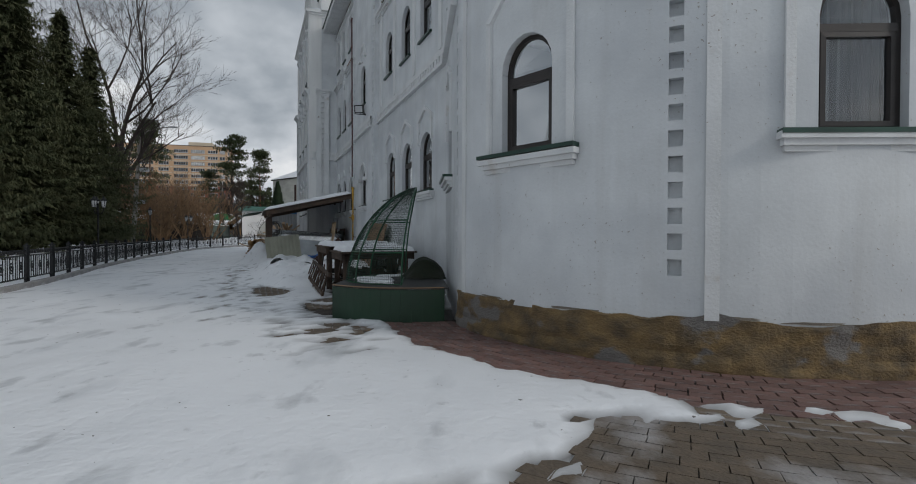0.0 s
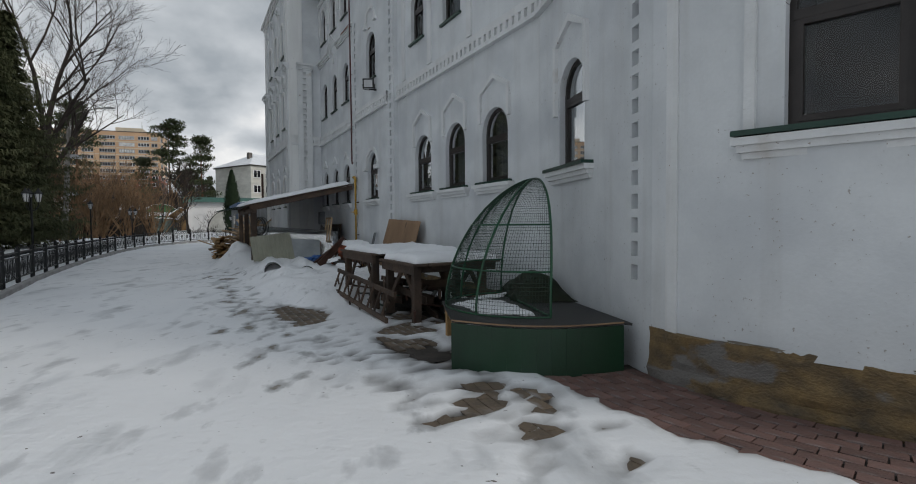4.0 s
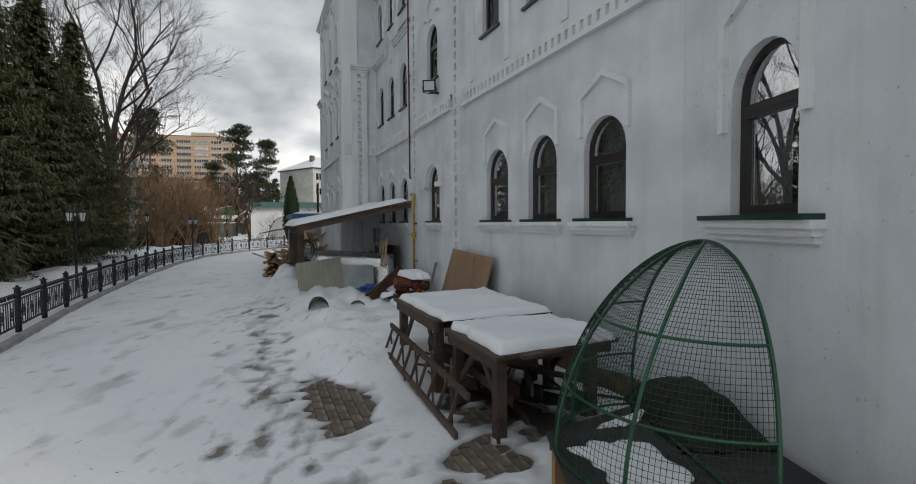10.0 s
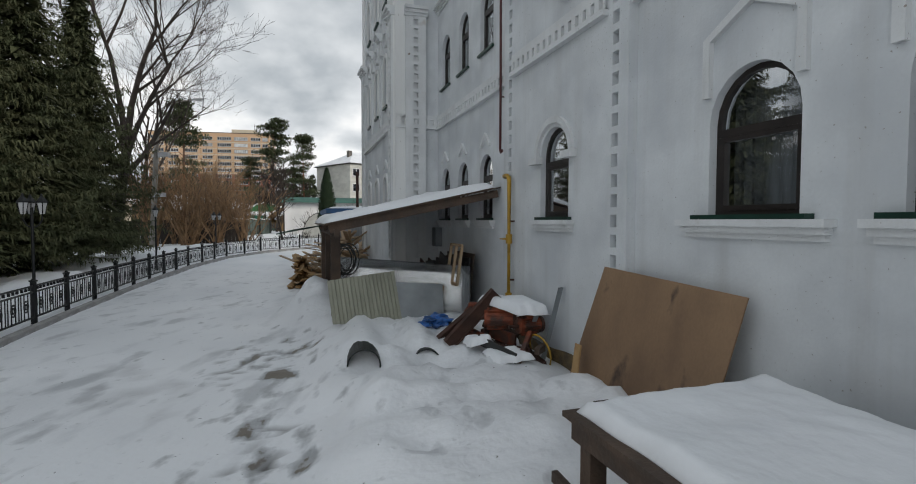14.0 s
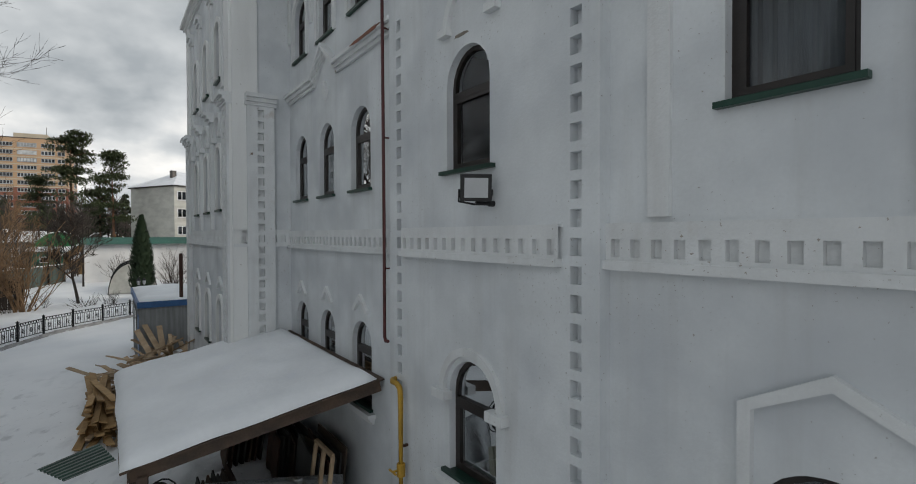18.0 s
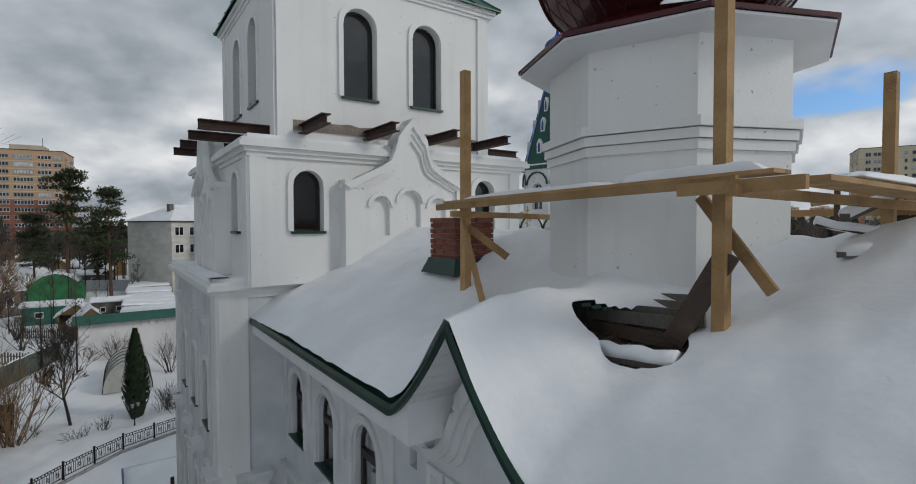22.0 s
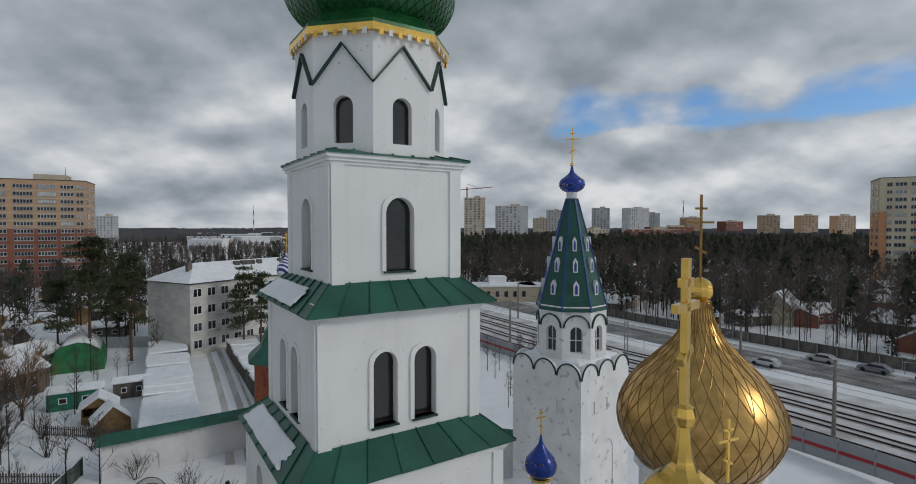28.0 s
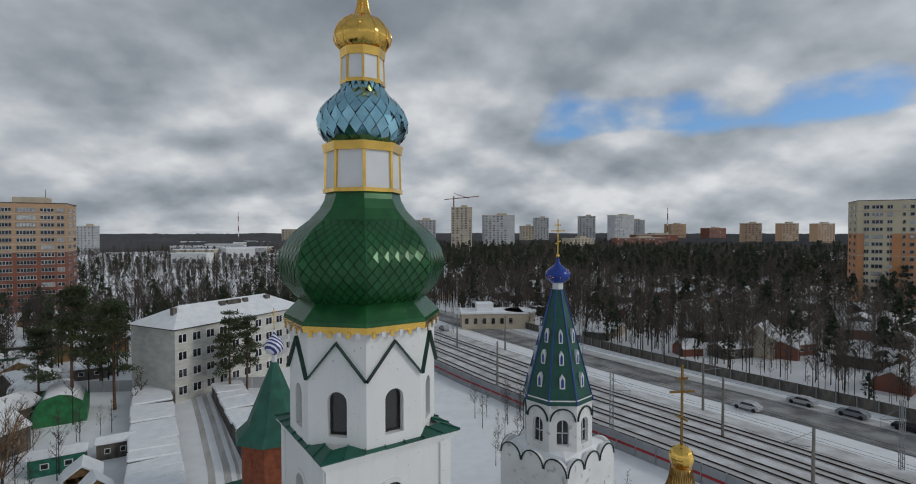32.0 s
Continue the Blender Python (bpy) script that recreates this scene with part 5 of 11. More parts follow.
# ---- ground ----
def ground_z(x, y):
    """The lie of the land: level by the church, rising gently behind."""
    t = min(1.0, max(0.0, (y - 25) / 45))
    return 0.8 * t * t * (3 - 2 * t)


def at_ground(x, y, rz=0.0, dz=0.0):
    return pose(x, y, ground_z(x, y) + dz, 0, 0, rz)


def to_church(x, y):
    p = CHURCH.inverted() @ Vector((x, y, 0))
    return p.x, p.y


def snow_ground_material():
    """Snow with wheel tracks, ice, bare paving and slush, each with a shape of its own."""
    m = bpy.data.materials.new("trodden snow and ice")
    m.use_nodes = True
    n, l = m.node_tree.nodes, m.node_tree.links
    b = n["Principled BSDF"]
    co = n.new("ShaderNodeTexCoord")

    def tex(scale, detail=6, stretch=(1, 1, 1), rot=0.0):
        mp = n.new("ShaderNodeMapping")
        mp.inputs["Scale"].default_value = stretch
        mp.inputs["Rotation"].default_value = (0, 0, rot)
        t = n.new("ShaderNodeTexNoise")
        t.inputs["Scale"].default_value, t.inputs["Detail"].default_value = scale, detail
        l.new(co.outputs["Object"], mp.inputs[0])
        l.new(mp.outputs[0], t.inputs["Vector"])
        return t.outputs["Fac"]

    def ramp(src, a, c):
        r = n.new("ShaderNodeValToRGB")
        r.color_ramp.elements[0].position, r.color_ramp.elements[1].position = a, c
        l.new(src, r.inputs[0])
        return r.outputs[0]

    def mix(fac, a, c):
        x = n.new("ShaderNodeMixRGB")
        l.new(fac, x.inputs[0])
        for i, v in ((1, a), (2, c)):
            if isinstance(v, tuple):
                x.inputs[i].default_value = rgb(v)
            else:
                l.new(v, x.inputs[i])
        return x.outputs[0]
    col = mix(ramp(tex(0.35), 0.35, 0.7), (0.86, 0.87, 0.885), (0.765, 0.78, 0.80))
    col = mix(ramp(tex(2.2, 8, (1, 0.45, 1), radians(21)), 0.57, 0.75), col, (0.66, 0.675, 0.695))
    col = mix(ramp(tex(9, 6), 0.66, 0.8), col, (0.58, 0.59, 0.60))
    col = mix(ramp(tex(1.3, 10, (1, 0.35, 1), radians(21)), 0.60, 0.70), col, (0.54, 0.555, 0.57))
    col = mix(ramp(tex(16, 3), 0.735, 0.76), col, (0.13, 0.12, 0.11))
    # a trodden strip beside the wall, thawed to grey ice with paving showing in its thinnest spots
    def dot(vec, off):
        d, a = n.new("ShaderNodeVectorMath"), n.new("ShaderNodeMath")
        d.operation, a.operation = "DOT_PRODUCT", "ADD"
        d.inputs[1].default_value, a.inputs[1].default_value = vec, off
        l.new(co.outputs["Object"], d.inputs[0])
        l.new(d.outputs["Value"], a.inputs[0])
        return a.outputs[0]

    def op(kind, a, c):
        x = n.new("ShaderNodeMath")
        x.operation = kind
        for i, v in ((0, a), (1, c)):
            if isinstance(v, (int, float)):
                x.inputs[i].default_value = v
            else:
                l.new(v, x.inputs[i])
        return x.outputs[0]

    def hump(src, c, half):
        return op("MAXIMUM", op("SUBTRACT", 1.0, op("DIVIDE", op("ABSOLUTE", op("SUBTRACT", src, c), 0.0), half)), 0.0)
    vv, uu = dot((-0.9336, -0.3584, 0), 3.489), dot((-0.3584, 0.9336, 0), -7.655)
    strip = op("MULTIPLY", hump(vv, 4.0, 1.25), op("MINIMUM", op("MULTIPLY", hump(uu, 6.5, 8.0), 2.5), 1.0))
    spots = op("ADD", tex(3.0, 12, (1, 0.55, 1), radians(70)), op("MULTIPLY", strip, 0.19))
    col = mix(ramp(spots, 0.66, 0.76), col, (0.40, 0.41, 0.42))
    col = mix(ramp(spots, 0.775, 0.80), col, (0.17, 0.145, 0.115))
    for c_ in (6.05, 7.75):
        track = op("ADD", op("MULTIPLY", hump(vv, c_, 0.3), 0.12), tex(2.6, 8, (1, 0.5, 1), radians(21)))
        col = mix(ramp(track, 0.62, 0.76), col, (0.56, 0.57, 0.585))
    sep, wet = n.new("ShaderNodeSeparateXYZ"), n.new("ShaderNodeMapRange")
    l.new(co.outputs["Object"], sep.inputs[0])
    wet.inputs["From Min"].default_value, wet.inputs["From Max"].default_value = 0.022, -0.02
    l.new(sep.outputs[2], wet.inputs[0])
    col = mix(wet.outputs[0], col, (0.12, 0.115, 0.11))
    # beyond the trodden road the snow lies clean
    trod = op("MULTIPLY", op("MINIMUM", op("MULTIPLY", hump(vv, 5.0, 6.5), 3.0), 1.0), op("MINIMUM", op("MULTIPLY", hump(uu, 6.0, 24.0), 3.0), 1.0))
    col = mix(trod, mix(ramp(tex(0.5, 8), 0.4, 0.7), (0.88, 0.89, 0.905), (0.80, 0.815, 0.84)), col)
    l.new(col, b.inputs["Base Color"])
    rr = n.new("ShaderNodeMapRange")
    rr.inputs["To Min"].default_value, rr.inputs["To Max"].default_value = 0.22, 0.75
    l.new(tex(0.9, 6), rr.inputs[0])
    l.new(rr.outputs[0], b.inputs["Roughness"])
    bp = n.new("ShaderNodeBump")
    bp.inputs["Strength"].default_value, bp.inputs["Distance"].default_value = 0.42, 0.03
    l.new(tex(11, 10), bp.inputs["Height"])
    l.new(bp.outputs[0], b.inputs["Normal"])
    return m


M["ground"] = snow_ground_material()
bm = nbm()


def axis_steps(lo, hi, core0, core1, fine):
    a = [core0 + fine * i for i in range(int((core1 - core0) / fine) + 1)]
    d, x = fine, core1
    while x < hi:
        d *= 1.35
        x = min(hi, x + d)
        a.append(x)
    d, x = fine, core0
    while x > lo:
        d *= 1.35
        x = max(lo, x - d)
        a.insert(0, x)
    return a


def blob(u, v, cu, cv, ru, rv):
    return max(0.0, 1 - ((u - cu) / ru) ** 2 - ((v - cv) / rv) ** 2)


def melt(u, v):
    """How far the snow is gone: along the apse, by the stage and in slushy patches."""
    d = math.hypot(u + 1.5075, v + 2.804) - 3.721
    n = noise.noise((u * 1.1, v * 1.1, 3)) * 0.5 + noise.noise((u * 4, v * 4, 8)) * 0.4 + noise.noise((u * 9, v * 9, 1)) * 0.35
    m = max(0.0, min(1.5, (1.05 - d) * 4 + n * 0.9)) if u < 0.2 else 0.0
    m = max(m, min(1.5, (-4.9 - u) * 1.5 + n * 1.6))
    big = (blob(u, v, 4.0, 3.2, 1.25, 0.5) * 1.9, blob(u, v, 1.9, 2.15, 0.8, 0.5) * 1.6, blob(u, v, 3.0, 1.3, 1.5, 1.0) * 1.6, blob(u, v, -1.3, 2.75, 1.5, 0.75) * 0.7, blob(u, v, 0.75, 2.45, 1.3, 0.42) * 1.8)
    w = 0.75 * noise.noise((u * 2.3, v * 2.9, 4)) + 0.6 * noise.noise((u * 7, v * 9, 2))
    m = max(m, (max(big) * 0.75 + w * 1.1) if max(big) > 0 else 0)
    slush = max(blob(u, v, 6.0, 3.65, 3.2, 0.7), blob(u, v, 10.9, 4.1, 1.4, 0.8) * 0.9, blob(u, v, 1.4, 3.2, 2.2, 0.7) * 0.45)
    if slush > 0:
        m = max(m, slush * 0.42 + 0.75 * noise.noise((u * 3.6, v * 6.5, 5)) + 0.6 * noise.noise((u * 9, v * 12, 9)))
    return m


def heap(u, v):
    """Shovelled snow along the wall, with ridges over the buried rolls."""
    if not (4.4 < u < 18.5 and -0.3 < v < 4.6):
        return 0.0
    a = min(1, max(0, (u - 4.4) / 1.6)) * min(1, max(0, (18.5 - u) / 2.0))
    b = min(1, max(0, (3.75 + 0.25 * noise.noise((u * 0.8, 0, 1)) - v) / 1.0))
    b = b * b * (3 - 2 * b)
    h = a * b * (0.30 + 0.13 * noise.noise((u * 0.9, v * 0.9, 6)) + 0.10 * noise.noise((u * 2.3, v * 2.3, 2)) + 0.07 * noise.noise((u * 4.6, v * 4.6, 4)))
    h += 0.62 * math.exp(-((u - 14.3) / 1.1) ** 2 - ((v - 3.35) / 0.55) ** 2) * (1 + 0.5 * noise.noise((u * 2.5, v * 2.5, 0)))
    for u0, v0, u1, v1 in ((9.9, 2.76, 11.9, 2.62), (10.02, 1.90, 11.3, 1.85)):
        t = min(1, max(0, (u - u0) / (u1 - u0)))
        dd = math.hypot(u - (u0 + (u1 - u0) * t), v - (v0 + (v1 - v0) * t))
        h = max(h, 0.47 * math.exp(-(dd / 0.40) ** 2))
        h *= 1 - 0.85 * math.exp(-((u - u0 + 0.55) / 0.42) ** 2 - ((v - v0) / 0.36) ** 2)
    if 8.0 < u < 10.6 and v < 1.2:
        h *= max(0.05, min(1, (v + 0.1) / 1.3))
    if 5.0 < u < 8.3 and v < 0.5:
        h = max(h * 0.6, 0.12)
    return h


gx, gy = axis_steps(-3000, 3000, -14, 4.5, 0.13), axis_steps(-400, 4500, 0.5, 27, 0.13)
gx = [x for x in gx if not -14 - 16 < x < -14] + [-14.5 - 0.5 * i for i in range(31)]
gy = [y for y in gy if not 27 < y < 60] + [27.5 + 0.6 * i for i in range(54)]
gx.sort()
gy.sort()
GV = {}
for i, x in enumerate(gx):
    for j, y in enumerate(gy):
        z = ground_z(x, y)
        if -30 < x < 10 and -6 < y < 70:
            z += 0.025 * noise.noise((x * 0.5, y * 0.35, 2)) + 0.012 * noise.noise((x * 1.4, y * 1.1, 7))
        if -16 < x < 6 and -3 < y < 30:
            u, v = to_church(x, y)
            z += 0.035 + heap(u, v) + 0.010 * noise.noise((u * 3, v * 5, 7)) - 0.085 * min(1.0, max(0.0, melt(u, v) - 0.15))
        GV[i, j] = bm.verts.new((x, y, z))
for i in range(len(gx) - 1):
    for j in range(len(gy) - 1):
        bm.faces.new((GV[i, j], GV[i + 1, j], GV[i + 1, j + 1], GV[i, j + 1]))
ground = part("ground", bm, M["ground"], None, smooth=True)
tagged(ground, "snow-covered ground, packed and icy where cars drive", "ground", kind="structure")

# paving laid bare: red blocks along the apse, brown blocks by the stage
M["paver_red"] = material("worn red paving block", (0.165, 0.092, 0.078), 0.8, second=(0.125, 0.080, 0.070), scale=5, spread=0.2, bump=0.5, grain=40, per_object=0.25, stain=(0.42, 0.40, 0.40), stain_at=(0.54, 0.76), stain_scale=1.9)
M["paver_brown"] = material("worn brown paving block", (0.145, 0.108, 0.075), 0.85, second=(0.11, 0.088, 0.066), scale=5, spread=0.2, bump=0.5, grain=40, per_object=0.25, stain=(0.46, 0.45, 0.45), stain_at=(0.50, 0.74), stain_scale=1.7)
M["bedding"] = material("wet sand joint", (0.06, 0.05, 0.042), 0.9, scale=6, spread=0.2, bump=0.4)
pave = thing("pavement", "worn red and brown paving blocks showing through the snow", "pavement", CHURCH, kind="structure")

# ---- road edge: kerb, iron fence, lamps, snow banks ----
M["iron"] = material("black painted iron", (0.012, 0.013, 0.014), 0.45, 0.3, scale=8, spread=0.2, bump=0.1)
M["kerb"] = material("grey concrete kerb", (0.36, 0.35, 0.34), 0.9, scale=2, spread=0.15, bump=0.5, stain=(0.75, 0.76, 0.78), stain_at=(0.5, 0.6), stain_scale=0.9)
M["lamp_glass"] = material("frosted lantern glass", (0.50, 0.51, 0.52), 0.3, scale=3, spread=0.05, bump=0)
FENCE = [(-8.1, 5.5), (-9.0, 10.0), (-10.25, 13.2), (-11.9, 16.8), (-13.5, 20.7), (-15.5, 26.0), (-17.1, 31.0), (-18.0, 36.0), (-17.5, 40.0), (-15.7, 43.6), (-13.0, 46.3), (-9.0, 48.6), (-5.0, 50.0)]


def along(path, step):
    """Points at even steps along a line of corners."""
    out, rest = [], 0.0
    for (x0, y0), (x1, y1) in zip(path, path[1:]):
        L = math.hypot(x1 - x0, y1 - y0)
        d = rest
        while d < L:
            out.append((x0 + (x1 - x0) * d / L, y0 + (y1 - y0) * d / L))
            d += step
        rest = d - L
    return out


posts = along(FENCE, 1.62)
iron_fence = thing("iron_fence", "low black wrought iron fence along the snowy road", "fence")
pm, qm = None, None
for x, y in posts:
    z = ground_z(x, y) + 0.08
    if pm is None:
        bm = nbm()
        box(bm, (0, 0, 0.40), (0.075, 0.075, 0.84))
        box(bm, (0, 0, 0.84), (0.10, 0.10, 0.03))
        box(bm, (0, 0, 0.875), (0.06, 0.06, 0.05), taper=0.3)
        ob = part("post", bm, M["iron"], iron_fence)
        pm = ob.data
    else:
        ob = new("post", pm)
        ob.parent = iron_fence
    ob.location = (x, y, z)


def fence_panel(L):
    bm = nbm()
    for z in (0.12, 0.62, 0.74):
        box(bm, (0, 0, z), (L - 0.07, 0.03, 0.03))
    n = 3
    for i in range(n):
        c = (i - 1) * (L - 0.15) / 3
        w = (L - 0.25) / 3
        for x in (-w / 2 + 0.03, -w / 6, w / 6, w / 2 - 0.03):
            box(bm, (c + x, 0, 0.37), (0.016, 0.016, 0.5))
        for k in range(8):
            a, b = k * math.pi / 4, (k + 1) * math.pi / 4
            for r in (0.09, 0.045):
                beam(bm, (c + r * math.cos(a), 0, 0.37 + 1.25 * r * math.sin(a)), (c + r * math.cos(b), 0, 0.37 + 1.25 * r * math.sin(b)), 0.018)
        for k in range(3):
            rod(bm, (c - w / 3 + k * w / 3, 0, 0.66), (c - w / 3 + k * w / 3, 0, 0.72), 0.025, 0.025, 6)
    return bm


pan = part("panel", fence_panel(1.62), M["iron"], iron_fence)
first = True
for (x0, y0), (x1, y1) in zip(posts, posts[1:]):
    if not first:
        pan = new("panel", pan.data)
        pan.parent = iron_fence
    first = False
    a = math.atan2(y1 - y0, x1 - x0)
    pan.matrix_local = pose((x0 + x1) / 2, (y0 + y1) / 2, ground_z((x0 + x1) / 2, (y0 + y1) / 2) + 0.08, 0, 0, math.degrees(a))


def offset_path(path, d):
    out = []
    for i, (x, y) in enumerate(path):
        x0, y0 = path[max(0, i - 1)]
        x1, y1 = path[min(len(path) - 1, i + 1)]
        L = math.hypot(x1 - x0, y1 - y0)
        out.append((x + (y1 - y0) / L * d, y - (x1 - x0) / L * d))
    return out


kerb = thing("kerb", "grey concrete kerbstones, partly under snow", "kerb", kind="structure")
kp = along(offset_path(FENCE, 0.22), 1.0)
km = None
for (x0, y0), (x1, y1) in zip(kp, kp[1:]):
    if km is None:
        bm = nbm()
        box(bm, (0, 0, 0.02), (0.985, 0.15, 0.24))
        bmesh.ops.bevel(bm, geom=bm.edges[:], offset=0.015, segments=1, affect="EDGES")
        ob = part("kerbstone", bm, M["kerb"], kerb)
        km = ob.data
    else:
        ob = new("kerbstone", km)
        ob.parent = kerb
    ob.matrix_local = pose((x0 + x1) / 2, (y0 + y1) / 2, ground_z(x0, y0), 0, 0, math.degrees(math.atan2(y1 - y0, x1 - x0)))


def bank(name, path, width, height, label, seed, n_across=14, peak=0.4):
    """A ridge of heaped snow along a line."""
    bm = nbm()
    pts = along(path, 0.45)
    rows = []
    for i, (x, y) in enumerate(pts):
        x0, y0 = pts[max(0, i - 1)]
        x1, y1 = pts[min(len(pts) - 1, i + 1)]
        L = math.hypot(x1 - x0, y1 - y0)
        nx, ny = -(y1 - y0) / L, (x1 - x0) / L
        row = []
        for j in range(n_across + 1):
            t = j / n_across
            px, py = x + nx * width * t, y + ny * width * t
            s = math.sin(math.pi * min(1, t / (2 * peak))) if t < peak else (1 - 0.55 * (t - peak) / (1 - peak))
            hh = height * s * (0.75 + 0.6 * noise.noise((px * 0.35, py * 0.35, seed)) + 0.35 * noise.noise((px * 1.1, py * 1.1, seed + 5))) + 0.04 * noise.noise((px * 3, py * 3, seed))
            row.append(bm.verts.new((px, py, ground_z(px, py) + hh - 0.03)))
        rows.append(row)
    for a, b in zip(rows, rows[1:]):
        for j in range(n_across):
            bm.faces.new((a[j], b[j], b[j + 1], a[j + 1]))
    ob = part(name, bm, M["snow"], None, smooth=True)
    return tagged(ob, label, "snow", kind="stuff")


bank("snow_bank", offset_path(FENCE, -0.05), 7.0, 0.62, "heaped snow behind the iron fence", 1, 18, 0.22)


def lamp_post(x, y, h, heads, label):
    lp = thing("street_lamp", label, "street lamp", at_ground(x, y, 20), group="lantern posts by the fence")
    bm = nbm()
    rod(bm, (0, 0, 0), (0, 0, 0.5), 0.07, 0.05, 8)
    rod(bm, (0, 0, 0.5), (0, 0, h - 0.35), 0.035, 0.03, 8)
    pole = part("pole", bm, M["iron"], lp)
    spots = [(0.0, 0.0, h - 0.35)] if heads == 1 else [(0.19 * math.cos(a), 0.19 * math.sin(a), h - 0.5) for a in (0, 2.09, 4.19)]
    for sx, sy, sz in spots:
        if heads > 1:
            bm = nbm()
            tube(bm, [(0, 0, h - 0.8), (sx * 0.6, sy * 0.6, h - 0.75), (sx, sy, h - 0.62), (sx, sy, sz)], 0.016)
            part("bracket", bm, M["iron"], lp)
        bm = nbm()
        lathe(bm, [(0.055, sz), (0.105, sz + 0.26)], 6, c=(sx, sy))
        lan = part("lantern", bm, M["lamp_glass"], lp)
        bm = nbm()
        lathe(bm, [(0.125, sz + 0.25), (0.12, sz + 0.28), (0.045, sz + 0.37), (0.012, sz + 0.45)], 6, c=(sx, sy))
        for k in range(6):
            a = k * math.pi / 3
            rod(bm, (sx + 0.057 * math.cos(a), sy + 0.057 * math.sin(a), sz), (sx + 0.107 * math.cos(a), sy + 0.107 * math.sin(a), sz + 0.26), 0.009, n=4)
        part("lantern_cap", bm, M["iron"], lan)
    return lp


lamp_post(-14.0, 20.4, 2.75, 3, "black three-lantern street lamp behind the fence")
lamp_post(-17.0, 29.0, 2.6, 1, "black single-lantern street lamp behind the fence")
lamp_post(-19.2, 37.4, 2.5, 3, "black three-lantern lamp at the bend of the fence")
lamp_post(-15.8, 46.2, 2.0, 3, "black three-lantern lamp in the garden")
M["bark"] = material("dark bark", (0.038, 0.031, 0.026), 0.95, scale=4, spread=0.25, bump=0.8, grain=20, stretch=(1, 1, 0.3))
M["far_grey"] = material("grey painted tin box", (0.36, 0.37, 0.38), 0.6, scale=3, spread=0.1, bump=0.1)
M["concrete"] = material("grey concrete pole", (0.24, 0.225, 0.2), 0.9, scale=2, spread=0.15, bump=0.3)
tall = thing("street_light", "leaning concrete street light with a long curved arm", "street light", at_ground(-25.6, 41.3))
bm = nbm()
rod(bm, (0, 0, -0.2), (1.1, -0.9, 7.9), 0.20, 0.13, 10)
part("pole", bm, M["concrete"], tall)
bm = nbm()
tube(bm, [(1.08, -0.88, 7.5), (1.2, -0.9, 8.5), (1.7, -0.85, 9.0), (2.6, -0.75, 9.25), (3.3, -0.7, 9.35)], 0.035)
part("arm", bm, M["concrete"], tall)
bm = nbm()
lathe(bm, smooth_profile([(0.02, -0.05), (0.12, 0.0), (0.14, 0.06), (0.05, 0.12)]), 10)
bmesh.ops.transform(bm, matrix=pose(3.6, -0.68, 9.32) @ Matrix.Diagonal((3.0, 1.3, 1, 1)), verts=bm.verts)
part("lamp_head", bm, M["lamp_glass"], tall, "pale drop-shaped lamp head")
for z, dx in ((3.5, 0.35), (6.0, 0.5)):
    bm = nbm()
    box(bm, (z * 0.14 + dx, -z * 0.11, z), (0.6, 0.35, 0.26))
    part("box_lamp", bm, M["far_grey"], tall, "grey box on a short bracket")
    bm = nbm()
    beam(bm, (z * 0.14, -z * 0.11, z), (z * 0.14 + dx, -z * 0.11, z), 0.05)
    part("bracket", bm, M["iron"], tall)
df = thing("dark_fence", "dark board fence behind the bare willow thicket", "fence", at_ground(-31.0, 45.5, 16))
for i in range(34):
    bm = nbm()
    box(bm, (0.26 * i, 0.01 * math.sin(i * 2.3), 0.85 + 0.04 * math.sin(i * 1.7)), (0.245, 0.03, 1.8))
    part("board", bm, M["bark"], df)

# ---- the gate tower, main church, red tower ----
M["spire"] = material("green scaled spire", (0.008, 0.06, 0.045), 0.35, 0.2, second=(0.012, 0.09, 0.065), scale=1.5, spread=0.2, bump=0.3, grain=6)
M["blue_trim"] = material("blue painted edge", (0.02, 0.06, 0.28), 0.35, scale=3, spread=0.1, bump=0)
M["peel"] = material("peeling whitewash", (0.78, 0.78, 0.77), 0.85, scale=0.6, spread=0.05, bump=0.2, grain=20, stain=(0.50, 0.50, 0.50), stain_at=(0.60, 0.66), stain_scale=1.6)
GATE = pose(12.8, 51.1, 0, 0, 0, 30)
gate = thing("gate_tower", "white gate tower with green tent spire, blue dome and cross", "tower", GATE)


def gface(k, half):
    a = k * math.pi / 2
    ca, sa = math.cos(a), math.sin(a)
    return lambda s, v, z: (ca * (half + v) - sa * s, sa * (half + v) + ca * s, z)


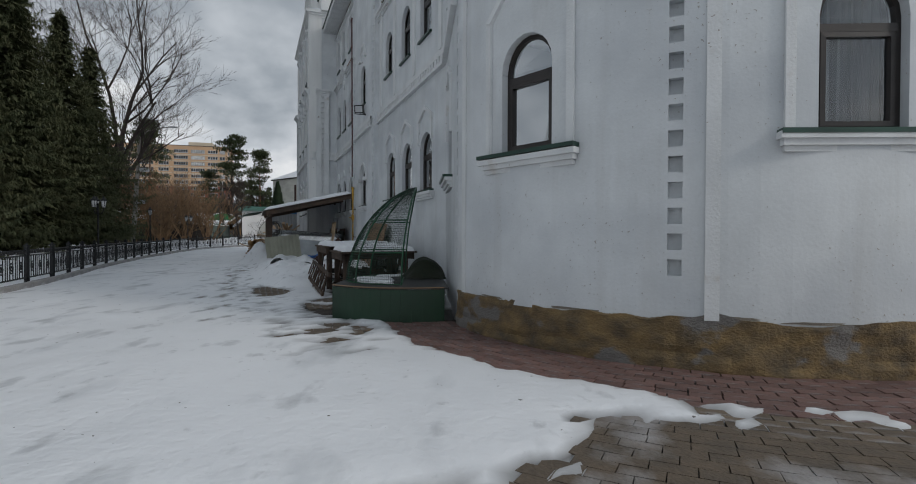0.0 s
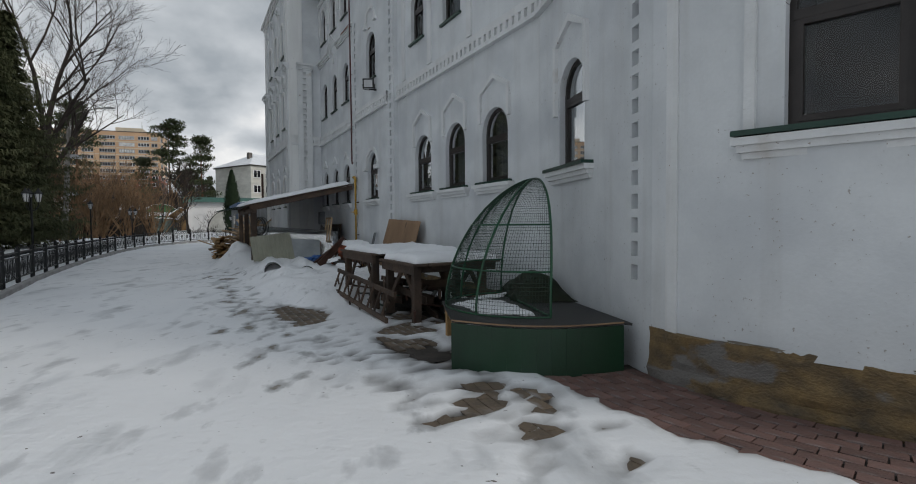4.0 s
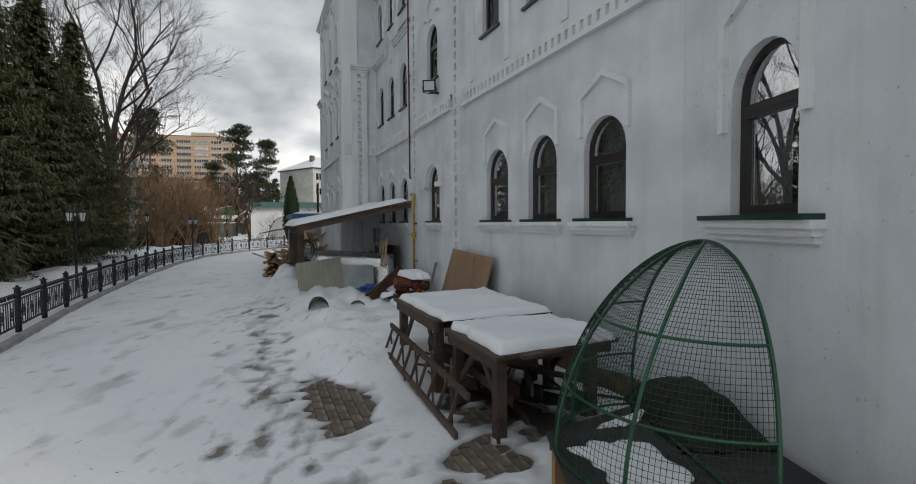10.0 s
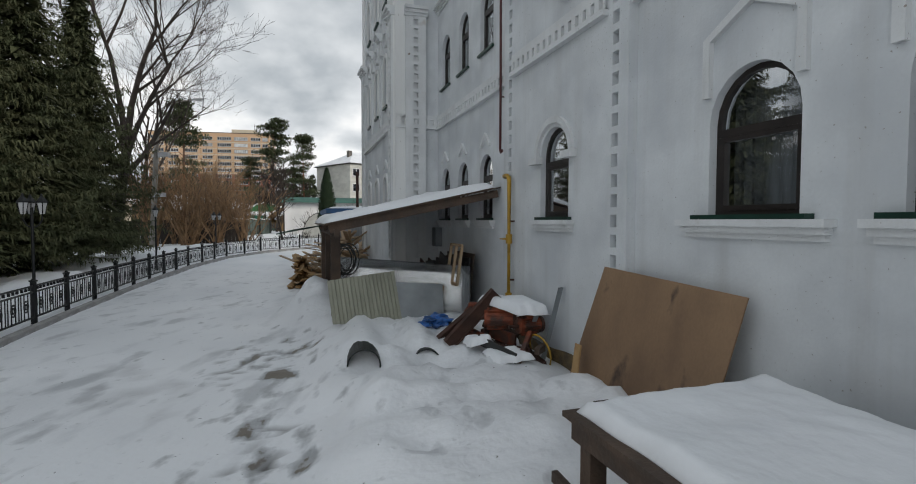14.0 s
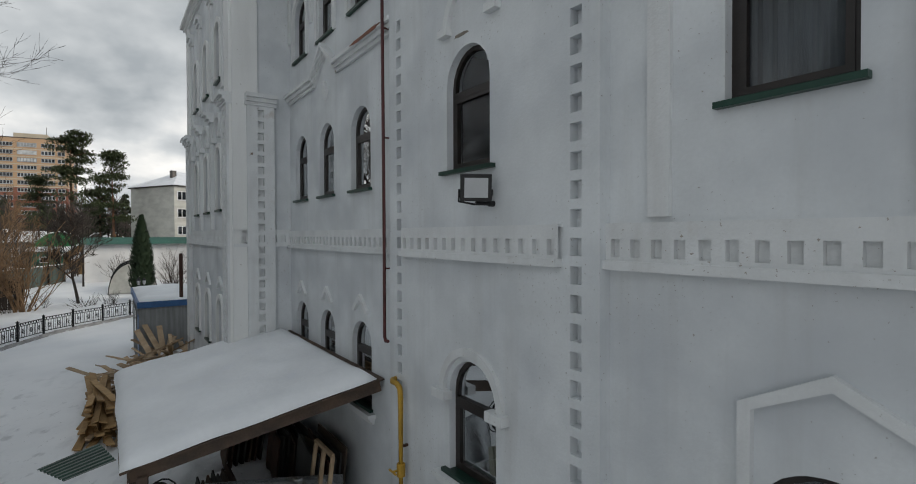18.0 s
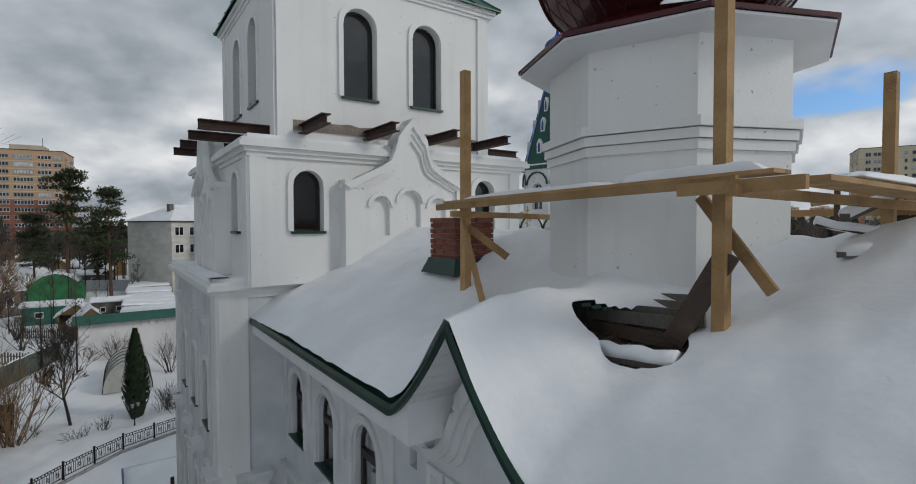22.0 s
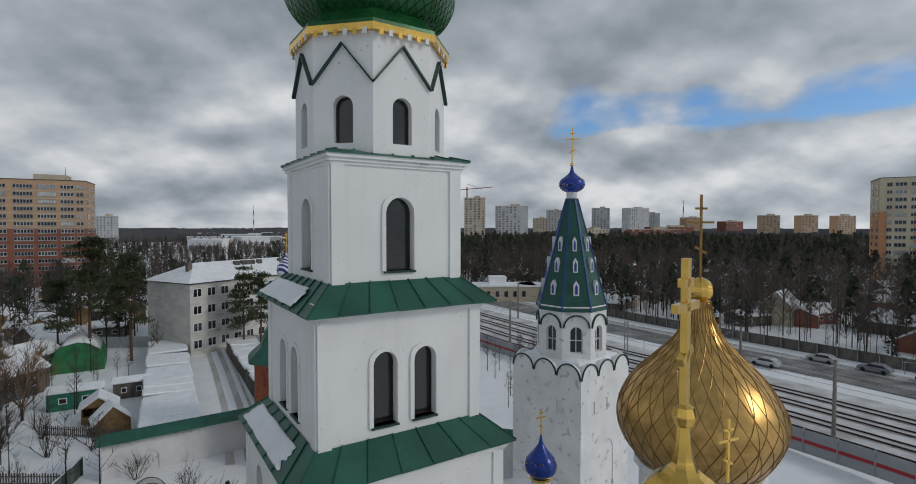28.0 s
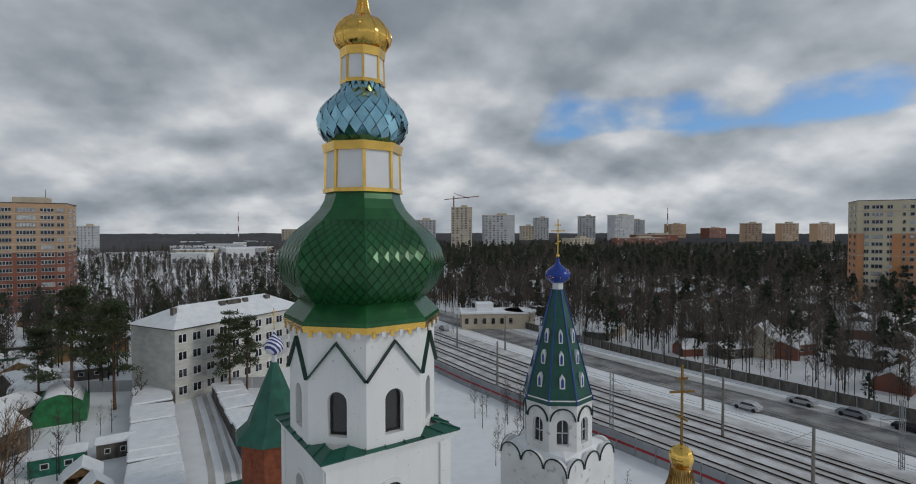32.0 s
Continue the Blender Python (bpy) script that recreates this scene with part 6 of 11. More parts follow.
GH = 3.22
for k in range(4):
    bm = nbm()
    hs = [(x, 0.5, 9.2, 10.2, True) for x in ((-1.7, 0, 1.7) if k % 2 else (-1.3, 1.3))] + [(0.0, 2.2, 0.6, 7.0, True)]
    strip_wall(bm, gface(k, GH), -GH, GH, 0, 12.0, hs, 0.4, back=hs)
    for i in range(3):
        c = -GH + GH / 3 + i * 2 * GH / 3
        tr = nbm()
        arch_band(tr, gface(k, GH), c, GH / 3 - 0.1, 12.0, 0.1, 0.08)
        part("gable_edge", tr, M["dark_green"], gate)
        gb = nbm()
        prism(gb, gface(k, GH), [(c + (GH / 3) * math.cos(math.pi * j / 10), 12.0 + (GH / 3) * math.sin(math.pi * j / 10)) for j in range(11)], -0.25, 0.0)
        part("round_gable", gb, M["peel"], gate)
    part("base_wall", bm, M["peel"], gate)
for k in range(4):
    for x in ((-1.7, 0, 1.7) if k % 2 else (-1.3, 1.3)):
        bm = nbm()
        prism(bm, gface(k, GH), arch_loop((x, 0.42, 9.25, 10.1, True)), -0.38, -0.34)
        part("window", bm, M["dark_glass"], gate)
bm = nbm()
lathe(bm, [(4.4, 12.2), (3.6, 13.0), (2.8, 13.15), (0.5, 13.2)], 4, math.pi / 4)
part("shoulder_snow", bm, M["snow"], gate, smooth=False)
GO = 2.55


def goct(k, half):
    a = k * math.pi / 4
    ca, sa = math.cos(a), math.sin(a)
    return lambda s, v, z: (ca * (half + v) - sa * s, sa * (half + v) + ca * s, z)


gw = GO * math.tan(math.pi / 8)
for k in range(8):
    h = (0, 0.95, 13.5, 15.5, True)
    bm, tr = nbm(), nbm()
    strip_wall(bm, goct(k, GO), -gw, gw, 12.6, 17.0, [h], 0.3)
    arch_band(tr, goct(k, GO), 0, 0.90, 15.4, 0.1, 0.12)
    part("belfry_wall", bm, M["peel"], gate)
    part("gable_edge", tr, M["dark_green"], gate)
for k in range(8):
    f = goct(k, GO)
    h = (0, 0.95, 13.5, 15.5, True)
    bm = nbm()
    ring_prism(bm, f, arch_loop(h), arch_loop(h, 0.06), -0.28, -0.2)
    prism(bm, f, [(-0.03, 13.5), (0.03, 13.5), (0.03, 15.5), (-0.03, 15.5)], -0.27, -0.2)
    prism(bm, f, [(-0.47, 14.4), (0.47, 14.4), (0.47, 14.46), (-0.47, 14.46)], -0.27, -0.2)
    win = part("window", bm, M["white_panel"], gate)
    bm = nbm()
    bm.faces.new([bm.verts.new(f(s, -0.26, z)) for s, z in arch_loop(h, 0.03)])
    part("pane", bm, M["dark_glass"], win)
bm = nbm()
lathe(bm, [(2.84, 16.6), (0.46, 25.2)], 8, math.pi / 8)
spire = part("spire", bm, M["spire"], gate, "dark green scaled tent roof with blue edges")
bm = nbm()
for k in range(8):
    a = math.pi / 8 + k * math.pi / 4
    beam(bm, (2.84 * math.cos(a), 2.84 * math.sin(a), 16.6), (0.46 * math.cos(a), 0.46 * math.sin(a), 25.2), 0.1)
part("spire_edge", bm, M["blue_trim"], spire)
for k in range(8):
    for i, zc in enumerate((18.3, 20.0, 21.6)):
        ap = (2.84 - (zc - 16.6) * 0.277) * math.cos(math.pi / 8)
        f = goct(k, ap)
        w = 0.42 - 0.06 * i
        loop = [(-w / 2, zc - 0.5), (w / 2, zc - 0.5), (w / 2, zc + 0.3), (0, zc + 0.62), (-w / 2, zc + 0.3)]
        bm = nbm()
        prism(bm, f, loop, -0.3, 0.16)
        dorm = part("dormer", bm, M["white_panel"], spire)
        bm = nbm()
        prism(bm, f, [(x * 0.5, zc - 0.06 + (z - zc) * 0.7) for x, z in loop], 0.15, 0.17)
        part("dormer_light", bm, M["blue_trim"], dorm)
bm = nbm()
lathe(bm, [(0.42, 25.1), (0.42, 25.8)], 8)
part("neck", bm, M["white_panel"], gate)
onion(gate, [(0.44, 25.7), (0.85, 25.95), (1.02, 26.3), (0.9, 26.68), (0.48, 27.0), (0.18, 27.3), (0.08, 27.8)], M["blue_dome"], None, 12, 2, 0, flute=0.02)
bm = nbm()
rr = random.Random(4)
for i in range(40):
    a, t = rr.uniform(0, 6.28), rr.random()
    r, z = 1.0 - 0.25 * abs(t - 0.35), 25.98 + t * 0.8
    box(bm, (r * math.cos(a), r * math.sin(a), z), (0.06, 0.06, 0.06))
part("gold_stars", bm, M["gold"], gate, kind="stuff")
bm = nbm()
lathe(bm, smooth_profile([(0.02, 27.7), (0.13, 27.8), (0.13, 27.95), (0.02, 28.05)]), 8)
part("ball", bm, M["gold"], gate)
cross(gate, 27.9, 2.9, 1.1, 0.6 + math.pi / 2, 0.09)

# main church behind the bell tower: low snowy roof with a gilt and a blue dome
MAINC = CHURCH @ pose(20.5, -12.5, 0)
mainc = thing("main_church", "white church body with a snowy roof and gilded dome", "church", MAINC)
bm = nbm()
box(bm, (0, 0, 3.6), (17, 11, 8.4))
box(bm, (-11.5, 0.5, 3.2), (8, 9, 7.6))
part("body", bm, M["plaster2"], mainc)
bm = nbm()
N = 24
V = {}
for i in range(N + 1):
    for j in range(N + 1):
        x, y = -8.8 + 17.6 * i / N, -5.8 + 11.6 * j / N
        V[i, j] = bm.verts.new((x, y, 8.9 - 0.012 * (x * x) * 0.4 - 0.02 * y * y + 0.12 * noise.noise((x * 0.4, y * 0.4, 3))))
for i in range(N):
    for j in range(N):
        bm.faces.new((V[i, j], V[i + 1, j], V[i + 1, j + 1], V[i, j + 1]))
bmesh.ops.solidify(bm, geom=bm.faces[:], thickness=0.35)
part("roof_snow", bm, M["snow"], mainc, smooth=True)
bm = nbm()
for x, y, w in ((-6.0, 5.7, 1.5), (-2.4, 5.7, 1.5), (4.6, 5.7, 1.5)):
    prism(bm, lambda s, v, z, x=x, y=y: (x + s, y + v, z), [(w * math.cos(math.pi * j / 12), 8.0 + w * 1.1 * math.sin(math.pi * j / 12)) for j in range(13)], -1.4, 0.1)
part("round_gable", bm, M["plaster2"], mainc)
M["old_gold"] = shiny("dulled gilding", (0.60, 0.37, 0.13), 0.30, 1.0, spread=0.12)
M["gold_seam"] = shiny("dark gilt seam", (0.30, 0.18, 0.06), 0.4, 1.0, spread=0.1)
GOLDC = pose(9.5, 31.5, 0)
gd = thing("gilded_dome", "large gilded onion dome with a tall gilt cross", "dome", GOLDC)
bm = nbm()
lathe(bm, [(2.3, 8.0), (2.3, 13.2), (2.5, 13.2), (2.5, 13.5)], 16)
part("drum", bm, M["plaster2"], gd)
onion(gd, [(2.3, 13.4), (2.9, 14.2), (3.2, 15.1), (3.1, 15.9), (2.5, 16.9), (1.6, 17.8), (0.95, 18.5), (0.55, 19.3), (0.42, 20.0)], M["old_gold"], M["gold_seam"], 16, 3, 0, net=30, flute=0.015, net_turns=1.3, rib_r=0.012, net_r=0.018)
bm = nbm()
lathe(bm, smooth_profile([(0.1, 19.9), (0.42, 20.15), (0.5, 20.45), (0.4, 20.75), (0.1, 20.95)]), 12)
part("ball", bm, M["gold"], gd)
cross(gd, 20.8, 3.5, 1.1, -0.1, 0.085, "gold_seam")


def small_dome(x, y, z, R, mat, name, label):
    d = thing(name, label, "dome", pose(x, y, z))
    bm = nbm()
    lathe(bm, [(R * 0.62, -1.6 if z < 12 else 8.2 - z), (R * 0.62, 0.0)], 12)
    part("drum", bm, M["plaster2"], d)
    bm = nbm()
    lathe(bm, [(R * 0.7, -0.12), (R * 0.72, 0.0), (R * 0.6, 0.08)], 12)
    part("gold_band", bm, M["gold"], d)
    onion(d, [(R * 0.62, 0.05), (R * 0.95, 0.35 * R), (R, 0.75 * R), (R * 0.82, 1.2 * R), (R * 0.45, 1.65 * R), (R * 0.15, 2.1 * R), (R * 0.06, 2.6 * R)], mat, None, 12, 2, 0, flute=0.02)
    bm = nbm()
    r2 = random.Random(3)
    for i in range(30):
        a, t = r2.uniform(0, 6.28), r2.uniform(0.3, 1.2)
        rad = R * (1.0 - 0.25 * (t - 0.75) ** 2 * 3)
        box(bm, (rad * math.cos(a), rad * math.sin(a), t * R), (0.05, 0.05, 0.05))
    part("gold_stars", bm, M["gold"], d, kind="stuff")
    cross(d, 2.5 * R, 1.5, 0.6, 0.2, 0.06)
    return d


small_dome(5.5, 38.7, 9.7, 0.85, M["blue_dome"], "blue_dome", "small deep blue onion dome with gold stars and cross")
small_dome(3.78, 23.0, 15.75, 0.6, M["blue_dome"], "blue_dome", "blue onion dome half hidden behind the mirror dome")

# red brick corner tower
RED = pose(-10.3, 64.3, 0.6, 0, 0, 12)
red = thing("brick_tower", "red brick corner tower with a green tent roof and striped dome", "tower", RED)
M["far_brick"] = material("orange red brickwork", (0.33, 0.095, 0.045), 0.9, scale=2, spread=0.15, bump=0.4, grain=14)
bm = nbm()
for k in range(8):
    hs = [(0, 0.55, z, z + 1.0, True) for z in (2.0, 5.0, 7.8)]
    strip_wall(bm, goct(k, 2.9), -2.9 * math.tan(math.pi / 8), 2.9 * math.tan(math.pi / 8), 0, 10.2, hs, 0.25, back=hs)
part("wall", bm, M["far_brick"], red)
bm = nbm()
lathe(bm, [(3.2, 9.5), (3.35, 9.9), (3.3, 10.3)], 8, math.pi / 8)
part("corbel", bm, M["far_brick"], red)
bm = nbm()
lathe(bm, [(3.75, 9.9), (3.6, 10.3), (2.6, 11.2), (0.3, 16.8)], 8, math.pi / 8)
part("tent_roof", bm, M["green_roof"], red)
bm = nbm()
lathe(bm, [(0.25, 16.6), (0.25, 17.6)], 8)
part("neck", bm, M["white_panel"], red)
M["stripe_dome"] = bpy.data.materials.new("blue and white striped dome")
M["stripe_dome"].use_nodes = True
_n, _l = M["stripe_dome"].node_tree.nodes, M["stripe_dome"].node_tree.links
_w, _c, _r = _n.new("ShaderNodeTexWave"), _n.new("ShaderNodeTexCoord"), _n.new("ShaderNodeValToRGB")
_w.inputs["Scale"].default_value = 1.1
_w.bands_direction = "DIAGONAL"
_r.color_ramp.interpolation = "CONSTANT"
_r.color_ramp.elements[0].color, _r.color_ramp.elements[1].color = (0.03, 0.04, 0.22, 1), (0.75, 0.75, 0.8, 1)
_r.color_ramp.elements[1].position = 0.5
_l.new(_c.outputs["Object"], _w.inputs["Vector"])
_l.new(_w.outputs["Fac"], _r.inputs[0])
_l.new(_r.outputs[0], _n["Principled BSDF"].inputs["Base Color"])
_n["Principled BSDF"].inputs["Roughness"].default_value = 0.3
onion(red, [(0.3, 17.5), (0.75, 17.8), (0.9, 18.3), (0.75, 18.8), (0.35, 19.2), (0.1, 19.6), (0.05, 20.0)], M["stripe_dome"], None, 12, 2, 0, flute=0.02)
cross(red, 19.9, 2.0, 0.8, 0.2, 0.07)

# ---- plants ----
M["pine_bark"] = material("orange pine bark", (0.17, 0.075, 0.035), 0.9, second=(0.07, 0.05, 0.04), scale=1.0, spread=0.25, bump=0.8, grain=12)
M["twig"] = material("bare grey brown twigs", (0.055, 0.042, 0.034), 0.95, scale=2, spread=0.2, bump=0)
M["willow"] = material("russet bare shrub twigs", (0.25, 0.155, 0.085), 0.95, scale=2, spread=0.25, bump=0)
M["needles"] = material("dark spruce needles", (0.080, 0.094, 0.052), 0.9, second=(0.112, 0.116, 0.064), scale=1.3, spread=0.3, bump=0.3, grain=30, spec=0.1)
M["pine_needles"] = material("green pine needles", (0.045, 0.062, 0.026), 0.8, second=(0.075, 0.09, 0.035), scale=0.9, spread=0.3, bump=0.3, grain=30)
M["thuja"] = material("dark thuja foliage", (0.022, 0.042, 0.018), 0.8, second=(0.035, 0.06, 0.025), scale=3, spread=0.3, bump=0.4, grain=40)


def leafblade(bm, p, d, w, droop=0.3):
    """A spray of needles: a narrow bent leaf of two quads."""
    side = d.cross(Vector((0, 0, 1)))
    side = (side.normalized() if side.length > 1e-4 else Vector((1, 0, 0))) * w
    a, b = p + d * 0.5 + Vector((0, 0, 0.05)), p + d - Vector((0, 0, droop * d.length))
    v = [bm.verts.new(x) for x in (p - side * 0.4, p + side * 0.4, a + side, b, a - side)]
    bm.faces.new((v[0], v[1], v[2], v[4]))
    bm.faces.new((v[4], v[2], v[3]))


def spruce(name, h, r, seed, m, label):
    """A spruce of drooping, feathery boughs in uneven whorls round a darker core."""
    R = random.Random(seed)
    tree = thing(name, label, "tree", m, group="spruces by the road")
    bm = nbm()
    rod(bm, (0, 0, -0.3), (0, 0, h), 0.017 * h, 0.01, 8)
    part("trunk", bm, M["bark"], tree)
    pts, tris = [], []

    def spray(p, d, w):
        side = Vector((-d.y, d.x, R.uniform(-0.4, 0.4) * d.length))
        side = side.normalized() * w if side.length > 1e-6 else Vector((w, 0, 0))
        k = len(pts)
        pts.extend((p - side, p + side, p + d))
        tris.append((k, k + 1, k + 2))
    ph = [R.uniform(0, 6.283) for k in range(4)]
    z = 1.05
    while z < h * 0.985:
        full = r * (1 - z / h) ** 0.85 + 0.08
        for k in range(max(6, int(9 + 3.6 * full))):
            a = R.uniform(0, 6.283)
            ragged = 1 + 0.16 * math.sin(3 * a + ph[0] + z * 0.9) + 0.14 * math.sin(2 * a - ph[1] + z * 2.3)
            L = full * ragged * R.uniform(0.5, 1.08)
            d = Vector((math.cos(a), math.sin(a), 0))
            z0 = z + R.uniform(-0.22, 0.22)
            sag, rise = R.uniform(0.2, 0.55), R.uniform(-0.05, 0.25)
            steps = max(4, int(L / 0.10))
            for i in range(steps):
                t = (i + R.random()) / steps
                p = d * (L * t) + Vector((0, 0, z0 + L * (rise * t - sag * t * t + 0.25 * t ** 4)))
                w = (0.50 - 0.34 * t) * min(1.0, 0.4 + 2.0 * t) * min(1.1, 0.35 + 0.35 * L)
                for s in (-1, 1):
                    q = (Matrix.Rotation(s * R.uniform(0.35, 1.3), 3, "Z") @ d) * w * R.uniform(0.5, 1.35)
                    q.z += R.uniform(-0.16, 0.07)
                    spray(p, q, 0.030)
                    spray(p + q * 0.35, Vector((q.x * 0.5 + R.uniform(-0.08, 0.08), q.y * 0.5 + R.uniform(-0.08, 0.08), R.uniform(-0.24, 0.02))), 0.026)
                    spray(p + q * R.uniform(0.1, 0.8), Vector((R.uniform(-0.1, 0.1), R.uniform(-0.1, 0.1), R.uniform(-0.26, -0.06))), 0.024)
            spray(p, d * 0.25 + Vector((0, 0, R.uniform(-0.05, 0.12))), 0.028)
        z += 0.17 + 0.014 * h * (0.5 + 0.5 * (1 - z / h))
    for k in range(3600):
        zz = R.random() ** 1.3
        rr, a = r * (1 - zz) ** 0.95 * R.uniform(0.05, 0.5), R.uniform(0, 6.283)
        q = Vector((math.cos(a), math.sin(a), R.uniform(-0.7, 0.0)))
        spray(Vector((rr * math.cos(a), rr * math.sin(a), 0.8 + zz * (h - 1.0))), q * R.uniform(0.3, 0.6), 0.10)
    me = bpy.data.meshes.new("crown")
    me.from_pydata([tuple(p) for p in pts], [], tris)
    me.materials.append(M["needles"])
    new("crown", me).parent = tree
    return tree


def limb(bm, R, p, d, L, r, depth, droop=0.0, spread=0.7, kids=3, twig_r=0.006):
    """A tapered limb of a few bends with its own smaller limbs."""
    segs = 3 if depth > 0 else 2
    pts = [p]
    dd = d.copy()
    for i in range(segs):
        dd = (dd + Vector((R.uniform(-1, 1), R.uniform(-1, 1), R.uniform(-0.6, 0.9) - droop)) * 0.18).normalized()
        pts.append(pts[-1] + dd * L / segs)
    n = 5 if r > 0.03 else 3
    for i in range(segs):
        rod(bm, pts[i], pts[i + 1], max(twig_r, r * (1 - 0.6 * i / segs)), max(twig_r * 0.8, r * (1 - 0.6 * (i + 1) / segs)), n, False)
    if depth <= 0:
        return
    for k in range(kids + (1 if depth > 1 else 0)):
        t = R.uniform(0.3, 1.0)
        i = min(segs - 1, int(t * segs))
        b = pts[i].lerp(pts[i + 1], t * segs - i)
        q = (dd + Vector((R.uniform(-1, 1), R.uniform(-1, 1), R.uniform(-0.5, 0.8))) * spread).normalized()
        limb(bm, R, b, q, L * R.uniform(0.5, 0.75), r * 0.42, depth - 1, droop, spread, kids, twig_r)


def bare_tree(name, h, seed, m, label, depth=4, kids=3, mat="twig", trunk=0.35, lean=(0, 0), group="", cat="tree", spread=0.7, twig_r=0.008):
    R = random.Random(seed)
    tree = thing(name, label, cat, m, group=group)
    bm = nbm()
    top = Vector((lean[0], lean[1], h * trunk))
    rod(bm, (0, 0, -0.2), top * 0.5, 0.018 * h, 0.015 * h, 8, False)
    rod(bm, top * 0.5, top, 0.015 * h, 0.012 * h, 8, False)
    part("trunk", bm, M["bark"], tree)
    bm = nbm()
    for k in range(5):
        a = k * 1.257 + R.uniform(-0.4, 0.4)
        d = Vector((math.cos(a) * 0.6, math.sin(a) * 0.6, R.uniform(0.5, 1.2))).normalized()
        limb(bm, R, top * R.uniform(0.75, 1.0), d, h * R.uniform(0.3, 0.42), 0.009 * h, depth - 1, 0.0, spread, kids, twig_r)
    limb(bm, R, top, Vector((0.05, 0.05, 1)), h * 0.4, 0.011 * h, depth - 1, 0, spread, kids, twig_r)
    part("crown", bm, M[mat], tree)
    return tree


def pine(name, h, seed, m, label, crown=0.68):
    R = random.Random(seed)
    tree = thing(name, label, "tree", m, group="tall pines")
    bm = nbm()
    rod(bm, (0, 0, -0.2), (R.uniform(-0.3, 0.3), 0, h * 0.95), 0.016 * h, 0.03, 8)
    for k in range(10):
        z = h * R.uniform(1 - crown, 0.92)
        a = R.uniform(0, 6.283)
        L = h * R.uniform(0.08, 0.16)
        rod(bm, (0, 0, z), (L * math.cos(a), L * math.sin(a), z + L * 0.25), 0.05, 0.015, 5)
    part("trunk", bm, M["pine_bark"], tree)
    bm = nbm()
    for k in range(34):
        t = R.random() ** 0.8
        z = h * (1 - crown + crown * t)
        a = R.uniform(0, 6.283)
        L = h * R.uniform(0.03, 0.19) * (1.15 - 0.75 * t)
        c = Vector((L * math.cos(a), L * math.sin(a), z))
        s = h * R.uniform(0.06, 0.105)
        for i in range(170):
            q = Vector((R.gauss(0, 1), R.gauss(0, 1), R.gauss(0, 0.5)))
            q = q.normalized() * s * R.random() ** 0.4
            q.z *= 0.5
            d = Vector((R.uniform(-1, 1), R.uniform(-1, 1), R.uniform(-0.2, 0.8))).normalized()
            leafblade(bm, c + q, d * 0.026 * h, 0.006 * h, 0.1)
    part("crown", bm, M["pine_needles"], tree)
    return tree


def shrub(name, h, seed, m, label, n=22, mat="willow", group="bare shrubs", twig_r=0.006):
    R = random.Random(seed)
    s = thing(name, label, "shrub", m, group=group)
    bm = nbm()
    for k in range(n):
        a = R.uniform(0, 6.283)
        d = Vector((math.cos(a) * R.uniform(0.1, 0.7), math.sin(a) * R.uniform(0.1, 0.7), 1)).normalized()
        limb(bm, R, Vector((R.uniform(-0.3, 0.3), R.uniform(-0.3, 0.3), -0.1)), d, h * R.uniform(0.5, 0.8), 0.008 * h + 0.01, 2, 0, 0.6, 3, twig_r)
    part("branch_tangle", bm, M[mat], s)
    return s


def thuja(h, r, m, seed, label):
    R = random.Random(seed)
    t = thing("thuja", label, "shrub", m, group="columnar thujas")
    bm = nbm()
    rod(bm, (0, 0, -0.1), (0, 0, h * 0.5), 0.08, 0.03, 6)
    part("trunk", bm, M["bark"], t)
    bm = nbm()
    for i in range(2600):
        z = h * R.random() ** 1.05
        rr = r * min(1, (z / h + 0.12) * 2.6) * (1 - (z / h) ** 2.6) * R.uniform(0.55, 1.05)
        a = R.uniform(0, 6.283)
        leafblade(bm, Vector((rr * math.cos(a), rr * math.sin(a), z)), Vector((math.cos(a) * 0.5, math.sin(a) * 0.5, 1)).normalized() * 0.3, 0.07, 0.0)
    part("crown", bm, M["thuja"], t)
    return t


for i, (x, y, h, r) in enumerate(((-16.2, 13.4, 11.5, 3.7), (-17.9, 17.6, 12.5, 3.9), (-18.9, 22.0, 13.0, 4.1), (-20.0, 26.4, 12.6, 4.2), (-21.8, 18.5, 14.5, 4.2), (-23.4, 24.0, 14.0, 4.2), (-19.0, 13.0, 14.0, 4.0), (-22.0, 31.4, 12.6, 3.9), (-20.6, 24.4, 14.0, 4.0))):
    spruce("spruce", h, r, 10 + i, at_ground(x, y), "dense dark green spruce behind the iron fence")
bare_tree("bare_tree", 18.5, 12, at_ground(-24.2, 36.0), "large bare spreading tree beyond the fence", 6, 3, trunk=0.30, spread=0.80, twig_r=0.006, lean=(0.9, 0.0))
bare_tree("bare_tree", 12.0, 8, at_ground(-28.0, 44.0), "bare grey tree among the garden shrubs", 4, 3)
bare_tree("apple_tree", 5.2, 21, at_ground(-19.4, 47.2), "old bare apple tree in the snowy garden", 5, 3, trunk=0.4, lean=(-0.5, 0.2), twig_r=0.012)
bare_tree("apple_tree", 4.2, 22, at_ground(-13.5, 52.5), "bare fruit tree by the white wall", 4, 3, trunk=0.3)
